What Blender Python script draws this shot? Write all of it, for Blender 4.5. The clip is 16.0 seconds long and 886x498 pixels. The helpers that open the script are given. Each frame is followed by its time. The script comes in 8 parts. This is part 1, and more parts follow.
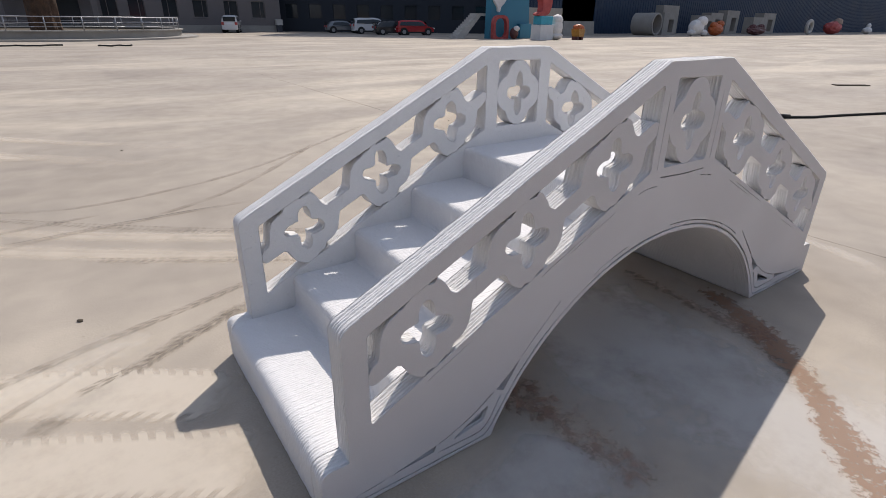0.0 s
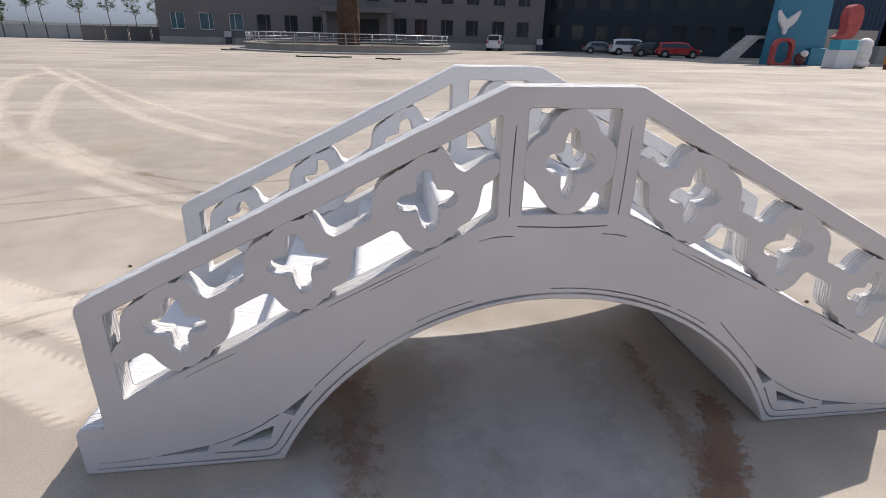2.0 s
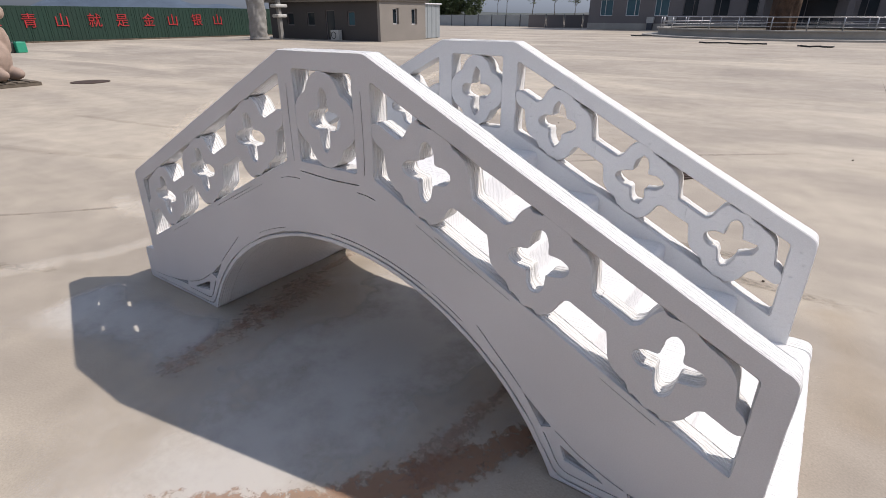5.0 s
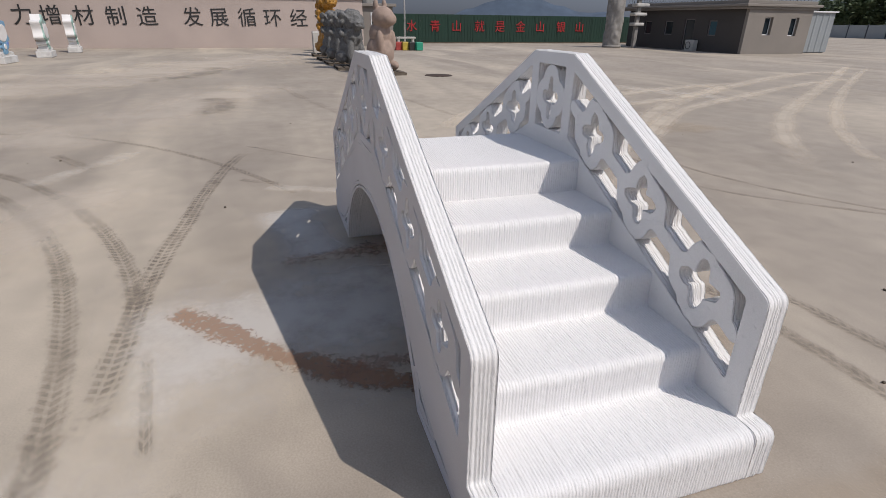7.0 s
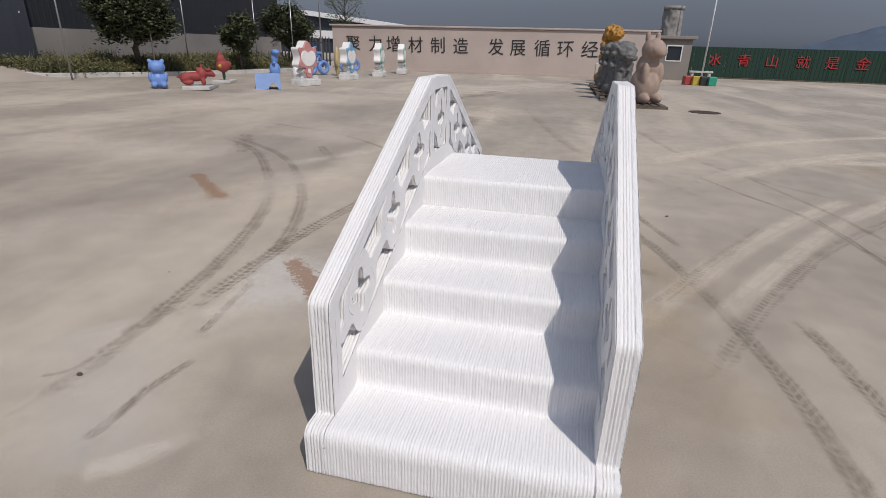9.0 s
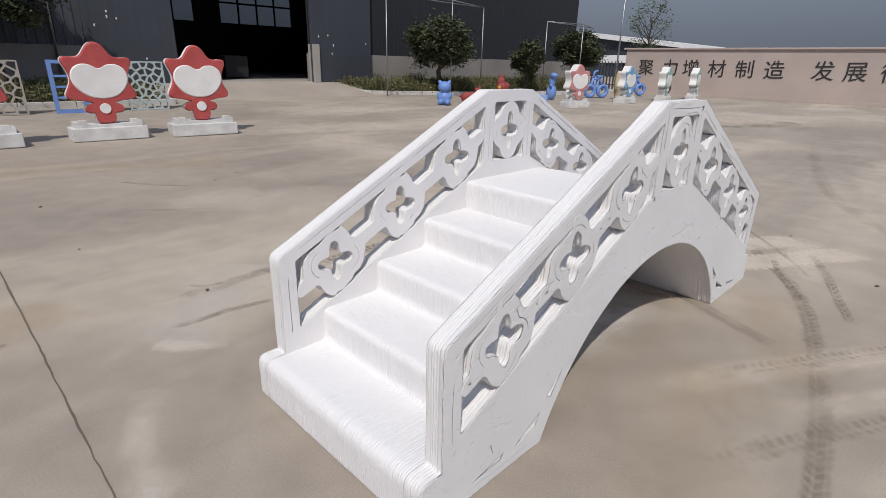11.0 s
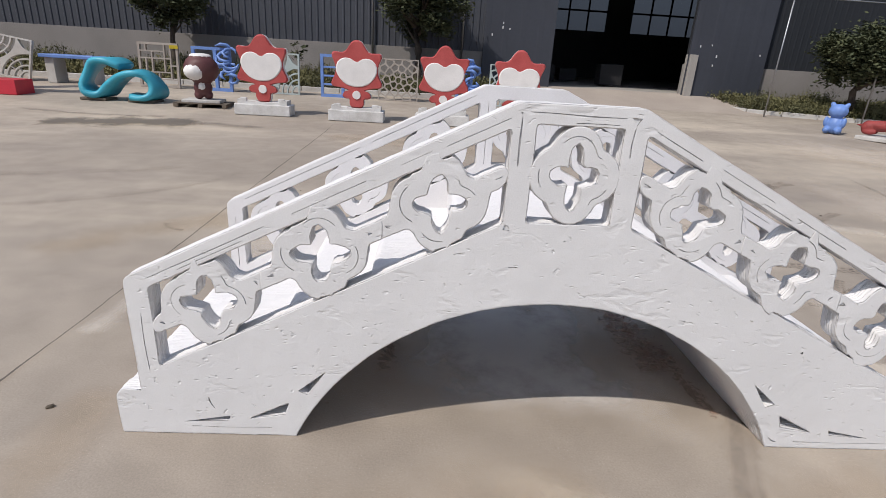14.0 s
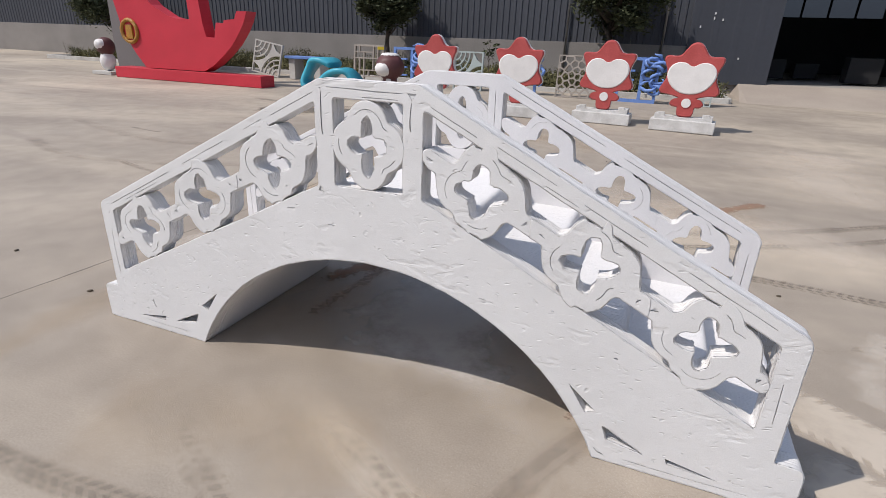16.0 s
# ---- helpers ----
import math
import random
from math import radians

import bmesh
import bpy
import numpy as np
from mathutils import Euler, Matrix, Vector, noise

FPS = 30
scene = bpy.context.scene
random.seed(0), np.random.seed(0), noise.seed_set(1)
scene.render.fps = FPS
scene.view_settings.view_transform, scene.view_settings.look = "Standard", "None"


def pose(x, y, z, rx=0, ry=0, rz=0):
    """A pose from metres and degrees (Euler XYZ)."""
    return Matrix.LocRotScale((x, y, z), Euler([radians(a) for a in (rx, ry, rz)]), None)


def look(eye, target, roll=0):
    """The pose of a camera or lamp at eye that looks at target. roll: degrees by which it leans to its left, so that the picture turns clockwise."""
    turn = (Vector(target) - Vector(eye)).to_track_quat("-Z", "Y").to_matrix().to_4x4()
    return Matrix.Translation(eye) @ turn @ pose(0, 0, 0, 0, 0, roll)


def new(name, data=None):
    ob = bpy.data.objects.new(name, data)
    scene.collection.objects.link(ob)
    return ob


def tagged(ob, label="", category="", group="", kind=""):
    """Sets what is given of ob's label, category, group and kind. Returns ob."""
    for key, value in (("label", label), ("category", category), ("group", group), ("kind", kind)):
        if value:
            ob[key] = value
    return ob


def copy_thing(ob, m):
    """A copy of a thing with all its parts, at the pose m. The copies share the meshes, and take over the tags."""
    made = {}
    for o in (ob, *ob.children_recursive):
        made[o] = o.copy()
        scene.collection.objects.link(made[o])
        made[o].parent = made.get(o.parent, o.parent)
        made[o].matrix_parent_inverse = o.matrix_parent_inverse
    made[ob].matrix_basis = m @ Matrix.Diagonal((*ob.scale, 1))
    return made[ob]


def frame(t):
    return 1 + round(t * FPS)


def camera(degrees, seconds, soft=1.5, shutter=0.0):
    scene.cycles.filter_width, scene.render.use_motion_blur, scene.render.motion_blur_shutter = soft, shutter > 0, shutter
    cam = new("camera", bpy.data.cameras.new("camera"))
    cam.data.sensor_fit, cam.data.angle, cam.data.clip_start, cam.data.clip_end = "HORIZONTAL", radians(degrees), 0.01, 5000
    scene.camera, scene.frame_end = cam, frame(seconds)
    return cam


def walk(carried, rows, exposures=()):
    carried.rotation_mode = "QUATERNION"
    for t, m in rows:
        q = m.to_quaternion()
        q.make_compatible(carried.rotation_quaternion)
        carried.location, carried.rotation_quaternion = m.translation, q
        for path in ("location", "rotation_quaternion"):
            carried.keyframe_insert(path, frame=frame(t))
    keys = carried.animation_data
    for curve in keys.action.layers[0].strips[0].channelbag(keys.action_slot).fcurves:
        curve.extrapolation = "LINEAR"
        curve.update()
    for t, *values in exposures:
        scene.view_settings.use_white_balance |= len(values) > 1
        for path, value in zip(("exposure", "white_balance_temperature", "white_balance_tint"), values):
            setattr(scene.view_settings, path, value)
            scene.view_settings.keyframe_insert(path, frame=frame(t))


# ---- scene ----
cam = camera(81.1, 16.0, soft=0.8)
PATH = [
    (0, (-2.071, -1.748, 1.506), (-1.02, -0.25, 0.698), 0.7),
    (0.5, (-1.697, -1.896, 1.503), (-0.846, -0.27, 0.707), 1.0),
    (1, (-1.352, -2.073, 1.505), (-0.689, -0.355, 0.725), 1.3),
    (1.5, (-1.001, -2.147, 1.499), (-0.532, -0.361, 0.731), 1.6),
    (2, (-0.638, -2.155, 1.513), (-0.376, -0.324, 0.751), 1.5),
    (2.5, (-0.285, -2.241, 1.517), (-0.221, -0.394, 0.753), 1.3),
    (3, (0.042, -2.211, 1.504), (-0.101, -0.375, 0.725), 1.0),
    (3.5, (0.371, -2.096, 1.51), (0.008, -0.297, 0.713), 0.4),
    (4, (0.762, -2.061, 1.492), (0.181, -0.327, 0.681), 0.1),
    (6.5, (2.406, -1.278, 1.512), (0.777, -0.453, 0.695), 0.6),
    (7, (2.689, -1.007, 1.527), (0.948, -0.443, 0.72), 0.7),
    (7.5, (2.812, -0.687, 1.499), (0.998, -0.367, 0.718), 1.2),
    (8, (3.027, -0.361, 1.535), (1.179, -0.281, 0.775), 1.6),
    (8.5, (3.095, -0.06, 1.524), (1.249, -0.231, 0.773), 1.8),
    (9, (3.087, 0.269, 1.543), (1.273, -0.153, 0.813), 1.6),
    (11.5, (2.354, 1.827, 1.517), (1.206, 0.332, 0.848), 1.7),
    (12, (2.064, 2.079, 1.51), (1.116, 0.449, 0.843), 2.3),
    (12.5, (1.732, 2.234, 1.496), (0.998, 0.501, 0.819), 3.1),
    (13, (1.314, 2.285, 1.506), (0.812, 0.475, 0.819), 3.7),
    (13.5, (0.895, 2.365, 1.519), (0.604, 0.512, 0.825), 3.7),
    (14, (0.536, 2.327, 1.505), (0.436, 0.454, 0.811), 3.5),
    (14.5, (0.176, 2.367, 1.513), (0.249, 0.493, 0.816), 3.2),
    (15, (-0.214, 2.407, 1.523), (0.044, 0.553, 0.818), 2.9),
    (15.5, (-0.581, 2.348, 1.518), (-0.122, 0.539, 0.8), 2.6),
    (16, (-1.011, 2.32, 1.518), (-0.337, 0.586, 0.784), 2.3),
]
EXPOSURE = [(0.0, 0.18, 6600, 8.5), (1.0, 0.33, 6550, 8.5), (2.5, 0.46, 6600, 8.5), (4.0, 0.46, 6600, 8.5), (6.5, -0.04, 6550, 8.5), (9.0, -0.18, 6450, 8), (11.5, -0.1, 6420, 7.5), (13.0, 0.0, 6450, 8), (16.0, 0.1, 6450, 8.5)]
walk(cam, [(t, look(eye, target, roll)) for t, eye, target, roll in PATH], EXPOSURE)

# ---- light: a clear, hazy sky and one high sun ----
SUN_FROM = Vector((0.615, 0.505, 1.0))
world = bpy.data.worlds.new("world")
scene.world = world
world.use_nodes = True
wn = world.node_tree
sky = wn.nodes.new("ShaderNodeTexSky")
sky.sky_type = "NISHITA"
sky.sun_disc = False
sky.sun_elevation = radians(51.5)
sky.sun_rotation = radians(50.6)
sky.air_density, sky.dust_density, sky.ozone_density = 1.0, 0.7, 2.5
wn.nodes["Background"].inputs["Strength"].default_value = 0.124
# haze: the sky is greyer than clear air, and duller toward the horizon
grey = wn.nodes.new("ShaderNodeHueSaturation")
grey.inputs["Saturation"].default_value = 0.64
wn.links.new(sky.outputs[0], grey.inputs["Color"])
way, height, haze, dull = (wn.nodes.new(n) for n in ("ShaderNodeTexCoord", "ShaderNodeSeparateXYZ", "ShaderNodeMapRange", "ShaderNodeVectorMath"))
haze.interpolation_type = "SMOOTHSTEP"
haze.inputs["From Min"].default_value, haze.inputs["From Max"].default_value = -0.05, 0.5
haze.inputs["To Min"].default_value, haze.inputs["To Max"].default_value = 0.33, 1.15
dull.operation = "SCALE"
wn.links.new(way.outputs["Generated"], height.inputs["Vector"])
wn.links.new(height.outputs["Z"], haze.inputs["Value"])
# low down the haze takes on an even blue-grey
lum, tone, near = wn.nodes.new("ShaderNodeRGBToBW"), wn.nodes.new("ShaderNodeVectorMath"), wn.nodes.new("ShaderNodeMapRange")
blend = wn.nodes.new("ShaderNodeMix")
blend.data_type = "VECTOR"
tone.operation = "SCALE"
tone.inputs[0].default_value = (0.86, 0.98, 1.22)
near.inputs["From Min"].default_value, near.inputs["From Max"].default_value = 0.05, 0.45
near.inputs["To Min"].default_value, near.inputs["To Max"].default_value = 0.9, 0.0
wn.links.new(grey.outputs["Color"], lum.inputs["Color"])
wn.links.new(lum.outputs["Val"], tone.inputs["Scale"])
wn.links.new(height.outputs["Z"], near.inputs["Value"])
wn.links.new(near.outputs["Result"], blend.inputs[0])
wn.links.new(grey.outputs["Color"], blend.inputs[4])
wn.links.new(tone.outputs["Vector"], blend.inputs[5])
wn.links.new(blend.outputs[1], dull.inputs[0])
# haze near the horizon is brighter on the sun's side
toward, side_fall, low_only, shade = (wn.nodes.new(n) for n in ("ShaderNodeVectorMath", "ShaderNodeMapRange", "ShaderNodeMix", "ShaderNodeMath"))
toward.operation, shade.operation = "DOT_PRODUCT", "MULTIPLY"
toward.inputs[1].default_value = (0.773, 0.635, 0.0)
side_fall.interpolation_type = "SMOOTHSTEP"
side_fall.inputs["From Min"].default_value, side_fall.inputs["From Max"].default_value = -0.75, 0.3
side_fall.inputs["To Min"].default_value, side_fall.inputs["To Max"].default_value = 0.55, 1.25
low_only.inputs[2].default_value = 1.0
wn.links.new(way.outputs["Generated"], toward.inputs[0])
wn.links.new(toward.outputs["Value"], side_fall.inputs["Value"])
wn.links.new(near.outputs["Result"], low_only.inputs[0])
wn.links.new(side_fall.outputs["Result"], low_only.inputs[3])
wn.links.new(haze.outputs["Result"], shade.inputs[0])
wn.links.new(low_only.outputs[0], shade.inputs[1])
wn.links.new(shade.outputs[0], dull.inputs["Scale"])
cool = wn.nodes.new("ShaderNodeVectorMath")
cool.operation = "MULTIPLY"
cool.inputs[1].default_value = (1.0, 0.99, 1.02)
wn.links.new(dull.outputs["Vector"], cool.inputs[0])
wn.links.new(cool.outputs["Vector"], wn.nodes["Background"].inputs["Color"])
sun = new("sun", bpy.data.lights.new("sun", "SUN"))
sun.data.energy, sun.data.angle, sun.data.color = 3.25, radians(0.5), (1.0, 0.92, 0.86)
sun.matrix_world = look(SUN_FROM * 20, (0, 0, 0))


# ---- the lie of the yard: level round the bridge, toward the warehouse a gentle rise fitted to the camera's view ----
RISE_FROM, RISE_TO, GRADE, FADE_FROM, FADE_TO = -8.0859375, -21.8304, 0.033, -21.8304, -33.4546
VIEW_POINT = Vector((1.0, 2.2, 1.5))


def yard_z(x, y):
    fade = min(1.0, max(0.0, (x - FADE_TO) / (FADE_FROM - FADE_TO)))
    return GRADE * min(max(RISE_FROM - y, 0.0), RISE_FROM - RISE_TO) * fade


def sightline_ratio(x, y):
    """The scale about the middle of the walk that brings a level-plan spot onto the rise, unmoved in view."""
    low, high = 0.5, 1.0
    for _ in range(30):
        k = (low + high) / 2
        p = VIEW_POINT + k * (Vector((x, y, 0)) - VIEW_POINT)
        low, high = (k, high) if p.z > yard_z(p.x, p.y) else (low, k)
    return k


def on_rise_in_view(x, y, z=0.0):
    return VIEW_POINT + sightline_ratio(x, y) * (Vector((x, y, z)) - VIEW_POINT)


def set_on_rise_in_view(ob, x, y):
    """Scales a thing drawn on the level plan onto the rise so that it looks the same from the middle of the walk; x, y:
    the middle of its foot.
    """
    k = sightline_ratio(x, y)
    ob.matrix_world = Matrix.Translation(VIEW_POINT) @ Matrix.Scale(k, 4) @ Matrix.Translation(-VIEW_POINT) @ ob.matrix_world


# ---- small tools ----
def thing(name, place=(0, 0, 0), turn=0.0, label="", category="", group="", kind=""):
    ob = new(name)
    ob.matrix_world = pose(*place, 0, 0, turn)
    ob.empty_display_size = 0.2
    return tagged(ob, label, category, group, kind)


def part(name, bm, material, parent=None, label="", smooth=False):
    """One bmesh as one mesh object under a thing or a part; material may be a list."""
    me = bpy.data.meshes.new(name)
    if smooth:
        for f in bm.faces:
            f.smooth = True
    bm.to_mesh(me)
    bm.free()
    for m in material if isinstance(material, (list, tuple)) else [material]:
        me.materials.append(m)
    ob = new(name, me)
    ob.parent = parent
    if label:
        ob["label"] = label
    return ob


def raw_part(name, verts, faces, material, parent=None, label="", smooth=False):
    me = bpy.data.meshes.new(name)
    me.from_pydata(verts, [], faces)
    me.materials.append(material)
    if smooth:
        me.polygons.foreach_set("use_smooth", [True] * len(me.polygons))
    me.update()
    ob = new(name, me)
    ob.parent = parent
    if label:
        ob["label"] = label
    return ob


def box(bm, x0, x1, y0, y1, z0, z1, bevel=0.0, mat=0):
    made = bmesh.ops.create_cube(bm, size=1.0)["verts"]
    for v in made:
        v.co = ((x0 + x1) / 2 + v.co.x * (x1 - x0), (y0 + y1) / 2 + v.co.y * (y1 - y0), (z0 + z1) / 2 + v.co.z * (z1 - z0))
    faces = {f for v in made for f in v.link_faces}
    for f in faces:
        f.material_index = mat
    if bevel:
        bmesh.ops.bevel(bm, geom=list({e for v in made for e in v.link_edges}), offset=bevel, segments=2, affect="EDGES", profile=0.5)
    return bm


def tube(bm, p0, p1, r0, r1=None, n=10, mat=0, caps=True):
    r1 = r0 if r1 is None else r1
    p0, p1 = Vector(p0), Vector(p1)
    made = bmesh.ops.create_cone(bm, cap_ends=caps, segments=n, radius1=r0, radius2=r1, depth=(p1 - p0).length)["verts"]
    m = Matrix.Translation((p0 + p1) / 2) @ (p1 - p0).to_track_quat("Z", "Y").to_matrix().to_4x4()
    for v in made:
        v.co = m @ v.co
    for f in {f for v in made for f in v.link_faces}:
        f.material_index = mat
        f.smooth = len(f.verts) == 4
    return made


def ball(bm, c, r, sub=2, rough=0.0, mat=0, scale=3.0):
    r = (r, r, r) if isinstance(r, (int, float)) else r
    made = bmesh.ops.create_icosphere(bm, subdivisions=sub, radius=1.0)["verts"]
    for v in made:
        k = 1.0 + rough * noise.noise(v.co * scale + Vector(c) * 3)
        v.co = (c[0] + v.co.x * r[0] * k, c[1] + v.co.y * r[1] * k, c[2] + v.co.z * r[2] * k)
    for f in {f for v in made for f in v.link_faces}:
        f.material_index = mat
        f.smooth = True
    return made


def torus(bm, c, R, r, axis="Y", n=24, m=8, mat=0):
    rows = []
    for i in range(n):
        a = 2 * math.pi * i / n
        ring = []
        for j in range(m):
            b = 2 * math.pi * j / m
            d = R + r * math.cos(b)
            p = (d * math.cos(a), r * math.sin(b), d * math.sin(a)) if axis == "Y" else (d * math.cos(a), d * math.sin(a), r * math.sin(b))
            ring.append(bm.verts.new((c[0] + p[0], c[1] + p[1], c[2] + p[2])))
        rows.append(ring)
    for i in range(n):
        for j in range(m):
            f = bm.faces.new((rows[i][j], rows[(i + 1) % n][j], rows[(i + 1) % n][(j + 1) % m], rows[i][(j + 1) % m]))
            f.smooth, f.material_index = True, mat


def sweep(bm, points, radius, n=8, mat=0):
    """A round bar along points; radius a number or one per point."""
    pts = [Vector(p) for p in points]
    rings = []
    for i, p in enumerate(pts):
        d = (pts[min(i + 1, len(pts) - 1)] - pts[max(i - 1, 0)]).normalized()
        side = d.cross(Vector((0, 0, 1)))
        side = side.normalized() if side.length > 0.01 else Vector((1, 0, 0))
        above = side.cross(d).normalized()
        r = radius if isinstance(radius, (int, float)) else radius[i]
        rings.append([bm.verts.new(p + r * (math.cos(2 * math.pi * k / n) * side + math.sin(2 * math.pi * k / n) * above)) for k in range(n)])
    for a, b in zip(rings, rings[1:]):
        for k in range(n):
            f = bm.faces.new((a[k], a[(k + 1) % n], b[(k + 1) % n], b[k]))
            f.smooth, f.material_index = True, mat
    for ring in (rings[0][::-1], rings[-1]):
        bm.faces.new(ring).material_index = mat


def rounded(points, radius, steps=4):
    """A closed outline with its corners rounded; radius a number or one per corner."""
    out, n = [], len(points)
    for i in range(n):
        p, a, b = Vector(points[i]), Vector(points[i - 1]), Vector(points[(i + 1) % n])
        r = radius if isinstance(radius, (int, float)) else radius[i]
        u, v = (a - p), (b - p)
        r = min(r, u.length * 0.45, v.length * 0.45)
        if r < 1e-4:
            out.append(tuple(p))
            continue
        p0, p1 = p + u.normalized() * r, p + v.normalized() * r
        for k in range(steps + 1):
            s = k / steps
            q = p0 * (1 - s) ** 2 + p * 2 * s * (1 - s) + p1 * s * s
            out.append((q.x, q.y))
    return out


def resampled(points, step):
    out, n = [], len(points)
    for i in range(n):
        a, b = Vector(points[i]), Vector(points[(i + 1) % n])
        k = max(1, int((b - a).length / step))
        for j in range(k):
            q = a.lerp(b, j / k)
            out.append((q.x, q.y))
    return out


def wound(points, ccw=True):
    area = sum(points[i - 1][0] * points[i][1] - points[i][0] * points[i - 1][1] for i in range(len(points)))
    return list(points) if (area > 0) == ccw else list(points)[::-1]


def slab(bm, loops, y0, y1, mats=(0, 0, 0)):
    """An outline in x and z with holes, given thickness in y. mats: face at y0, face at y1, edges."""
    rings = [[], []]
    for k, y in enumerate((y0, y1)):
        for i, loop in enumerate(loops):
            rings[k].append([bm.verts.new((x, y, z)) for x, z in wound(loop, i == 0)])
    for a, b in zip(*rings):
        for i in range(len(a)):
            f = bm.faces.new((a[i - 1], a[i], b[i], b[i - 1]))
            f.material_index = mats[2]
    for k in (0, 1):
        edges = [bm.edges.get((ring[i - 1], ring[i])) for ring in rings[k] for i in range(len(ring))]
        made = bmesh.ops.triangle_fill(bm, use_beauty=True, use_dissolve=False, edges=edges)["geom"]
        for f in made:
            if isinstance(f, bmesh.types.BMFace):
                f.material_index = mats[k]
                if (f.normal.y > 0) != ((y1 > y0) == (k == 1)):
                    f.normal_flip()
    return bm


# ---- materials ----
def material(name, colour, rough=0.7, metal=0.0, vary=0.12, scale=2.0, grain=40.0, bump=0.2, depth=0.004, second=None, spread=0.5, coat=0.0, random_value=0.0):
    """A surface with broad patches, fine grain and relief at real size. second: the colour of the patches."""
    m = bpy.data.materials.new(name)
    m.use_nodes = True
    nt, b = m.node_tree, m.node_tree.nodes["Principled BSDF"]
    nd, ln = nt.nodes.new, nt.links.new
    geo = nd("ShaderNodeNewGeometry")
    n1, n2 = nd("ShaderNodeTexNoise"), nd("ShaderNodeTexNoise")
    for n, s, d in ((n1, scale, 5), (n2, grain, 3)):
        n.inputs["Scale"].default_value, n.inputs["Detail"].default_value = s, d
        ln(geo.outputs["Position"], n.inputs["Vector"])
    ramp = nd("ShaderNodeValToRGB")
    ramp.color_ramp.elements[0].position, ramp.color_ramp.elements[1].position = 0.5 - spread * 0.35, 0.5 + spread * 0.35
    c2 = second or tuple(c * (1 - 2 * vary) for c in colour)
    ramp.color_ramp.elements[0].color, ramp.color_ramp.elements[1].color = (*c2, 1), (*colour, 1)
    ln(n1.outputs["Fac"], ramp.inputs["Fac"])
    val = nd("ShaderNodeHueSaturation")
    ln(ramp.outputs["Color"], val.inputs["Color"])
    mr = nd("ShaderNodeMapRange")
    mr.inputs["From Min"].default_value, mr.inputs["From Max"].default_value = 0.3, 0.7
    mr.inputs["To Min"].default_value, mr.inputs["To Max"].default_value = 1 - vary, 1 + vary * 0.6
    ln(n2.outputs["Fac"], mr.inputs["Value"])
    ln(mr.outputs["Result"], val.inputs["Value"])
    if random_value:
        info, mr2, mul = nd("ShaderNodeObjectInfo"), nd("ShaderNodeMapRange"), nd("ShaderNodeMath")
        mr2.inputs["To Min"].default_value, mr2.inputs["To Max"].default_value = 1 - random_value, 1 + random_value
        mul.operation = "MULTIPLY"
        ln(info.outputs["Random"], mr2.inputs["Value"])
        ln(mr.outputs["Result"], mul.inputs[0])
        ln(mr2.outputs["Result"], mul.inputs[1])
        ln(mul.outputs[0], val.inputs["Value"])
    ln(val.outputs["Color"], b.inputs["Base Color"])
    rr = nd("ShaderNodeMapRange")
    rr.inputs["To Min"].default_value, rr.inputs["To Max"].default_value = max(rough - 0.12, 0.02), min(rough + 0.12, 1)
    ln(n1.outputs["Fac"], rr.inputs["Value"])
    ln(rr.outputs["Result"], b.inputs["Roughness"])
    b.inputs["Metallic"].default_value = metal
    b.inputs["Coat Weight"].default_value = coat
    bp = nd("ShaderNodeBump")
    bp.inputs["Strength"].default_value, bp.inputs["Distance"].default_value = bump, depth
    ln(n2.outputs["Fac"], bp.inputs["Height"])
    ln(bp.outputs["Normal"], b.inputs["Normal"])
    return m


def glass_material(name, tint=(0.5, 0.6, 0.65)):
    m = bpy.data.materials.new(name)
    m.use_nodes = True
    b = m.node_tree.nodes["Principled BSDF"]
    b.inputs["Base Color"].default_value = (*tint, 1)
    b.inputs["Roughness"].default_value, b.inputs["Transmission Weight"].default_value, b.inputs["IOR"].default_value = 0.03, 1.0, 1.45
    return m


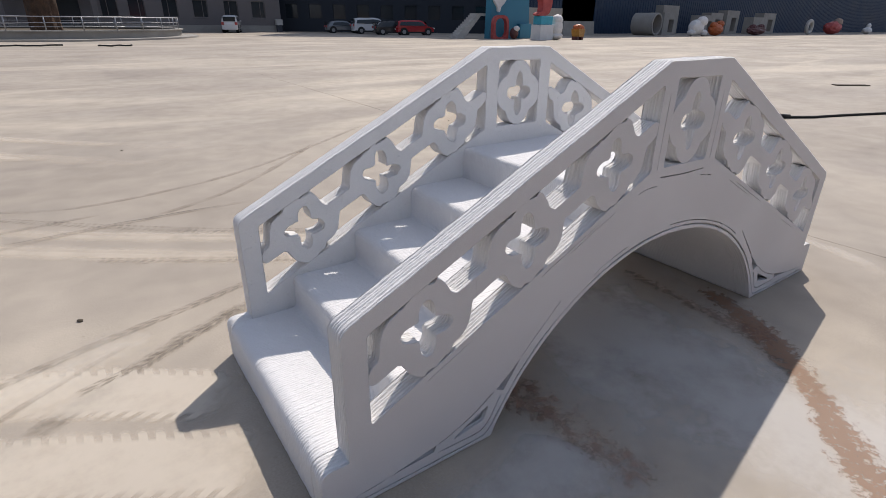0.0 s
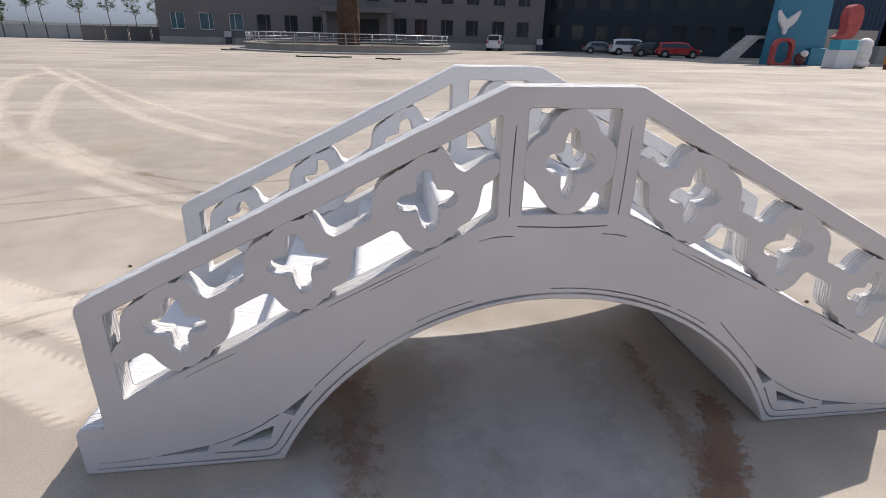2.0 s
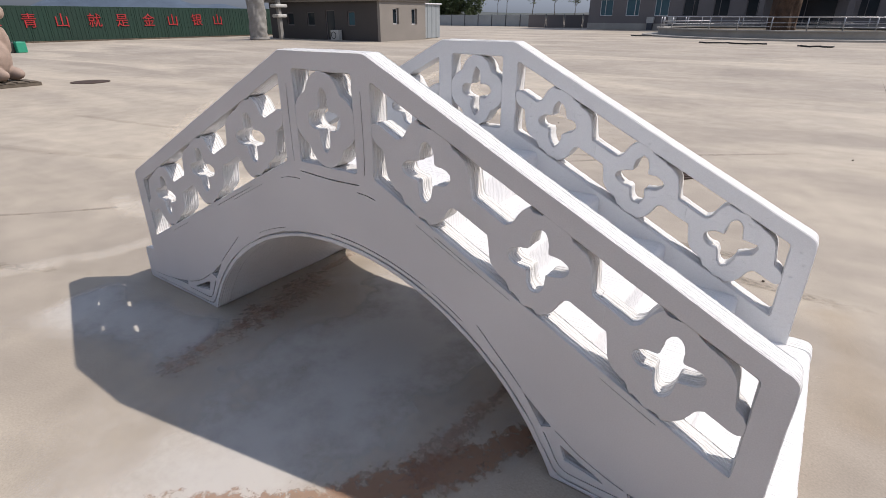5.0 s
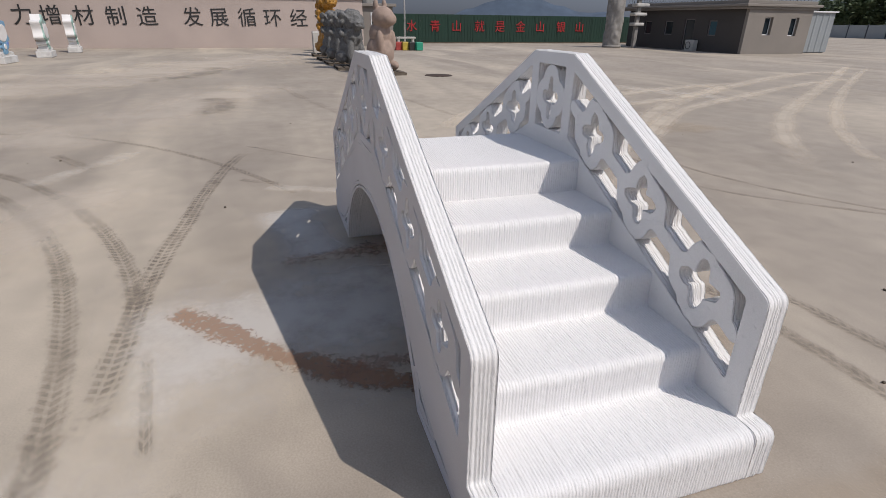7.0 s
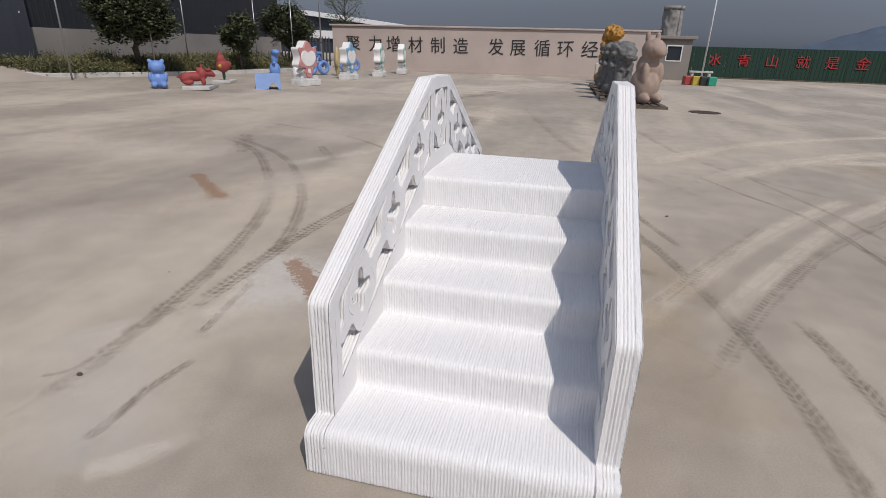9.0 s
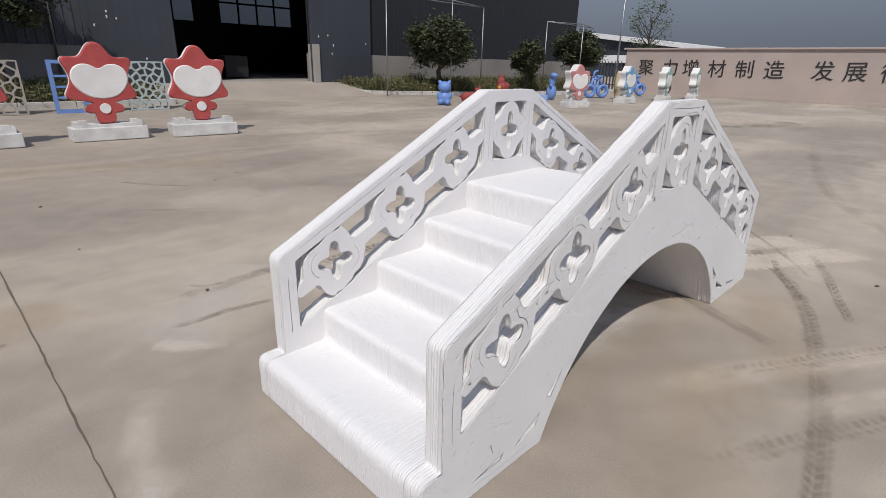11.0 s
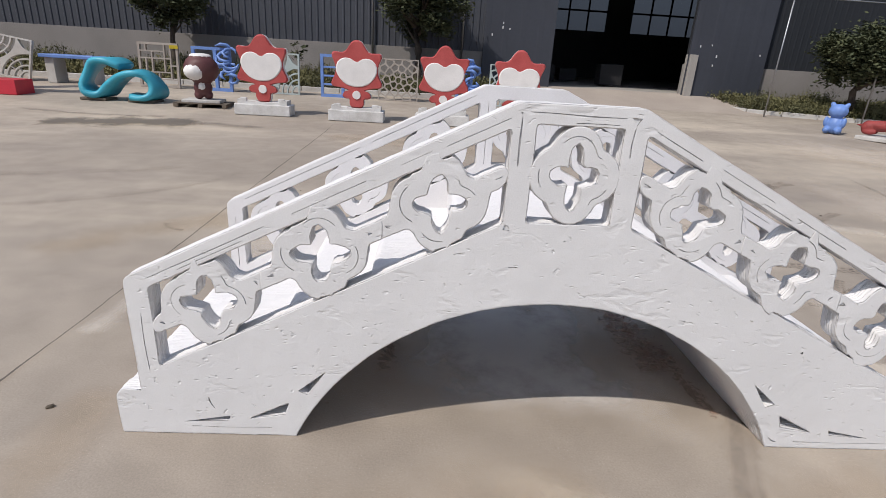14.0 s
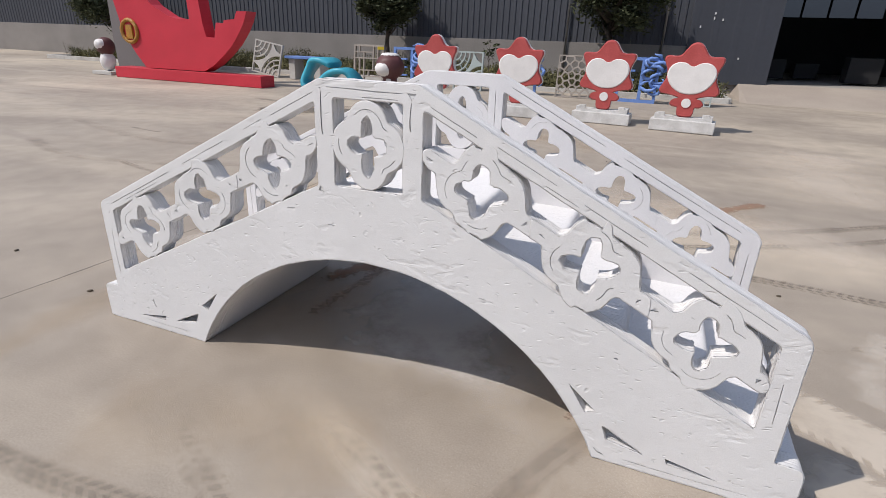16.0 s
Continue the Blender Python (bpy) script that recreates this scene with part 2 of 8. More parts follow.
def printed_material(name, colour, dents, blotch=0.93, crumb=0.0):
    """Whitewashed printed mortar: patches of thinner paint, pores and trowel dents of depth set by dents."""
    m = material(name, colour, rough=0.8, vary=0.05, scale=2.2, grain=220.0, bump=0.35, depth=0.0016, second=tuple(c * blotch for c in colour), spread=0.7)
    nt = m.node_tree
    nd, ln = nt.nodes.new, nt.links.new
    geo = nd("ShaderNodeNewGeometry")
    mp, n3, n4 = nd("ShaderNodeMapping"), nd("ShaderNodeTexNoise"), nd("ShaderNodeTexVoronoi")
    mp.inputs["Scale"].default_value = (0.9, 1.0, 1.9)
    n3.inputs["Scale"].default_value, n3.inputs["Detail"].default_value, n3.inputs["Distortion"].default_value = 8.0, 4.0, 0.4
    ln(geo.outputs["Position"], mp.inputs["Vector"])
    ln(mp.outputs["Vector"], n3.inputs["Vector"])
    edge = nd("ShaderNodeMapRange")
    edge.inputs["From Min"].default_value, edge.inputs["From Max"].default_value = 0.6, 0.78
    edge.inputs["To Min"].default_value, edge.inputs["To Max"].default_value = 1.0, 0.0
    ln(n3.outputs["Fac"], edge.inputs["Value"])
    bp = nd("ShaderNodeBump")
    bp.inputs["Strength"].default_value, bp.inputs["Distance"].default_value = dents, 0.008
    ln(edge.outputs["Result"], bp.inputs["Height"])
    # sparse small gouges, longer than high
    mp2, vor, far = nd("ShaderNodeMapping"), nd("ShaderNodeTexVoronoi"), nd("ShaderNodeMapRange")
    pick, keep_some, bp3, warp = nd("ShaderNodeSeparateColor"), nd("ShaderNodeMapRange"), nd("ShaderNodeBump"), nd("ShaderNodeMixRGB")
    mp2.inputs["Scale"].default_value = (7.0, 7.0, 17.0)
    warp.inputs["Fac"].default_value = 0.1
    ln(geo.outputs["Position"], warp.inputs["Color1"])
    ln(n3.outputs["Color"], warp.inputs["Color2"])
    ln(warp.outputs["Color"], mp2.inputs["Vector"])
    ln(mp2.outputs["Vector"], vor.inputs["Vector"])
    far.interpolation_type = "SMOOTHSTEP"
    far.inputs["From Min"].default_value, far.inputs["From Max"].default_value = 0.0, 0.42
    far.inputs["To Min"].default_value, far.inputs["To Max"].default_value = 0.0, 1.0
    ln(vor.outputs["Distance"], far.inputs["Value"])
    ln(vor.outputs["Color"], pick.inputs["Color"])
    keep_some.inputs["To Min"].default_value, keep_some.inputs["To Max"].default_value = 0.0, 1.0
    keep_some.inputs["From Min"].default_value, keep_some.inputs["From Max"].default_value = 0.12, 0.17
    ln(pick.outputs["Red"], keep_some.inputs["Value"])
    hollow = nd("ShaderNodeMath")
    hollow.operation = "MAXIMUM"
    ln(far.outputs["Result"], hollow.inputs[0])
    ln(keep_some.outputs["Result"], hollow.inputs[1])
    bp3.inputs["Strength"].default_value, bp3.inputs["Distance"].default_value = min(1.0, dents * 1.2), 0.006
    ln(hollow.outputs[0], bp3.inputs["Height"])
    n5, bp2 = nd("ShaderNodeTexNoise"), nd("ShaderNodeBump")
    n5.inputs["Scale"].default_value, n5.inputs["Detail"].default_value = 7.0, 4.0
    ln(geo.outputs["Position"], n5.inputs["Vector"])
    bp2.inputs["Strength"].default_value, bp2.inputs["Distance"].default_value = dents * 0.8, 0.02
    ln(n5.outputs["Fac"], bp2.inputs["Height"])
    ln(bp2.outputs["Normal"], bp3.inputs["Normal"])
    ln(bp3.outputs["Normal"], bp.inputs["Normal"])
    old = [n for n in nt.nodes if n.type == "BUMP" and n not in (bp, bp2, bp3)][0]
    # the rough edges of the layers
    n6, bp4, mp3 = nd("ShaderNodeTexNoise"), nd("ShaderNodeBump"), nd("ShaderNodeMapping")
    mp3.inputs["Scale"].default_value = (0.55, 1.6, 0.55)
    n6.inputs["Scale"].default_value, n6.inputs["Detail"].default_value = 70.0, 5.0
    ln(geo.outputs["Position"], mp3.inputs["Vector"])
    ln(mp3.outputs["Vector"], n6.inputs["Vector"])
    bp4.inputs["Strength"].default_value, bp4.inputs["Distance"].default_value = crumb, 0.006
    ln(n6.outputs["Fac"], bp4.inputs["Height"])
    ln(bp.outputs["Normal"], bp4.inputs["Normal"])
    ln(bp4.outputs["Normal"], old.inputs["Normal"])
    return m


WHITE_SMOOTH = printed_material("whitewashed_mortar_smooth", (0.77, 0.755, 0.755), 0.06, 0.88)
WHITE_ROUGH = printed_material("whitewashed_mortar_trowelled", (0.765, 0.765, 0.76), 0.4, 0.93, 0.12)
WHITE_STEP = printed_material("whitewashed_mortar_layers", (0.77, 0.76, 0.76), 0.1, 0.93, 0.6)
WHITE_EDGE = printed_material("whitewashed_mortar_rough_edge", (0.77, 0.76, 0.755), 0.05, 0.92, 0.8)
CONCRETE = material("weathered_concrete", (0.36, 0.34, 0.31), 0.85, vary=0.1, scale=0.8, grain=30)
PALE_CONCRETE = material("pale_concrete", (0.55, 0.54, 0.51), 0.85, vary=0.1, scale=2.0, grain=40, second=(0.42, 0.4, 0.37))
DARK_METAL = material("dark_grey_cladding", (0.058, 0.063, 0.077), 0.6, vary=0.06, scale=0.5, grain=8, bump=0.05)
NEAR_BLACK_METAL = material("near_black_cladding", (0.015, 0.018, 0.023), 0.8, vary=0.06, scale=0.5, grain=8, bump=0.05)
LEAF_GREY = material("grey_door_cladding", (0.042, 0.047, 0.061), 0.7, vary=0.06, scale=0.5, grain=8, bump=0.05)
PLINTH_GREY = material("weathered_grey_plinth", (0.27, 0.25, 0.232), 0.85, vary=0.12, scale=0.7, grain=30, second=(0.21, 0.195, 0.18))
# black stands in for interior shade; frames and bars share it
BLACK = material("black_interior_shade", (0.02, 0.02, 0.022), 0.8)
RED = material("red_painted_statue", (0.47, 0.085, 0.08), 0.55, vary=0.14, scale=3, grain=60, second=(0.37, 0.055, 0.052))
RED_SHIP = material("red_painted_panels", (0.56, 0.032, 0.055), 0.5, vary=0.06, scale=1.5, grain=30)
BRICK_RED = material("dull_red_painted_statue", (0.32, 0.05, 0.045), 0.7, vary=0.15, scale=6, grain=50, bump=0.5, depth=0.01, second=(0.22, 0.035, 0.032))
BLUE = material("cornflower_blue_paint", (0.16, 0.28, 0.62), 0.5, vary=0.08, scale=4, grain=60)
AQUA = material("turquoise_paint", (0.055, 0.39, 0.52), 0.45, vary=0.08, scale=4, grain=60)
CREAM = material("white_statue_paint", (0.78, 0.76, 0.74), 0.6, vary=0.05, scale=4, grain=60)
BROWN = material("brown_statue_paint", (0.11, 0.035, 0.035), 0.55, vary=0.1, scale=4)
GOLD = material("golden_statue_paint", (0.45, 0.22, 0.03), 0.4, vary=0.15, scale=8, grain=40, bump=0.6, depth=0.03)
GREYSTONE = material("grey_stone_statue", (0.2, 0.2, 0.195), 0.85, vary=0.2, scale=6, grain=40, bump=0.8, depth=0.03)
TANSTONE = material("tan_stone_statue", (0.36, 0.27, 0.22), 0.85, vary=0.1, scale=5, grain=50, bump=0.4, depth=0.01)
WOOD = material("weathered_pallet_wood", (0.16, 0.13, 0.1), 0.85, vary=0.2, scale=6, grain=50)
PINKWALL = material("pinkish_stone_wall", (0.47, 0.39, 0.35), 0.85, vary=0.06, scale=0.6, grain=25)
INK = material("black_lettering", (0.03, 0.03, 0.03), 0.6)
GREENWALL = material("dark_green_hoarding", (0.008, 0.038, 0.024), 0.75, vary=0.12, scale=0.5, grain=20)
REDINK = material("red_lettering", (0.45, 0.025, 0.028), 0.6)
# the gatehouse front's shade is put into this darker brown
FRONT_SHADE_BROWN = material("shade_brown_render", (0.075, 0.067, 0.062), 0.9, vary=0.08, scale=0.7, grain=25)
BEIGE = material("beige_render", (0.25, 0.225, 0.2), 0.9, vary=0.06, scale=0.7, grain=25)
GREYRENDER = material("grey_brown_render", (0.175, 0.16, 0.16), 0.9, vary=0.06, scale=0.4, grain=20)
# near-black blue-grey: the shade on wing and hangar gable is in the colour
SHADE_BLUEGREY = material("shade_dark_blue_grey_render", (0.024, 0.031, 0.044), 0.8, vary=0.08, scale=0.4, grain=20)
NAVY = material("dark_blue_cladding", (0.007, 0.03, 0.075), 0.5, vary=0.1, scale=0.3, grain=10)
SKYBLUE = material("light_blue_painted_panel", (0.04, 0.21, 0.32), 0.5, vary=0.06, scale=0.6, grain=15)
BARK = material("bark", (0.11, 0.085, 0.065), 0.9, vary=0.2, scale=8, grain=50, bump=0.8, depth=0.02)
LEAVES = material("leaves", (0.09, 0.1, 0.045), 0.88, vary=0.3, scale=3, grain=20, bump=0.0, second=(0.045, 0.058, 0.026))
BELT = material("far_dark_belt", (0.045, 0.06, 0.05), 0.9, vary=0.3, scale=0.15, grain=0.8, bump=0.0, second=(0.09, 0.09, 0.085))
FARLEAVES = material("far_leaves", (0.11, 0.15, 0.065), 0.7, vary=0.25, scale=2, grain=10, bump=0.0)
WEEDS = material("weeds", (0.17, 0.158, 0.064), 0.8, vary=0.3, scale=0.8, grain=20, bump=0.0, second=(0.07, 0.072, 0.031), spread=0.35)
SOIL = material("planter_soil", (0.13, 0.105, 0.075), 0.95, vary=0.2, scale=3, grain=40, bump=0.6, depth=0.02)
STEEL = material("brushed_steel", (0.38, 0.38, 0.39), 0.45, metal=0.9, vary=0.04, scale=4)
SKY_BLOCK = material("pale_cornflower_paint", (0.27, 0.4, 0.72), 0.5, vary=0.06, scale=4, grain=60)
PALEPAINT = material("white_paint", (0.72, 0.72, 0.72), 0.5, vary=0.04, scale=3)
GLASS = material("dark_window_glass", (0.02, 0.028, 0.035), 0.08, vary=0.02, scale=0.3, grain=1, bump=0.0)
BLUEGLASS = material("bluish_window_glass", (0.06, 0.13, 0.16), 0.08, vary=0.05, scale=0.3, grain=1, bump=0.0)
RUBBER = material("black_rubber", (0.02, 0.02, 0.02), 0.8)
# the haze of distance is painted into this blue
HAZEHILL = material("haze_painted_hill", (0.075, 0.105, 0.15), 1.0, vary=0.1, scale=0.01, grain=0.05, bump=0.0)
YELLOW = material("yellow_painted_sign", (0.55, 0.42, 0.02), 0.5)
ORANGE = material("orange_painted_statue", (0.5, 0.12, 0.03), 0.5, vary=0.1, scale=5)


# ---- ground ----
def ground_material():
    """Pale yard concrete: broad dusty patches, dragged smears, fine grit, faint bay joints."""
    m = bpy.data.materials.new("dusty_yard_concrete")
    m.use_nodes = True
    nt, b = m.node_tree, m.node_tree.nodes["Principled BSDF"]
    nd, ln = nt.nodes.new, nt.links.new
    geo = nd("ShaderNodeNewGeometry")

    def noise_at(scale, detail, stretch=(1, 1, 1), turn=0.0, distortion=0.0):
        mp, n = nd("ShaderNodeMapping"), nd("ShaderNodeTexNoise")
        mp.inputs["Scale"].default_value, mp.inputs["Rotation"].default_value = stretch, (0, 0, radians(turn))
        n.inputs["Scale"].default_value, n.inputs["Detail"].default_value, n.inputs["Distortion"].default_value = scale, detail, distortion
        ln(geo.outputs["Position"], mp.inputs["Vector"])
        ln(mp.outputs["Vector"], n.inputs["Vector"])
        return n.outputs["Fac"]

    def ramp(fac, p0, p1, c0, c1):
        r = nd("ShaderNodeValToRGB")
        r.color_ramp.elements[0].position, r.color_ramp.elements[1].position = p0, p1
        r.color_ramp.elements[0].color, r.color_ramp.elements[1].color = (*c0, 1), (*c1, 1)
        ln(fac, r.inputs["Fac"])
        return r.outputs["Color"]

    def mix(fac, a, c, mode="MIX"):
        x = nd("ShaderNodeMix")
        x.data_type, x.blend_type = "RGBA", mode
        for sock, v in (("Factor", fac), ("A", a), ("B", c)):
            target = [s for s in x.inputs if s.name == sock and s.type == ("VALUE" if sock == "Factor" else "RGBA")][0]
            if isinstance(v, (int, float)):
                target.default_value = v
            elif isinstance(v, tuple):
                target.default_value = (*v, 1)
            else:
                ln(v, target)
        return [s for s in x.outputs if s.type == "RGBA"][0]

    base = ramp(noise_at(0.35, 6, distortion=0.4), 0.3, 0.7, (0.30, 0.255, 0.208), (0.42, 0.362, 0.295))
    dust = ramp(noise_at(0.22, 5, (0.5, 1.6, 1), 20, 1.0), 0.48, 0.68, (0, 0, 0), (1, 1, 1))
    col = mix(dust, base, (0.51, 0.44, 0.35))
    smear = ramp(noise_at(0.6, 6, (0.45, 1.3, 1), -12, 1.5), 0.56, 0.78, (0, 0, 0), (0.5, 0.5, 0.5))
    col = mix(smear, col, (0.25, 0.21, 0.18))
    mottle = ramp(noise_at(3.5, 6, distortion=0.3), 0.3, 0.75, (0.87, 0.87, 0.87), (1.07, 1.07, 1.07))
    col = mix(1.0, col, mottle, "MULTIPLY")
    grit = ramp(noise_at(120, 3), 0.3, 0.7, (0.88, 0.88, 0.88), (1.07, 1.07, 1.07))
    col = mix(1.0, col, grit, "MULTIPLY")
    pits = ramp(noise_at(18, 4), 0.7, 0.78, (1, 1, 1), (0.72, 0.7, 0.68))
    col = mix(1.0, col, pits, "MULTIPLY")
    ln(col, b.inputs["Base Color"])
    b.inputs["Roughness"].default_value = 0.72
    rr = nd("ShaderNodeMapRange")
    rr.inputs["To Min"].default_value, rr.inputs["To Max"].default_value = 0.55, 0.95
    ln(noise_at(0.8, 4), rr.inputs["Value"])
    ln(rr.outputs["Result"], b.inputs["Roughness"])
    bp, bp2 = nd("ShaderNodeBump"), nd("ShaderNodeBump")
    bp.inputs["Strength"].default_value, bp.inputs["Distance"].default_value = 0.25, 0.004
    bp2.inputs["Strength"].default_value, bp2.inputs["Distance"].default_value = 0.2, 0.03
    ln(noise_at(90, 4), bp.inputs["Height"])
    ln(noise_at(2.0, 3), bp2.inputs["Height"])
    ln(bp2.outputs["Normal"], bp.inputs["Normal"])
    ln(bp.outputs["Normal"], b.inputs["Normal"])
    return m


YARD = ground_material()
bm = bmesh.new()
bmesh.ops.create_grid(bm, x_segments=40, y_segments=40, size=1.0)
for v in bm.verts:
    # the sheet is fine near the bridge and reaches the horizon
    v.co.x, v.co.y = (math.copysign(abs(c) * 30 + abs(c) ** 6 * 2400, c) for c in (v.co.x, v.co.y))
    v.co.z = yard_z(v.co.x, v.co.y)
ground = tagged(part("ground", bm, YARD), "dusty pale concrete yard with tyre marks and stains", "ground", kind="structure")


def mark_material(name, colour, strength, scale, stretch=(1, 1, 1), lugs=0.0, edge=0.35, gap=0.5, spread=0.2, grooves=0.0, slant=1.6, relief=0.7, rim=0.0):
    """A thin deposit on the concrete that fades to its edges and breaks up with noise. lugs: tread blocks per metre;
    grooves: lines along the track; relief: how far the pattern cuts into the deposit; rim: keep the blocks to the outer part of the track."""
    m = bpy.data.materials.new(name)
    m.use_nodes = True
    nt, b = m.node_tree, m.node_tree.nodes["Principled BSDF"]
    nd, ln = nt.nodes.new, nt.links.new
    uv, sep, geo = nd("ShaderNodeUVMap"), nd("ShaderNodeSeparateXYZ"), nd("ShaderNodeNewGeometry")
    uv.uv_map = "UVMap"
    ln(uv.outputs["UV"], sep.inputs["Vector"])

    def math_node(op, a, c=0.0):
        n = nd("ShaderNodeMath")
        n.operation = op
        for k, v in enumerate((a, c)):
            if isinstance(v, (int, float)):
                n.inputs[k].default_value = v
            else:
                ln(v, n.inputs[k])
        return n.outputs[0]

    def range_node(v, a0, a1, b0, b1):
        n = nd("ShaderNodeMapRange")
        n.interpolation_type = "SMOOTHSTEP"
        for k, x in zip(("From Min", "From Max", "To Min", "To Max"), (a0, a1, b0, b1)):
            n.inputs[k].default_value = x
        ln(v, n.inputs["Value"])
        return n.outputs["Result"]

    across = math_node("ABSOLUTE", math_node("SUBTRACT", sep.outputs["X"], 0.5))
    body = range_node(across, 0.5 - edge, 0.5, 1.0, 0.0)
    ends = nd("ShaderNodeUVMap")
    ends.uv_map = "ends"
    sep2 = nd("ShaderNodeSeparateXYZ")
    ln(ends.outputs["UV"], sep2.inputs["Vector"])
    fade = range_node(math_node("ABSOLUTE", math_node("SUBTRACT", sep2.outputs["Y"], 0.5)), 0.36, 0.5, 1.0, 0.0)
    n1, mp = nd("ShaderNodeTexNoise"), nd("ShaderNodeMapping")
    n1.inputs["Scale"].default_value, n1.inputs["Detail"].default_value = scale, 8
    n1.inputs["Roughness"].default_value = 0.65
    mp.inputs["Scale"].default_value = stretch
    ln(geo.outputs["Position"], mp.inputs["Vector"])
    ln(mp.outputs["Vector"], n1.inputs["Vector"])
    cover = math_node("MULTIPLY", body, fade)
    breakup = range_node(math_node("ADD", n1.outputs["Fac"], math_node("MULTIPLY", math_node("SUBTRACT", cover, 1.0), 0.45)), gap - spread, gap + spread, 0.0, 1.0)
    alpha = math_node("MULTIPLY", breakup, strength)
    if lugs or grooves:
        # the print is clear in places and smeared over in others
        smear = nd("ShaderNodeTexNoise")
        smear.inputs["Scale"].default_value, smear.inputs["Detail"].default_value = 2.3, 4
        ln(geo.outputs["Position"], smear.inputs["Vector"])
        clear = range_node(smear.outputs["Fac"], 0.35, 0.6, relief * 0.35, relief)
        uneven = math_node("MULTIPLY", n1.outputs["Fac"], 0.7)
        if lugs:
            saw = math_node("ADD", math_node("ADD", math_node("MULTIPLY", sep.outputs["Y"], lugs), math_node("MULTIPLY", across, slant)), uneven)
            print_of = range_node(math_node("ABSOLUTE", math_node("SUBTRACT", math_node("FRACT", saw), 0.5)), 0.16, 0.28, 1.0, 0.0)
            if rim:
                print_of = math_node("MULTIPLY", print_of, range_node(across, rim, rim + 0.1, 0.0, 1.0))
            alpha = math_node("MULTIPLY", alpha, math_node("SUBTRACT", 1.0, math_node("MULTIPLY", print_of, clear)))
        if grooves:
            lane = math_node("ADD", math_node("MULTIPLY", sep.outputs["X"], grooves), math_node("MULTIPLY", n1.outputs["Fac"], 0.5))
            print_of = range_node(math_node("ABSOLUTE", math_node("SUBTRACT", math_node("FRACT", lane), 0.5)), 0.1, 0.24, 1.0, 0.0)
            alpha = math_node("MULTIPLY", alpha, math_node("SUBTRACT", 1.0, math_node("MULTIPLY", print_of, clear)))
    b.inputs["Base Color"].default_value = (*colour, 1)
    b.inputs["Roughness"].default_value = 0.9
    ln(alpha, b.inputs["Alpha"])
    return m


TYRE = mark_material("tyre_rubber_mark", (0.12, 0.103, 0.09), 0.55, 7, edge=0.36, gap=0.39, spread=0.26, grooves=4.0, lugs=17.0, slant=3.0, relief=0.45)
TYRE_FAINT = mark_material("faint_tyre_mark", (0.14, 0.115, 0.1), 0.46, 3.5, edge=0.4, gap=0.46, spread=0.22, grooves=3.0, relief=0.5)
TREAD = mark_material("tyre_tread_mark", (0.11, 0.093, 0.083), 0.62, 8, lugs=17.0, edge=0.26, gap=0.42, spread=0.24, grooves=4.0, relief=0.75)
TYRE_MID = mark_material("worn_tyre_mark", (0.125, 0.105, 0.09), 0.5, 7, edge=0.3, gap=0.36, spread=0.26, grooves=4.0, lugs=12.0, slant=2.0, relief=0.7)
TREAD_FAINT = mark_material("faint_tyre_tread_mark", (0.14, 0.118, 0.102), 0.42, 7, lugs=18.0, edge=0.34, gap=0.46, grooves=3.0, relief=0.8)
TYRE_GHOST = mark_material("ghost_of_a_tyre_mark", (0.15, 0.125, 0.108), 0.24, 2.5, edge=0.45, gap=0.46, spread=0.26, grooves=3.0, relief=0.4)
DUST_TREAD = mark_material("dusty_tyre_track", (0.555, 0.495, 0.415), 0.64, 1.4, edge=0.42, gap=0.36, spread=0.3, grooves=3.0, relief=0.25)
DUST_LUGS = mark_material("dusty_lugged_track", (0.56, 0.5, 0.42), 0.8, 2.2, edge=0.16, gap=0.32, spread=0.28, lugs=15.0, slant=3.5, relief=0.85, rim=0.27)
RUST_SAND = mark_material("spilled_brown_sand", (0.26, 0.15, 0.095), 0.72, 32, edge=0.5, gap=0.36, spread=0.08)
SAND_TRACE = mark_material("trace_of_brown_sand", (0.27, 0.15, 0.105), 0.46, 30, edge=0.5, gap=0.45, spread=0.08)
# two strengths of dark patch on the concrete, broken up by noise
DULL_PATCH = mark_material("dull_dark_patch", (0.13, 0.115, 0.105), 0.6, 2.5, edge=0.5, gap=0.45, spread=0.25)
DARK_CORE = mark_material("dark_core_patch", (0.1, 0.09, 0.08), 0.8, 1.5, edge=0.5, gap=0.26, spread=0.16)
JOINT = mark_material("bay_joint", (0.08, 0.068, 0.058), 0.8, 25, edge=0.25, gap=0.24)
lift = [0.0012]


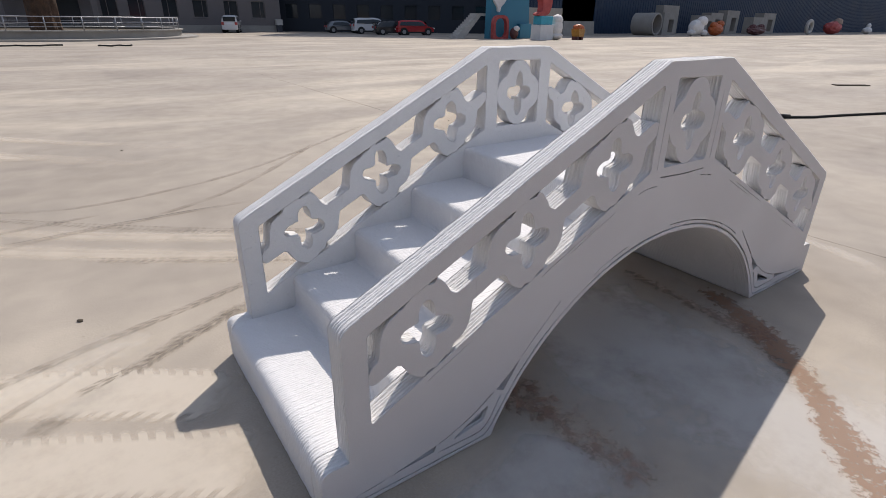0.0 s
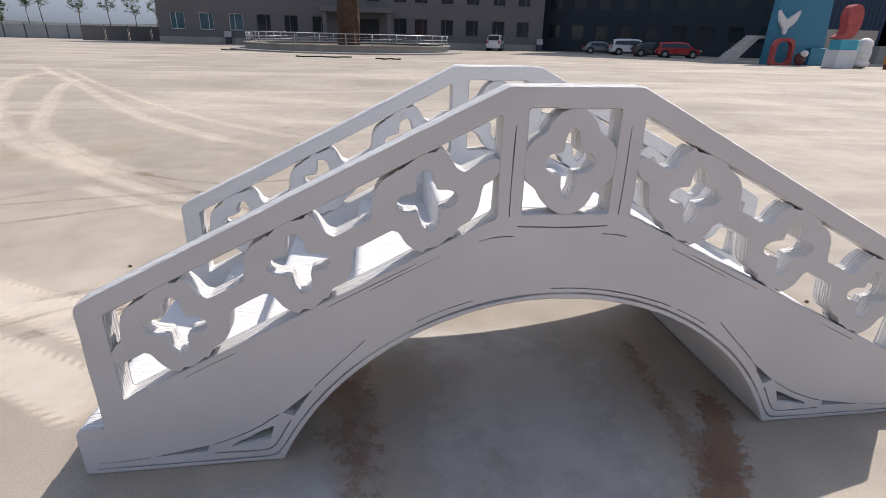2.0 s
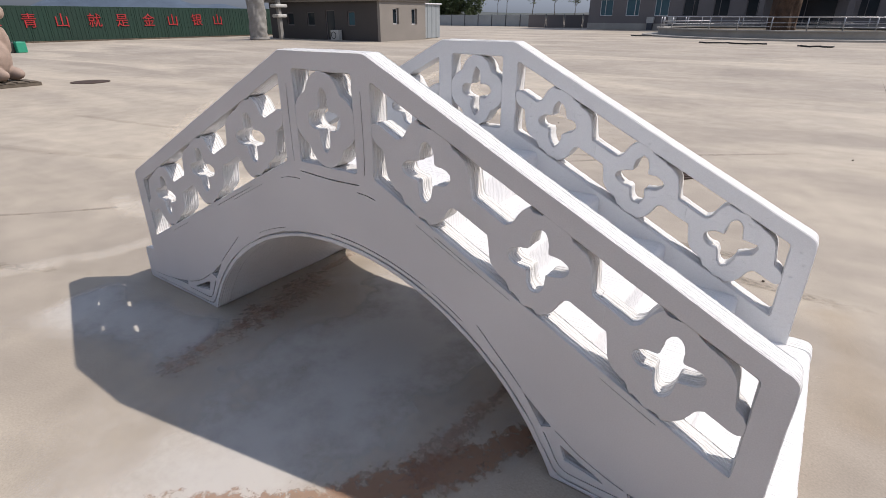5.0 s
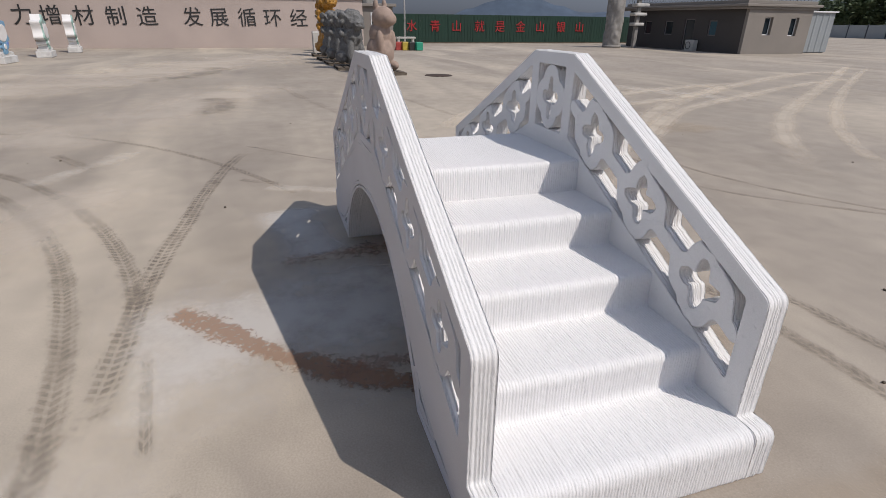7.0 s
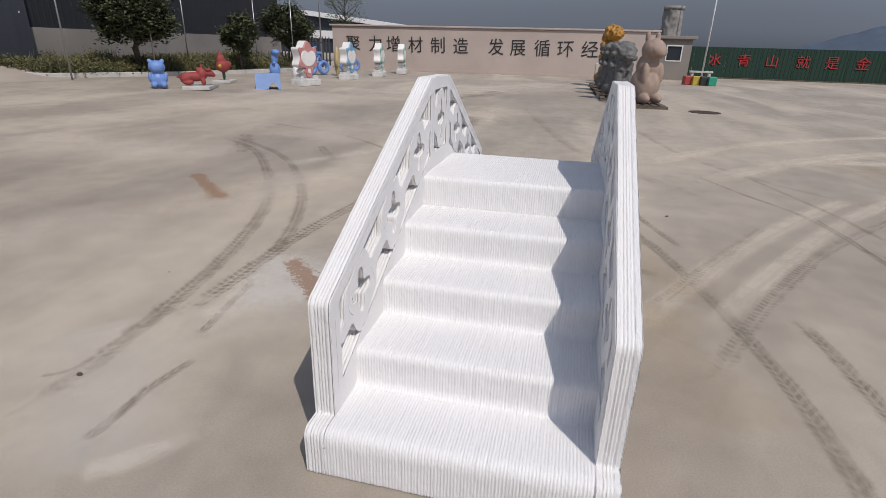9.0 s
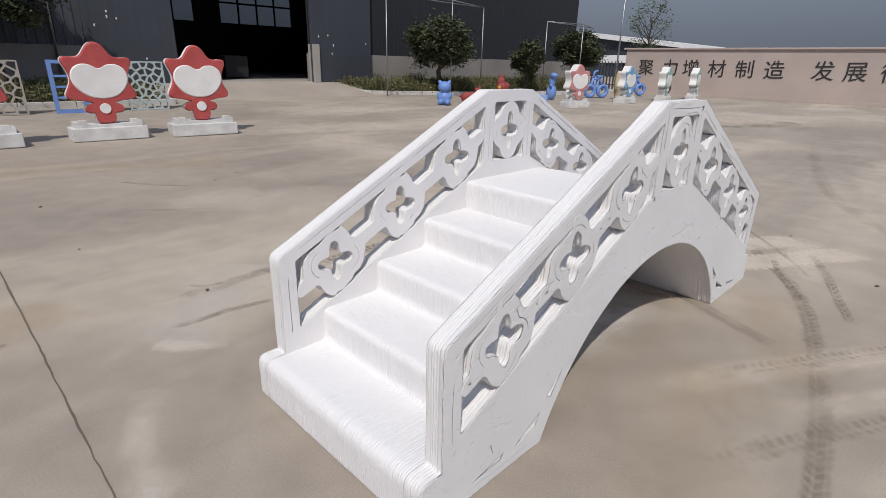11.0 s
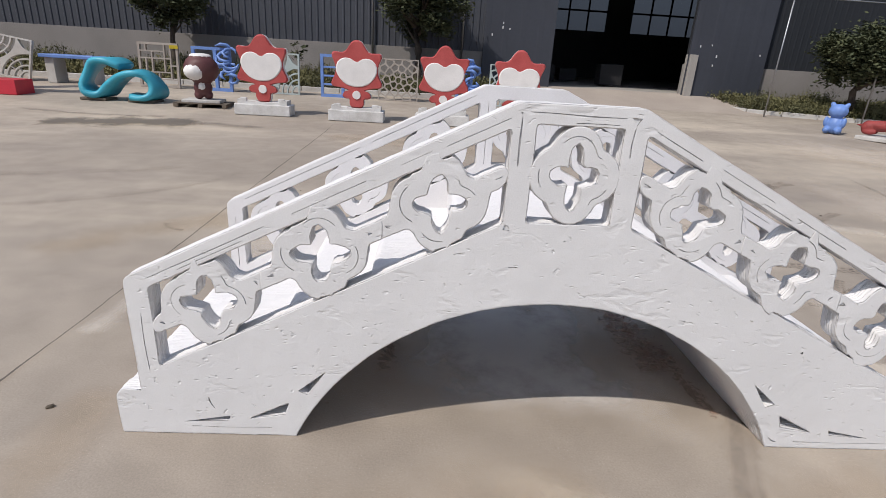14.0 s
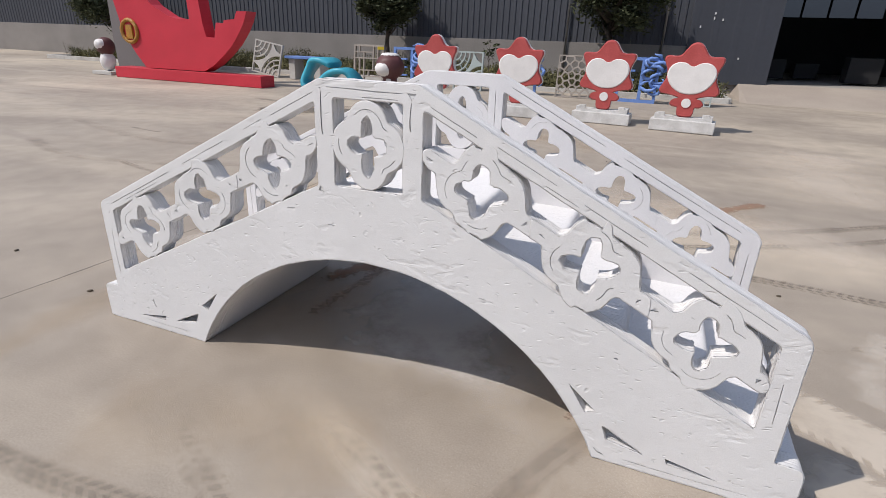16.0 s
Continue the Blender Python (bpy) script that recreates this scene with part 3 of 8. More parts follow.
def mark(name, points, width, mat, label, wobble=0.0, smooth=3, sway=0.0):
    """A thin strip on the ground along points; every strip lies a little above the one before."""
    pts = [Vector((*p, 0)) for p in points]
    for _ in range(smooth):
        fine = [pts[0]]
        for a, c in zip(pts, pts[1:]):
            fine += [a.lerp(c, 0.25), a.lerp(c, 0.75)]
        pts = fine + [pts[-1]]
    if sway:
        fine = [a.lerp(c, k / 24) for a, c in zip(pts, pts[1:]) for k in range(24)] + [pts[-1]]
        pts = [p + Vector((noise.noise(p * 3.1) + 0.6 * noise.noise(p * 11), noise.noise(p * 2.7 + Vector((5, 0, 0))), 0)) * sway for p in fine]
    bm, along, rows = bmesh.new(), 0.0, []
    uv, ends = bm.loops.layers.uv.new("UVMap"), bm.loops.layers.uv.new("ends")
    total = sum((c - a).length for a, c in zip(pts, pts[1:]))
    for i, p in enumerate(pts):
        d = (pts[min(i + 1, len(pts) - 1)] - pts[max(i - 1, 0)]).normalized()
        side = Vector((-d.y, d.x, 0))
        along += (p - pts[i - 1]).length if i else 0
        w = width * (1 + wobble * noise.noise(p * 2.0))
        ends_at = [p + side * w / 2, p - side * w / 2]
        for q in ends_at:
            q.z = yard_z(q.x, q.y)
        rows.append((*(bm.verts.new(q) for q in ends_at), along))
    for a, c in zip(rows, rows[1:]):
        f = bm.faces.new((a[0], c[0], c[1], a[1]))
        for loop, (u, v) in zip(f.loops, ((0, a[2]), (0, c[2]), (1, c[2]), (1, a[2]))):
            loop[uv].uv, loop[ends].uv = (u, v), (u, v / total)
    ob = part(name, bm, mat)
    ob.location.z = lift[0]
    lift[0] += 0.00012
    ob.visible_shadow = False
    return tagged(ob, label, "ground mark", kind="structure")


# pale film, partly painted in to brighten ground that lies in shade
SHADE_FILM = mark_material("dried_cement_film", (0.55, 0.533, 0.515), 0.7, 1.6, edge=0.5, gap=0.3, spread=0.25)
THIN_FILM = mark_material("thin_dried_cement_film", (0.52, 0.503, 0.48), 0.4, 1.6, edge=0.5, gap=0.36, spread=0.28)
mark("cement_film", [(0.05, 0.5), (0.0, 0.0), (-0.05, -0.5), (0.05, -1.3), (0.2, -2.0)], 1.9, SHADE_FILM, "pale grey film on the concrete, partly painted in to brighten shade", 0.3)
mark("cement_film", [(-0.7, -0.7), (-1.2, -0.95), (-1.9, -0.9)], 0.9, SHADE_FILM, "pale grey film on the concrete, partly painted in to brighten shade", 0.4)
mark("cement_film", [(0.9, -2.3), (1.5, -1.75), (2.0, -1.3)], 1.1, THIN_FILM, "pale grey film on the concrete, partly painted in to brighten shade", 0.4)
mark("tyre_mark", [(-4.9, -5.8), (-4.62, -5.31), (-4.0, -4.4), (-3.13, -3.70), (-2.1, -2.99), (-1.3, -2.57), (-0.6, -2.32), (0.1, -2.13), (0.6, -2.04), (1.05, -1.97), (1.6, -1.92), (2.1, -1.93)], 0.21, TYRE, "curved dark tyre mark on pale concrete")
mark("tyre_mark", [(-5.0, -5.7), (-4.15, -4.29), (-3.45, -3.52), (-2.6, -2.9), (-1.75, -2.4), (-1.05, -2.1), (-0.5, -1.92), (0.0, -1.84), (0.4, -1.82)], 0.19, TYRE, "curved dark tyre mark on pale concrete")
mark("tyre_tread_mark", [(-4.5, -1.28), (-4.32, -1.34), (-3.65, -1.55), (-2.5, -1.72), (-1.8, -1.77), (-1.2, -1.84), (-0.56, -1.89), (0.0, -1.88), (0.32, -1.87), (0.65, -1.88), (1.1, -1.92)], 0.2, TREAD, "dark tyre track with a block tread pattern")
mark("tyre_mark", [(0.2, -1.74), (0.38, -1.71), (0.65, -1.67), (1.0, -1.61)], 0.08, TYRE_MID, "short dark tyre mark")
mark("tyre_mark", [(1.1, -1.47), (1.38, -1.52), (1.57, -1.52), (1.85, -1.52)], 0.085, TYRE, "short dark tyre mark")
mark("tyre_mark", [(-6.6, -6.2), (-6.43, -5.53), (-6.04, -4.4), (-5.5, -3.4), (-4.8, -2.6), (-4.0, -1.93), (-3.27, -1.44), (-2.58, -1.05), (-1.8, -0.66)], 0.11, TYRE_MID, "thin curved tyre mark")
mark("tyre_mark", [(-4.6, -1.5), (-4.37, -1.28), (-3.76, -0.75), (-3.29, -0.23), (-3.0, 0.2)], 0.09, TYRE_FAINT, "faint curved tyre mark")
mark("tyre_tread_mark", [(-2.9, -1.45), (-2.75, -1.25), (-2.6, -1.0)], 0.16, TREAD_FAINT, "short patch of tyre tread")
mark("tyre_mark", [(-2.05, 2.78), (-1.26, 3.08), (-0.59, 3.66), (0.6, 5.0)], 0.14, TYRE_FAINT, "faint curved tyre mark")
mark("tyre_mark", [(-4.2, 4.6), (-2.6, 3.5), (-1.9, 3.45), (-0.6, 3.9), (2.0, 6.0)], 0.14, TYRE_FAINT, "faint tyre mark")
mark("tyre_mark", [(8.2, -2.9), (6.2, -2.0), (4.76, -2.2), (3.3, -3.0), (2.6, -4.5)], 0.35, TYRE_GHOST, "broad faint tyre mark")
mark("tyre_mark", [(9.2, -4.3), (6.6, -3.4), (5.0, -3.5), (3.2, -4.5)], 0.5, TYRE_GHOST, "broad faint tyre mark")
mark("tyre_mark", [(-9.0, 1.6), (-6.0, 2.0), (-4.0, 2.9), (-2.6, 4.6)], 0.3, TYRE_GHOST, "broad faint tyre mark")
mark("tyre_mark", [(-12.0, -1.0), (-8.0, -0.2), (-5.0, 0.6), (-3.0, 2.0)], 0.4, TYRE_GHOST, "broad faint tyre mark")
mark("tyre_mark", [(-3.0, 0.1), (-2.15, 0.66), (-1.78, 0.89), (-1.26, 1.1), (-0.72, 1.24), (-0.2, 1.36), (0.23, 1.43), (0.58, 1.48), (0.9, 1.5), (1.13, 1.51), (1.44, 1.5), (2.2, 1.47)], 0.17, TYRE, "curved dark tyre mark on pale concrete")
mark("dusty_tyre_track", [(-4.8, 5.1), (-3.56, 3.79), (-2.43, 2.85), (-1.36, 2.11), (-0.45, 1.52), (0.3, 1.05)], 0.3, DUST_TREAD, "pale dusty tyre track with lug prints")
mark("tyre_mark", [(-3.3, 4.0), (-2.61, 3.29), (-1.65, 2.48), (-1.02, 2.05), (-0.48, 1.71), (0.04, 1.41), (0.41, 1.22), (0.95, 0.95)], 0.2, TREAD_FAINT, "dark tyre track with a block tread pattern")
mark("dusty_tyre_track", [(-3.9, 3.7), (-3.31, 3.17), (-2.02, 2.17), (-0.9, 1.4), (-0.3, 1.03), (0.15, 0.78), (0.5, 0.58)], 0.36, DUST_TREAD, "pale dusty tyre track beside the bridge")
mark("tyre_tread_mark", [(-2.4, 2.3), (-1.0, 1.42), (-0.65, 1.21), (-0.15, 0.92), (0.15, 0.75)], 0.17, TREAD_FAINT, "faint tyre track with a block tread pattern")
mark("tyre_mark", [(-0.3, 1.78), (0.03, 1.82), (0.33, 1.84), (0.61, 1.85), (0.9, 1.87), (1.7, 1.88)], 0.15, TYRE, "dark tyre mark on pale concrete")
mark("tyre_tread_mark", [(-1.15, 0.1), (-0.9, 0.58), (-0.79, 0.79), (-0.66, 1.12)], 0.26, TYRE_FAINT, "faint tyre track leading under the bridge")
mark("dusty_tyre_track", [(-3.2, 0.66), (-2.8, 0.42), (-2.49, 0.23), (-2.26, 0.1), (-2.03, -0.04), (-1.7, -0.24)], 0.4, DUST_LUGS, "pale dusty tyre track with lug prints")
mark("dusty_tyre_track", [(-3.2, 1.12), (-2.9, 0.95), (-2.6, 0.78), (-2.36, 0.65), (-2.13, 0.51), (-1.93, 0.36), (-1.7, 0.2)], 0.4, DUST_LUGS, "pale dusty tyre track with lug prints")
mark("tyre_mark", [(-2.8, 0.8), (-2.47, 0.93), (-2.17, 1.04), (-1.89, 1.12), (-1.3, 1.33)], 0.1, TYRE_MID, "faint dark tyre mark")
mark("tyre_mark", [(-2.4, 0.6), (-2.13, 0.69), (-1.92, 0.78), (-1.5, 1.03)], 0.08, TYRE_MID, "faint dark tyre mark")
mark("tyre_mark", [(-3.3, 0.05), (-2.6, 0.62), (-2.0, 1.0)], 0.08, TYRE_FAINT, "faint tyre mark")
mark("tyre_mark", [(-4.9, 2.55), (-4.41, 2.69), (-3.71, 2.86), (-2.91, 3.07), (-1.81, 3.2)], 0.13, TYRE_FAINT, "faint curved tyre mark")
mark("tyre_mark", [(-4.6, 1.9), (-4.0, 2.14), (-3.42, 2.38), (-2.81, 2.73), (-1.81, 2.86), (-0.7, 2.86)], 0.13, TYRE_FAINT, "faint curved tyre mark")
for a, c, w in (((1.82, -1.5), (1.38, -1.56), 0.06), ((1.5, -2.1), (1.25, -1.96), 0.06), ((1.2, -4.45), (0.45, -3.95), 0.12), ((0.95, -6.0), (0.3, -5.15), 0.14), ((2.75, -2.1), (2.5, -1.9), 0.08),
                ((5.2, -2.2), (3.9, -1.9), 0.14), ((-3.5, -4.3), (-5.2, -5.3), 0.5), ((-3.6, -2.9), (-4.6, -3.6), 0.3), ((7.4, -4.1), (6.4, -3.95), 0.14), ((3.9, 0.9), (3.3, 1.3), 0.1)):
    mark("scuff_mark", [a, ((a[0] + c[0]) / 2 + 0.05, (a[1] + c[1]) / 2 + 0.04), c], w, TYRE_FAINT, "short dark scuff on the concrete", 0.5)
# broad warm and pale stains in the concrete
WARM = mark_material("warm_stain", (0.35, 0.27, 0.18), 0.3, 1.6, edge=0.5, gap=0.4, spread=0.3)
PALE = mark_material("pale_lime_stain", (0.6, 0.56, 0.5), 0.5, 3.0, edge=0.5, gap=0.46, spread=0.22)
for a, c, w, mat in (((1.1, 1.2), (-0.3, 0.9), 0.9, WARM), ((-0.2, 1.35), (-1.6, 0.75), 0.7, WARM), ((1.9, 0.2), (1.75, 1.5), 0.5, WARM), ((2.1, -2.4), (3.4, -1.2), 0.9, WARM), ((-2.2, -3.0), (-0.6, -3.6), 1.2, WARM),
                     ((2.0, -1.0), (2.3, -0.1), 0.5, PALE), ((-2.2, -0.2), (-2.6, -1.2), 0.5, PALE), ((-2.4, -0.1), (-3.6, 0.1), 0.6, PALE), ((1.95, -1.4), (1.6, -1.05), 0.3, PALE), ((-1.9, 1.0), (-3.4, 0.7), 0.7, PALE),
                     ((0.9, -1.5), (0.2, -1.75), 0.4, PALE), ((-3.0, -3.4), (-4.6, -2.6), 0.8, PALE), ((-3.5, 5.6), (-6.5, 4.4), 1.6, WARM), ((-6, 9), (-11, 7), 2.2, PALE), ((2.2, 4.5), (6, 8), 2.5, WARM), ((-1.0, -6.5), (2.5, -7.6), 1.8, WARM)):
    mark("stain", [a, ((a[0] + c[0]) / 2 + 0.1, (a[1] + c[1]) / 2 - 0.08), c], w, mat, "broad soft stain in the concrete", 0.5)
# pale arcs of dust where trucks turn
for line, w in (([(-14.5, 23.0), (-12.4, 19.6), (-9.4, 15.3), (-6.72, 11.04), (-5.77, 9.6), (-4.8, 8.1), (-3.42, 6.5), (-2.45, 5.6), (-0.9, 4.3)], 0.55), ([(-13.4, 22.5), (-10.8, 18.3), (-8.6, 14.9), (-6.2, 11.3), (-4.2, 8.6), (-2.9, 7.1), (-1.8, 6.1), (-0.4, 5.0)], 0.4),
                ([(-10.6, 19.3), (-11.6, 18.3), (-11.66, 17.2), (-10.5, 14.1), (-8.26, 9.8), (-6.6, 7.04), (-5.33, 5.57), (-4.1, 4.33), (-3.29, 3.65), (-2.5, 3.0)], 0.75), ([(-9.2, 17.0), (-9.49, 15.2), (-8.05, 11.6), (-6.73, 8.8), (-5.77, 6.6), (-4.29, 4.85), (-3.35, 3.95), (-2.5, 3.2)], 0.55),
                ([(-5.9, 3.6), (-6.32, 5.26), (-6.66, 6.44), (-7.3, 8.2), (-9.0, 11.0)], 0.6), ([(-3.2, 1.6), (-4.8, 2.6), (-7.0, 4.9), (-8.6, 8.0), (-9.4, 12.0)], 0.7), ([(-4.5, 1.2), (-6.4, 2.4), (-8.6, 4.8), (-10.4, 8.2)], 0.6)):
    mark("dusty_tyre_track", line, w, DUST_TREAD, "pale dusty curved tyre track")
BROAD_DUST = mark_material("broad_pale_dust", (0.56, 0.5, 0.43), 0.55, 0.5, edge=0.5, gap=0.36, spread=0.3)
for line, w in (([(-6.0, -9.5), (-12.0, -6.5), (-18.0, -3.5), (-25.0, 0.5)], 8.0), ([(-4.5, -4.5), (-8.0, -2.6), (-12.0, -0.8)], 3.5), ([(-4.0, -8.5), (-3.0, -6.0), (-3.6, -4.2)], 2.5), ([(0.9, -4.9), (-1.0, -3.3), (-3.2, -2.4)], 2.2)):
    mark("dust_spread", line, w, BROAD_DUST, "broad spread of pale dust on the concrete", 0.3)
mark("damp_patch", [(-17.5, -2.6), (-15.2, -2.6), (-13.4, -3.6), (-13.2, -4.6)], 1.6, DULL_PATCH, "dull dark patch on the concrete", 0.6)
mark("damp_patch", [(7.6, -7.5), (6.9, -7.68), (6.1, -7.9), (5.4, -8.1), (4.8, -8.3)], 1.7, DARK_CORE, "dark patch on the concrete", 0.4)
mark("damp_patch", [(5.4, -8.2), (4.5, -8.2), (3.5, -8.0)], 0.8, DULL_PATCH, "dull dark smear beside a dark patch", 0.4)
mark("damp_patch", [(-9.5, -2.2), (-8.3, -1.9), (-7.0, -2.1)], 1.4, DULL_PATCH, "dull dark patch on the concrete", 0.6)
mark("damp_patch", [(5.5, -8.8), (7.5, -8.6), (9.0, -9.0)], 0.5, DULL_PATCH, "dark patch on the concrete", 0.5)
mark("sand_spill", [(-0.3, -1.78), (0.03, -1.47), (0.24, -1.29), (0.42, -1.12), (0.62, -0.87), (0.81, -0.58), (0.9, -0.2)], 0.36, RUST_SAND, "spilled reddish-brown sand on the concrete", 0.5)
SPARSE_SAND = mark_material("sparse_brown_sand", (0.27, 0.15, 0.105), 0.5, 30, edge=0.5, gap=0.5, spread=0.08)
mark("sand_spill", [(-0.78, 0.1), (-0.76, -0.25), (-0.74, -0.45), (-0.72, -0.7)], 0.6, SAND_TRACE, "reddish-brown sand stain at the foot of the arch", 0.6)
mark("sand_spill", [(-0.76, -0.3), (-0.72, -0.66), (-0.66, -1.15)], 0.7, SPARSE_SAND, "scattered reddish-brown sand stain", 0.6)
mark("sand_spill", [(0.7, 0.2), (0.62, -0.5), (0.62, -0.8), (0.7, -1.0)], 0.34, SAND_TRACE, "scattered reddish-brown sand stain", 0.6)
mark("sand_spill", [(-2.35, -4.2), (-2.15, -3.98), (-1.75, -3.52), (-1.35, -3.07)], 0.4, RUST_SAND, "small reddish-brown sand patch", 0.5)
mark("sand_spill", [(-0.9, 0.45), (-0.85, 0.1), (-0.9, -0.3)], 0.2, SAND_TRACE, "scattered reddish-brown sand stain", 0.6)
mark("joint", [(2.42, -10.0), (2.42, -3.9), (2.39, -0.7), (2.40, 0.3), (2.46, 1.5), (2.44, 3.56), (2.58, 12.0), (2.65, 16.2)], 0.012, JOINT, "narrow dark joint between concrete bays", 0.9, 2, 0.006)
mark("joint", [(-2.76, 2.80), (-2.1, 2.84), (-1.2, 2.86)], 0.014, JOINT, "thin dark crack in the concrete", 0.6, 2, 0.03)
cable = thing("cable", (0, 0, 0), 0, "black rubber cable with a plug lying on the yard", "cable")
bm = bmesh.new()
sweep(bm, [(8.2, 2.37, 0.022), (8.35, 2.28, 0.022), (8.6, 2.14, 0.022), (9.0, 2.04, 0.022), (9.43, 1.91, 0.022), (10.28, 1.62, 0.022), (11.6, 1.35, 0.022), (13.5, 0.9, 0.022), (17, 0.6, 0.022)], 0.021, 8)
part("cord", bm, RUBBER, cable)
part("plug", (lambda b: (tube(b, (8.0, 2.46, 0.04), (8.2, 2.37, 0.036), 0.045, 0.032, 10), b)[1])(bmesh.new()), RUBBER, cable)
bm = bmesh.new()
box(bm, -0.45, 0.45, -0.12, 0.12, 0, 0.03, 0.008)
ob = part("wooden_board", bm, WOOD)
ob.matrix_world = pose(15.5, 4.0, 0, 0, 0, -35)
tagged(ob, "dark weathered board lying flat on the yard", "board")


# small dark crumbs lying on the yard
random.seed(5)
crumb = bmesh.new()
ball(crumb, (0, 0, 0.006), (0.02, 0.012, 0.008), 1, 0.5)
crumb_mesh = part("dirt_crumb", crumb, SOIL)
crumb_mesh.matrix_world = pose(2.08, 0.43, 0, 0, 0, 40)
tagged(crumb_mesh, "dark crumb of dirt on the concrete", "dirt", "crumbs of dirt")
for i in range(34):
    a, r = random.uniform(0, 6.28), random.uniform(1.7, 6.0)
    m = pose(r * math.cos(a) * 1.2, r * math.sin(a), 0, 0, 0, random.uniform(0, 360))
    copy_thing(crumb_mesh, m).scale = [random.uniform(0.3, 1.0)] * 3

# a rusty steel drain grating set in the yard
grate = thing("drain_grating", (0.43, 3.84, 0), -38, "rusty steel bar grating over a drain in the yard", "drain")
RUSTED = material("rusted_steel", (0.10, 0.065, 0.05), 0.8, metal=0.3, vary=0.25, scale=8, grain=60)
# flat black plate painted in for the shade of the pit
part("pit", box(bmesh.new(), -0.28, 0.28, -0.16, 0.16, 0.0015, 0.004), BLACK, grate)
for a in ((-0.30, 0.30, -0.19, -0.155), (-0.30, 0.30, 0.155, 0.19), (-0.30, -0.265, -0.155, 0.155), (0.265, 0.30, -0.155, 0.155)):
    part("frame_bar", box(bmesh.new(), *a, 0.001, 0.018, 0.002), RUSTED, grate)
for i in range(9):
    part("grate_bar", box(bmesh.new(), -0.235 + 0.055 * i, -0.212 + 0.055 * i, -0.155, 0.155, 0.005, 0.018, 0.002), RUSTED, grate)
grate.scale = (0.82, 0.82, 1.0)
cover = thing("manhole_cover", (-13.1, 3.9, 0), 10, "dark iron manhole cover in the yard", "manhole cover")
part("plate", (lambda b: (tube(b, (0, 0, 0.001), (0, 0, 0.012), 0.42, n=32), b)[1])(bmesh.new()), RUSTED, cover)


from mathutils.geometry import delaunay_2d_cdt

# ---- the printed bridge ----
HALF_W, RAIL_T = 0.5685, 0.085
PEAK_X, PEAK_Z, END_X, SLOPE = 0.215, 1.381, 1.600, 0.500
BASE_X, BASE_Z, FOOT_X, DECK_Z = 1.700, 0.207, 1.002, 0.872
ARC_R, ARC_Z = 1.1016, -0.4556
LAYER = 0.0122


def rail_top(x):
    return PEAK_Z - SLOPE * max(0.0, abs(x) - PEAK_X)


def fill_flat(bm, ring_set, up):
    """Closes an outline with holes, all at one y, by triangles between the lines."""
    verts = [v for ring in ring_set for v in ring]
    lines, k = [], 0
    for ring in ring_set:
        n = len(ring)
        lines += [(k + i, k + (i + 1) % n) for i in range(n)]
        k += n
    flat = np.array([(v.co.x, v.co.z) for v in verts])
    coords, _, faces, origin, _, _ = delaunay_2d_cdt([Vector(c) for c in flat], lines, [], 0, 1e-7)
    y = verts[0].co.y
    real = [verts[o[0]] if o else bm.verts.new((c.x, y, c.y)) for c, o in zip(coords, origin)]
    pts = np.array([tuple(c) for c in coords])
    mid = pts[np.array(faces)].mean(axis=1)
    a, b = flat[[q[0] for q in lines]], flat[[q[1] for q in lines]]
    inside = np.zeros(len(mid), bool)
    for (ax, az), (bx, bz) in zip(a, b):
        if az != bz:
            cross = (mid[:, 1] > az) != (mid[:, 1] > bz)
            inside ^= cross & (mid[:, 0] < ax + (mid[:, 1] - az) * (bx - ax) / (bz - az))
    for f, keep in zip(faces, inside):
        if keep and len({real[i] for i in f}) == 3:
            tri = [real[i] for i in f]
            p, q, r = (v.co for v in tri)
            if ((q - p).cross(r - p).y > 0) != up:
                tri = tri[::-1]
            try:
                bm.faces.new(tri)
            except ValueError:
                pass


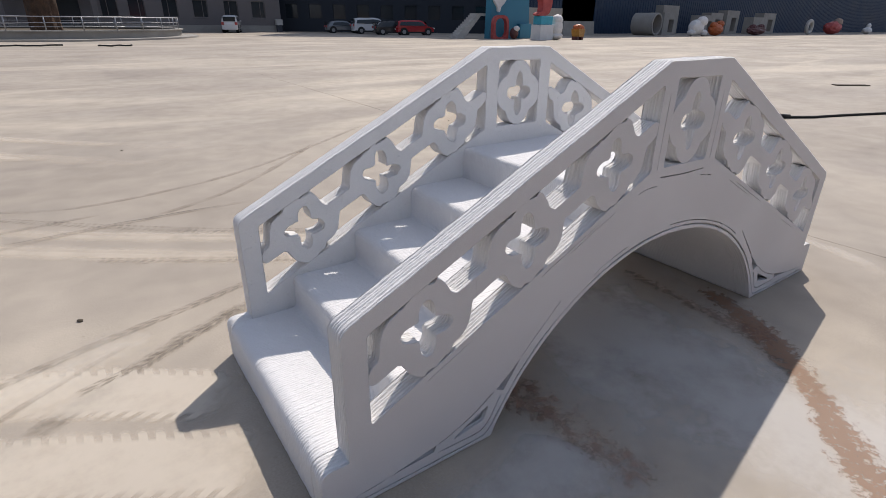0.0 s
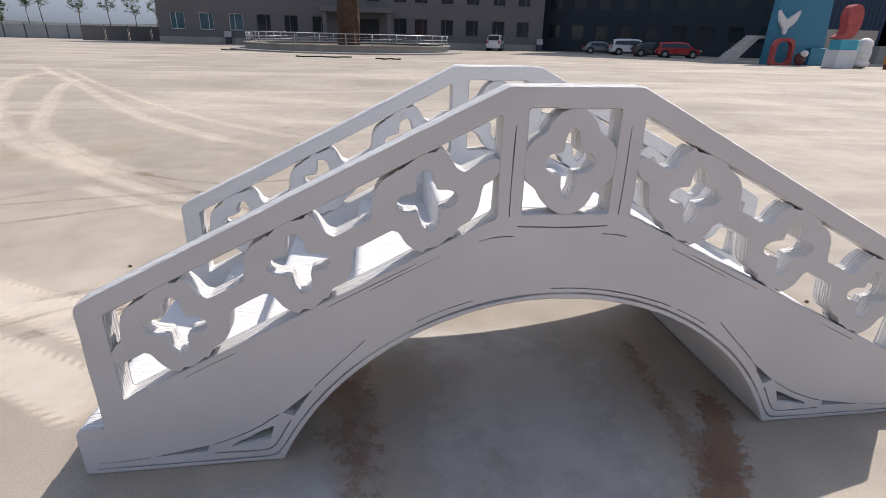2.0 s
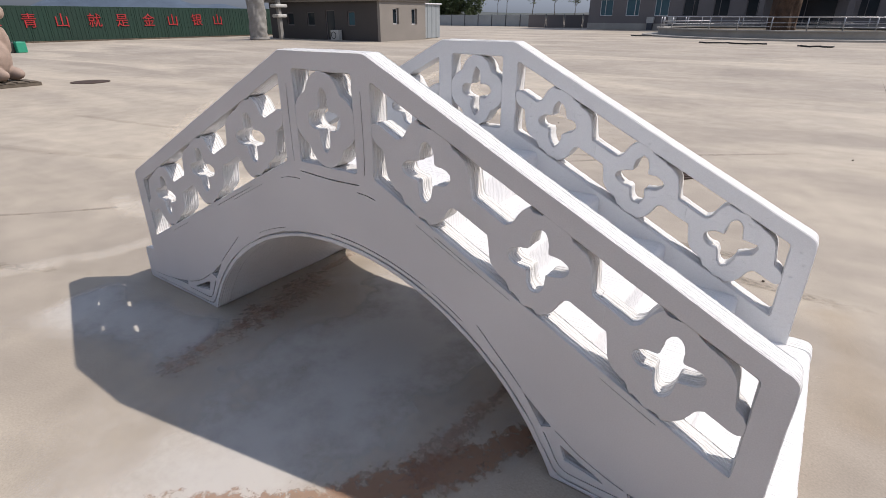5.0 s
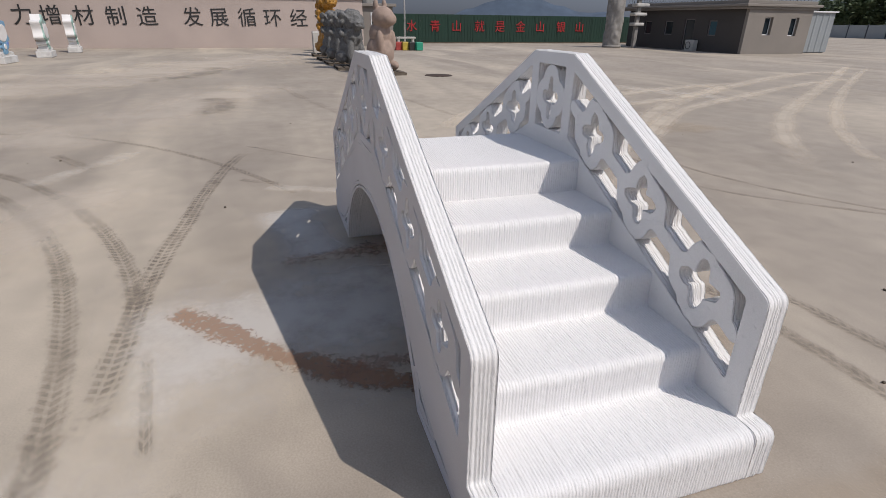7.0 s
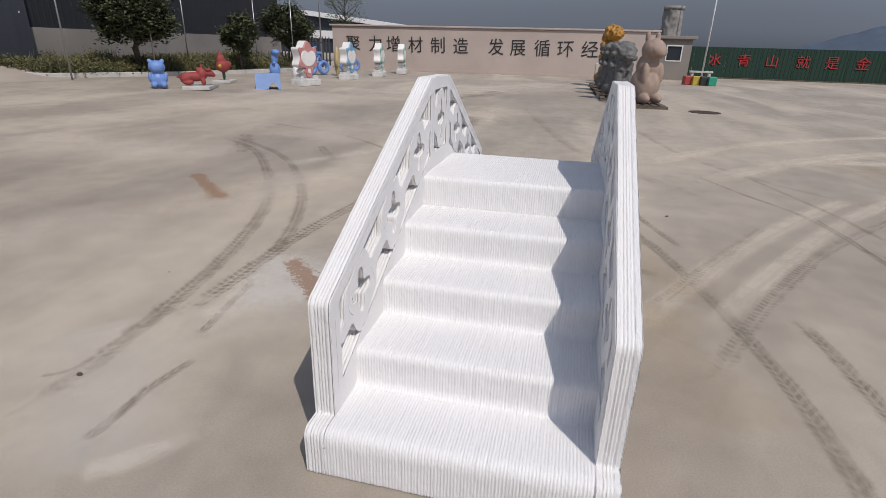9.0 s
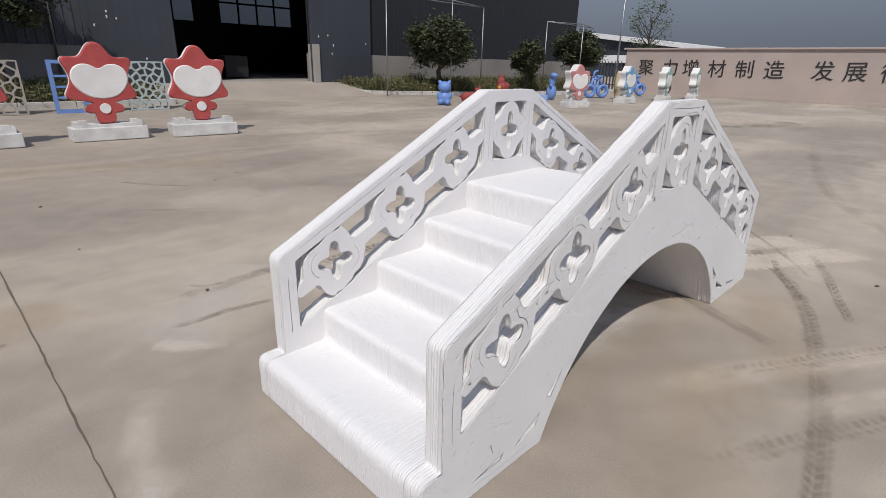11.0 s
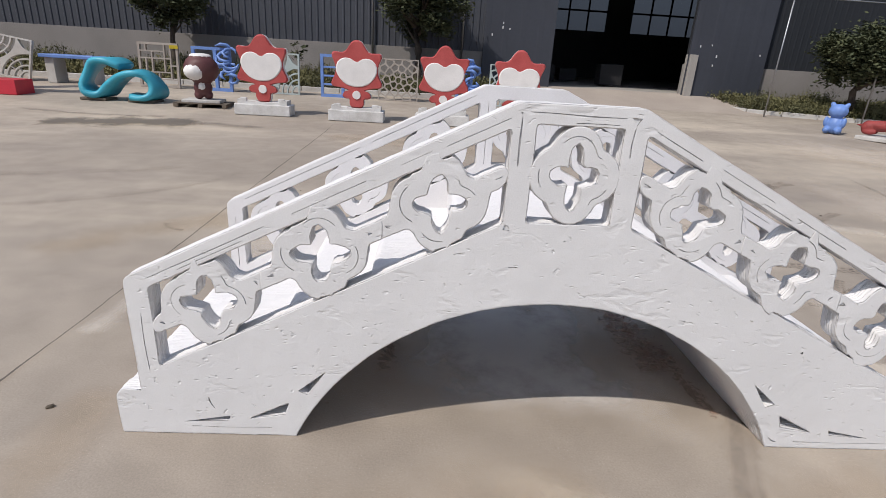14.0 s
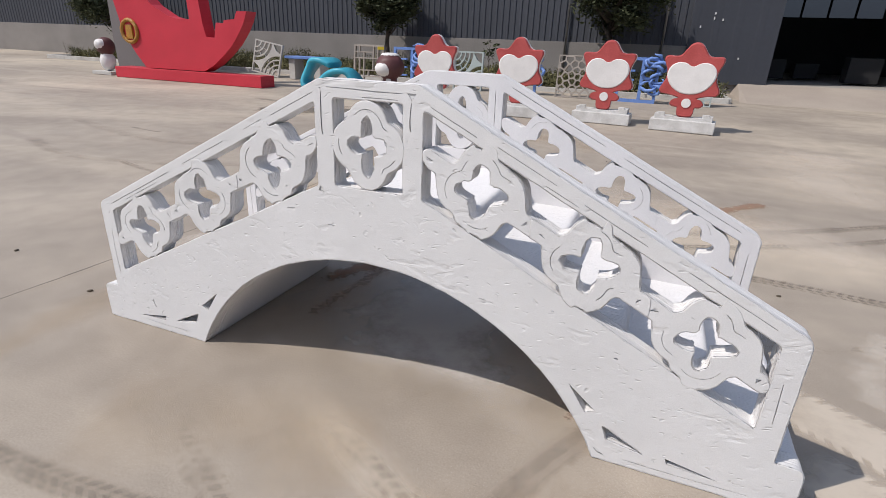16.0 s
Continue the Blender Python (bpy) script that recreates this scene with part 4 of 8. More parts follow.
def layered(loops, y0, y1, ridge=0.0026, step=0.03, seed=0, cap0=0.004, cap1=0.004, bm=None, side_mat=0, calm=0.0):
    """A solid printed in layers that stack in y: loops (an outline and its holes) drawn layer on layer, each bulging
    a little, none quite true to the one below."""
    loops = [resampled(wound(loop, i == 0), step) for i, loop in enumerate(loops)]
    n = max(2, round((y1 - y0) / LAYER))
    rows = [(y0, -cap0), (y0 + 0.3 * cap0, -0.3 * cap0), (y0 + cap0, 0.0)]
    rng = random.Random(seed)
    for k in range(n):
        dy = (y1 - y0) / n
        near = min(k * dy, y1 - y0 - k * dy) < calm
        off = rng.uniform(-0.0016, 0.0010) * (1.0 if ridge > 0.004 else 0.45)
        if near:
            off = -0.0004
        if k and not near:
            rows.append((y0 + k * dy, -ridge + rng.uniform(-0.0007, 0.0005)))
        rows += [(y0 + (k + 0.24) * dy, off), (y0 + (k + 0.76) * dy, off)]
    rows += [(y1 - cap1, 0.0), (y1 - 0.3 * cap1, -0.3 * cap1), (y1, -cap1)]
    normals = []
    for loop in loops:
        c = len(loop)
        ns = []
        for i in range(c):
            t = Vector(loop[(i + 1) % c]) - Vector(loop[i - 1])
            t = t.normalized() if t.length > 1e-9 else Vector((1, 0))
            ns.append((t.y, -t.x))
        normals.append(ns)
    # narrow seams keep their width
    keep = [0.15 if k and abs(sum(lp[i - 1][0] * lp[i][1] - lp[i][0] * lp[i - 1][1] for i in range(len(lp)))) < 0.006 else 1.0 for k, lp in enumerate(loops)]
    bm = bm or bmesh.new()
    rings = []
    for y, off in rows:
        ring_set = []
        for loop, ns, kept in zip(loops, normals, keep):
            ring = []
            for (x, z), (nx, nz) in zip(loop, ns):
                w = off + 0.0016 * noise.noise((x * 9, y * 55 + seed, z * 9)) + 0.002 * noise.noise((x * 3, y * 4, z * 3 + seed)) + 0.0012 * noise.noise((x * 34, y * 80 + seed, z * 34))
                ring.append(bm.verts.new((x + nx * w * kept, y, z + nz * w * kept)))
            ring_set.append(ring)
        rings.append(ring_set)
    for low, high in zip(rings, rings[1:]):
        for a, b in zip(low, high):
            for i in range(len(a)):
                f = bm.faces.new((a[i - 1], a[i], b[i], b[i - 1]))
                f.smooth, f.material_index = True, side_mat
    for ring_set, up in ((rings[0], False), (rings[-1], True)):
        fill_flat(bm, ring_set, up)
    return bm


def arch_points(lift_by=0.0, n=36):
    """The arch from the foot at -x to the foot at +x."""
    r = ARC_R + lift_by
    a = math.asin(min(1.0, FOOT_X / r)) if not lift_by else math.acos(-ARC_Z / r)
    return [(r * math.sin(-a + 2 * a * i / n), ARC_Z + r * math.cos(-a + 2 * a * i / n)) for i in range(n + 1)]


def thin_slot(points, width):
    """A narrow closed slot that follows points and tapers to its ends."""
    pts = [Vector(p) for p in points]
    one, two = [], []
    for i, p in enumerate(pts):
        d = (pts[min(i + 1, len(pts) - 1)] - pts[max(i - 1, 0)]).normalized()
        w = width * (0.25 + 0.75 * math.sin(math.pi * i / (len(pts) - 1))) / 2
        one.append((p.x - d.y * w, p.y + d.x * w))
        two.append((p.x + d.y * w, p.y - d.x * w))
    return one + two[::-1]


def seam(points, width, seed=0.0, wander=0.0012):
    """A hairline slot of even width along points, a little unsteady, tapering at its ends."""
    pts = [Vector(p) for p in points]
    for _ in range(2):
        fine = [pts[0]]
        for a, b in zip(pts, pts[1:]):
            fine += [a.lerp(b, 0.25), a.lerp(b, 0.75)]
        pts = fine + [pts[-1]]
    one, two = [], []
    for i, p in enumerate(pts):
        d = (pts[min(i + 1, len(pts) - 1)] - pts[max(i - 1, 0)]).normalized()
        w = width * min(1.0, 0.2 + 0.4 * min(i, len(pts) - 1 - i)) * (1 + 0.6 * noise.noise((p.x * 14 + seed, p.y * 14, seed))) / 2
        q = p + Vector((-d.y, d.x)) * wander * noise.noise((p.x * 8, p.y * 8, seed + 3))
        one.append((q.x - d.y * w, q.y + d.x * w))
        two.append((q.x + d.y * w, q.y - d.x * w))
    return one + two[::-1]


def arch_run(lift_by, x0, x1, n=18):
    r = ARC_R + lift_by
    a0, a1 = math.asin(x0 / r), math.asin(x1 / r)
    return [(r * math.sin(a0 + (a1 - a0) * i / n), ARC_Z + r * math.cos(a0 + (a1 - a0) * i / n)) for i in range(n + 1)]


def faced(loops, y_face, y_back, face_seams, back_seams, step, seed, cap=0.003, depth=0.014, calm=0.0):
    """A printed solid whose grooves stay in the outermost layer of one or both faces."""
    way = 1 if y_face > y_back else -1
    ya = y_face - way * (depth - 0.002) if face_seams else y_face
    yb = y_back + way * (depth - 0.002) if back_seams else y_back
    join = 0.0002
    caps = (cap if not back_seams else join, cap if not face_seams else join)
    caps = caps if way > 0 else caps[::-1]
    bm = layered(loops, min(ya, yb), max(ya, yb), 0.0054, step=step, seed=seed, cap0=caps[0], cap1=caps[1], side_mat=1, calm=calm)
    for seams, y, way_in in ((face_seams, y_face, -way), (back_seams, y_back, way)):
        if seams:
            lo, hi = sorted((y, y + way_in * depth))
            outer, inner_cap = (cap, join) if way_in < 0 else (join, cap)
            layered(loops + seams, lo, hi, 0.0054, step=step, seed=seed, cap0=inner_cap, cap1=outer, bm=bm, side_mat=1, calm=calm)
    return bm


def mirrored(points):
    return [(-x, z) for x, z in points]


def quatrefoil(cx, cz, off, r, squash=(1.0, 1.0), lean=0.0, n=10):
    """Four lobes round a centre: the outer line of four circles."""
    t = (2 * off + math.sqrt(max(0.0, 8 * r * r - 4 * off * off))) / 4
    half = math.atan2(t, t - off)
    out = []
    for k in range(4):
        base = math.pi / 2 * k
        for i in range(n + 1):
            a = -half + 2 * half * i / n
            x, z = off + r * math.cos(a), r * math.sin(a)
            out.append((x * math.cos(base) - z * math.sin(base), x * math.sin(base) + z * math.cos(base)))
    c, s = math.cos(lean), math.sin(lean)
    return [(cx + (x * c - z * s) * squash[0], cz + (x * s + z * c) * squash[1]) for x, z in out]


def cross_hole(cx, cz, mid, swing, squash=(1.0, 1.0), lean=0.0, n=44, wobble=0.004):
    """A four-armed opening with round arms and soft waists."""
    out = []
    for i in range(n):
        a = 2 * math.pi * i / n
        r = mid + swing * math.cos(4 * a) + wobble * (noise.noise((cx * 7 + math.cos(a) * 2, math.sin(a) * 2, cz * 5)) + 0.5 * noise.noise((cx * 9 + math.cos(a) * 6, math.sin(a) * 6, cz * 3)))
        out.append((cx + r * math.cos(a + lean) * squash[0], cz + r * math.sin(a + lean) * squash[1]))
    return out


def softened(points, rounds=1):
    for _ in range(rounds):
        n = len(points)
        points = [(0.25 * points[i - 1][0] + 0.5 * points[i][0] + 0.25 * points[(i + 1) % n][0], 0.25 * points[i - 1][1] + 0.5 * points[i][1] + 0.25 * points[(i + 1) % n][1]) for i in range(n)]
    return points


def ring_seams(cx, cz, rng, squash, width, gaps):
    """Short grooves along the middle of a ring, where two passes of mortar meet."""
    off = rng.uniform(-0.003, 0.003)
    mid = softened(quatrefoil(cx, cz, 0.066 + off, 0.073 - off, squash), 1)
    n, out, k = len(mid), [], rng.randrange(5)
    while k < n - 5:
        length = min(rng.randrange(4, 12), n - 2 - k)
        if length > 2:
            out.append(seam([mid[(k + i) % n] for i in range(length)], width * rng.uniform(0.6, 1.3), k + cx, 0.004))
        k += length + rng.randrange(*gaps)
    return out


bridge = thing("footbridge", (0, 0, 0), 0, "white whitewashed 3D-printed mortar arch footbridge with pierced parapets", "bridge")

# body under the stairs, with the arch through it
body_line = [(BASE_X, 0.0), (BASE_X, BASE_Z), (1.40, BASE_Z), (0.385, 0.70), (-0.385, 0.70), (-1.40, BASE_Z), (-BASE_X, BASE_Z), (-BASE_X, 0.0)]
body_round = [0.012, 0.055, 0.02, 0, 0, 0.02, 0.055, 0.012]
body_loop = rounded(body_line, body_round) + arch_points()
inner = HALF_W - RAIL_T + 0.010
part("arch_body", layered([body_loop], -inner, inner, 0.0026, step=0.014, seed=1), WHITE_STEP, bridge, "ribbed white body with an arched opening")

# four risers up to the deck from either end
RISE, RUN, FIRST_X = (DECK_Z - BASE_Z) / 4, 0.335, 1.385
for side in (1, -1):
    for k in range(3):
        x0, z0 = FIRST_X - RUN * k, BASE_Z + RISE * k
        x1, z1 = x0 - RUN, z0 + RISE
        loop = rounded([(x0 + 0.026, z0 - 0.03), (x0 - 0.004, z1), (x1 - 0.05, z1 + 0.004), (x1 - 0.05, z1 - 0.06)], [0, 0.03, 0, 0], 5)
        loop[1:1] = [(x0 + 0.026, z0 + 0.0005), (x0 + 0.012, z0 + 0.004), (x0 + 0.004, z0 + 0.012), (x0, z0 + 0.03)]
        loop = loop if side == 1 else mirrored(loop)
        part("step", layered([loop], -inner, inner, 0.0032, step=0.012, seed=10 + k + 5 * side), WHITE_STEP, bridge, "ribbed white step")
dx = FIRST_X - 3 * RUN
deck_loop = rounded([(dx, DECK_Z - RISE - 0.03), (dx - 0.004, DECK_Z), (-dx + 0.004, DECK_Z), (-dx, DECK_Z - RISE - 0.03)], [0, 0.03, 0.03, 0], 5)
part("deck", layered([deck_loop], -inner, inner, 0.0032, step=0.012, seed=30), WHITE_STEP, bridge, "ribbed white deck at the crown")

# parapets: a wall with three pierced fields, rings of four lobes and bars between them
outline = [(BASE_X, 0.0), (BASE_X, BASE_Z), (END_X, BASE_Z), (END_X, rail_top(END_X)), (PEAK_X, PEAK_Z)]
outline_round = [0.012, 0.045, 0.0, 0.03, 0.012]
plate = rounded(outline + mirrored(outline)[::-1], outline_round + outline_round[::-1]) + arch_points()
FIELD_IN, FIELD_OUT, FIELD_TOP, FIELD_LOW = 0.236, 1.512, 0.078, 0.412
field = [(FIELD_IN, rail_top(FIELD_IN) - FIELD_LOW), (FIELD_OUT, rail_top(FIELD_OUT) - FIELD_LOW),
         (FIELD_OUT, rail_top(FIELD_OUT) - FIELD_TOP), (FIELD_IN, rail_top(FIELD_IN) - FIELD_TOP)]
field = rounded(field, 0.012, 2)
centre = rounded([(-0.150, 0.968), (0.150, 0.968), (0.150, 1.312), (-0.150, 1.312)], 0.01, 2)
# where the bead of the arch turns into the bead of the foot, small gaps stay open
pocket = rounded([(1.026, 0.162), (1.046, 0.106), (1.182, 0.084)], 0.004, 2)
pocket_b = rounded([(0.876, 0.314), (0.950, 0.204), (0.987, 0.222)], 0.003, 2)
pocket_c = rounded([(1.262, 0.094), (1.272, 0.069), (1.45, 0.060)], 0.002, 2)
common = [field, mirrored(field), centre, pocket, mirrored(pocket), pocket_b, mirrored(pocket_b), pocket_c, mirrored(pocket_c)]


def along_rail(x0, x1, drop, width, seed=0.0):
    return seam([(x0 + (x1 - x0) * i / 5, rail_top(x0 + (x1 - x0) * i / 5) - drop) for i in range(6)], width, seed + x0)


# the smooth side: the outer bead runs round base, foot and arch as one; a second follows it round the foot
foot_run = [(1.66, 0.020), (1.35, 0.019), (1.12, 0.020), (1.06, 0.021), (1.032, 0.026), (1.012, 0.044)]
round_run = foot_run + arch_run(0.022, 0.985, -0.985, 30) + mirrored(foot_run)[::-1]
second_run = [(1.255, 0.057), (1.15, 0.054), (1.068, 0.053), (1.036, 0.064), (1.012, 0.096), (0.985, 0.146), (0.962, 0.186)]
lobe_run = [(1.002, 0.214), (1.03, 0.197), (1.081, 0.161), (1.15, 0.130), (1.212, 0.106), (1.250, 0.096)]
rise_run = [(0.866, 0.328), (0.82, 0.375), (0.763, 0.431), (0.68, 0.513)]
tail_run = [(1.47, 0.057), (1.56, 0.049), (1.65, 0.046)]
seams = [seam(round_run, 0.0032, 1), seam(arch_run(0.042, -0.02, 0.46), 0.0034, 4), seam(arch_run(0.043, 0.49, 0.62, 4), 0.002, 5), seam(arch_run(0.046, -0.50, -0.30, 6), 0.002, 6),
         seam([(-0.163, 0.927), (-0.06, 0.922), (0.04, 0.918), (0.16, 0.922)], 0.0042, 7), seam([(0.143, 0.893), (0.19, 0.891), (0.235, 0.880)], 0.003, 8),
         seam([(-0.290, 0.876), (-0.24, 0.890), (-0.17, 0.892)], 0.0018, 9)]
for k, side in enumerate((1, -1)):
    for run, w in ((second_run, 0.0042), (lobe_run, 0.0032), (rise_run, 0.0034), (tail_run, 0.0022)):
        seams.append(seam([(side * x, z) for x, z in run], w, 20 + k))
    seams += [seam([(side * 0.191, 0.962), (side * 0.193, 1.08), (side * 0.190, 1.26)], 0.0026, 30 + k), along_rail(side * 0.50, side * 0.80, 0.437, 0.0014, 1), along_rail(side * 1.12, side * 1.30, 0.440, 0.0012, 2),
              along_rail(side * 0.42, side * 0.66, 0.452, 0.001, 3)]
# faint joins inside the smooth side's parapet
inner_joins = [along_rail(0.26, 0.80, 0.030, 0.0022, 1), along_rail(0.86, 1.50, 0.031, 0.0022, 2), along_rail(-0.8, -0.28, 0.030, 0.0022, 3), along_rail(-1.5, -0.9, 0.031, 0.002, 4),
               seam([(1.556, 0.30), (1.557, 0.45), (1.556, 0.60)], 0.0022, 5), seam([(-1.556, 0.30), (-1.557, 0.45), (-1.556, 0.60)], 0.0022, 6),
               seam([(0.192, 0.97), (0.193, 1.1), (0.191, 1.30)], 0.0022, 7), seam([(-0.192, 0.97), (-0.193, 1.1), (-0.191, 1.30)], 0.0022, 8)]

# the trowelled side: joins between neighbouring passes of mortar, half smeared over, and a few chips
chip = [[(0.208, 0.934), (0.232, 0.937), (0.226, 0.957), (0.214, 0.950)], [(-0.168, 1.350), (-0.203, 1.349), (-0.187, 1.325)], [(-1.02, 0.470), (-1.034, 0.468), (-1.030, 0.478)], [(0.20, 1.348), (0.213, 1.349), (0.206, 1.343)]]
passes = chip + [seam([(0.203, 1.168), (0.205, 1.25), (0.203, 1.335)], 0.0042, 1), seam([(-0.183, 1.215), (-0.180, 1.26), (-0.186, 1.316)], 0.0034, 2),
         seam([(0.178, 1.352), (0.06, 1.350), (-0.03, 1.346), (-0.15, 1.347)], 0.0026, 3), seam([(-0.13, 1.322), (-0.04, 1.324), (0.02, 1.323)], 0.0016, 4),
         along_rail(0.24, 0.45, 0.040, 0.0015, 1), along_rail(0.50, 0.60, 0.036, 0.0010, 2), along_rail(0.72, 0.98, 0.038, 0.0012, 3), along_rail(1.08, 1.52, 0.040, 0.0016, 4), along_rail(1.16, 1.40, 0.057, 0.0010, 5),
         along_rail(-0.44, -0.26, 0.050, 0.0015, 6), along_rail(-0.74, -0.52, 0.036, 0.0011, 7), along_rail(-1.06, -0.84, 0.040, 0.0014, 8), along_rail(-1.49, -1.2, 0.036, 0.0015, 9), along_rail(-0.82, -0.70, 0.060, 0.0017, 10),
         seam([(1.553, 0.30), (1.558, 0.42), (1.552, 0.55)], 0.002, 5), seam([(-1.556, 0.36), (-1.551, 0.52)], 0.0018, 6), seam([(1.34, 0.180), (1.335, 0.155), (1.322, 0.132)], 0.003, 7),
         seam([(1.10, 0.040), (1.25, 0.036), (1.42, 0.040)], 0.0018, 8), seam([(-1.55, 0.035), (-1.3, 0.031), (-1.12, 0.034)], 0.0018, 9), seam([(-1.005, 0.052), (-1.022, 0.036), (-1.045, 0.030)], 0.004, 10)]
crng = random.Random(77)
for _ in range(14):
    # short trowel nicks
    x = crng.uniform(-1.5, 1.5)
    low = math.sqrt(max(0.0, (ARC_R + 0.03) ** 2 - x * x)) + ARC_Z if abs(x) < 0.98 else 0.1
    high = rail_top(x) - 0.43
    if high - low < 0.04 or 0.84 < abs(x) < 1.32 and low < 0.34 and crng.random() < 0.8:
        continue
    z = crng.uniform(low + 0.012, high - 0.012)
    if (0.84 < abs(x) < 1.31 and z < 0.34) or z < 0.22 and abs(x) > 0.84 and z < 0.2:
        continue
    l, d = crng.uniform(0.004, 0.022), -math.copysign(crng.uniform(0.0, 0.4), x)
    passes.append(seam([(x - l, z - l * d), (x, z + 0.001), (x + l, z + l * d)], crng.choice((0.0012, 0.0016, 0.002, 0.003)), x, 0.004))
RINGS = ((0.465, 1.020), (0.885, 0.812), (1.299, 0.603))


BAR_MID, BAR_H = 0.238, 0.038


def armed_ring(x, z, x0, x1, lean, round_left, round_right, rng, gape):
    """A ring of four lobes with the arms that tie it to its neighbours, as one outline."""
    ring = softened(quatrefoil(x, z, 0.080, 0.098, (0.99, 1.03), lean))
    n, top, low = 96, [], []
    for i in range(n + 1):
        u = x0 + (x1 - x0) * i / n
        mid = rail_top(u) - BAR_MID
        h = BAR_H
        # arms that meet a post end round
        for on, d in ((round_left, u - x0), (round_right, x1 - u)):
            if on and d < h:
                h *= math.sqrt(max(0.06, 1 - (1 - d / h) ** 2))
        cuts = [a[1] + (b[1] - a[1]) * (u - a[0]) / (b[0] - a[0]) for a, b in zip(ring, ring[1:] + ring[:1]) if (a[0] - u) * (b[0] - u) < 0]
        top.append((u, max(cuts + [mid + h])))
        low.append((u, min(cuts + [mid - h])))
    # where the ring runs into rail and wall the mortar gapes: thin wedges stay open at the corners of the openings
    for line, drop, up in ((top, FIELD_TOP, 1), (low, FIELD_LOW, -1)):
        inside = [i for i, (u, v) in enumerate(line) if (v - rail_top(u) + drop) * up > 0]
        if len(inside) > 4:
            for order in (inside, inside[::-1]):
                m = min(len(inside) // 2, int(rng.uniform(0.035, 0.075) * n / (x1 - x0)))
                for k, i in enumerate(order[:m] if rng.random() < 0.85 else []):
                    line[i] = (line[i][0], rail_top(line[i][0]) - drop - up * gape * (1 - k / m))
    return softened(low + top[::-1], 1)


def parapet(y_out, y_in, mat, face, back, seed, label, worn):
    p = thing("parapet")
    p.parent = bridge
    p["label"] = label
    rng, gap_rng = random.Random(seed), random.Random(seed + 1)
    way = 1 if y_out > y_in else -1
    edge = 0.004 if worn else 0.0012
    depth, calm = (0.006, 0.012) if worn else (0.014, 0.0)
    # the rings end just inside the wall's faces, but stand proud on the trowelled one
    sunk = 0.0005 if worn else -0.0008
    y_ring = (y_out + way * sunk, y_in + way * 0.0009)
    y_over = (y_out + way * (sunk + (0.0012 if worn else 0.0004)), y_in + way * 0.0004)

    def joins(cx, cz, squash=(1.0, 1.0)):
        made = ring_seams(cx, cz, rng, squash, 0.0019 if worn else 0.0016, (4, 12) if worn else (5, 20))
        return (made, []) if worn else ([], made)

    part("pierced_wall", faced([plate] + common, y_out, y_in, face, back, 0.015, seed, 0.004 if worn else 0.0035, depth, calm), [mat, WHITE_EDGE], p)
    wob = 0.015 if worn else 0.004
    stops = [FIELD_IN - 0.006, (RINGS[0][0] + RINGS[1][0]) / 2, (RINGS[1][0] + RINGS[2][0]) / 2, FIELD_OUT + 0.006]
    for s in (1, -1):
        lean = -s * math.atan(SLOPE)
        for i, (x, z) in enumerate(RINGS):
            ring = armed_ring(x, z, stops[i] - (0.016 if i else 0), stops[i + 1] + (0.016 if i < 2 else 0), -math.atan(SLOPE) * 0.12, i == 0, i == 2, gap_rng, 0.007 if worn else 0.013)
            ring = ring if s == 1 else mirrored(ring)
            hole = cross_hole(s * x, z, 0.075 + rng.uniform(-0.002, 0.003), 0.027, (1.0, 1.04), lean * 0.12 + rng.uniform(-0.08, 0.08), wobble=wob)
            face_joins, back_joins = joins(s * x, z)
            for xa, xb in ((stops[i] + 0.02, x - 0.19), (x + 0.19, stops[i + 1] - 0.01)):
                if xb - xa > 0.025 and rng.random() < 0.8:
                    line = seam([(s * q, rail_top(q) - BAR_MID + 0.004) for q in (xa, (xa + xb) / 2, xb)], 0.0024, i)
                    (face_joins if worn else back_joins).append(line)
            if worn:
                # small open pits where an arm meets its ring
                for q in (x - 0.178, x + 0.178):
                    if stops[i] + 0.01 < q < stops[i + 1] - 0.01 and rng.random() < 0.85:
                        r0, a0 = rng.uniform(0.007, 0.013), rng.uniform(0, 2)
                        face_joins.append([(s * q + r0 * math.cos(a0 + k * 2.1) * 1.3, rail_top(q) - BAR_MID + rng.uniform(-0.006, 0.01) + r0 * math.sin(a0 + k * 2.1)) for k in range(3)])
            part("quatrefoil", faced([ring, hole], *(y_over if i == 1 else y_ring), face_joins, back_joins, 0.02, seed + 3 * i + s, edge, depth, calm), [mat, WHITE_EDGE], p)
    ring = softened(quatrefoil(0.0, 1.140, 0.076, 0.098, (0.93, 1.015)))
    hole = cross_hole(0.0, 1.140, 0.075, 0.027, (0.83, 1.155), wobble=wob)
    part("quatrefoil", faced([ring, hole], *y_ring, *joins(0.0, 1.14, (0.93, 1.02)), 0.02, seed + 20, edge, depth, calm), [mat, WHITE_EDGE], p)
    return p


parapet(-HALF_W, -HALF_W + RAIL_T, WHITE_SMOOTH, seams, inner_joins, 100, "smooth white pierced parapet with fine layer seams", False)
parapet(HALF_W, HALF_W - RAIL_T, WHITE_ROUGH, passes, [], 200, "trowelled white pierced parapet with dents and seams", True)


from mathutils.bvhtree import BVHTree

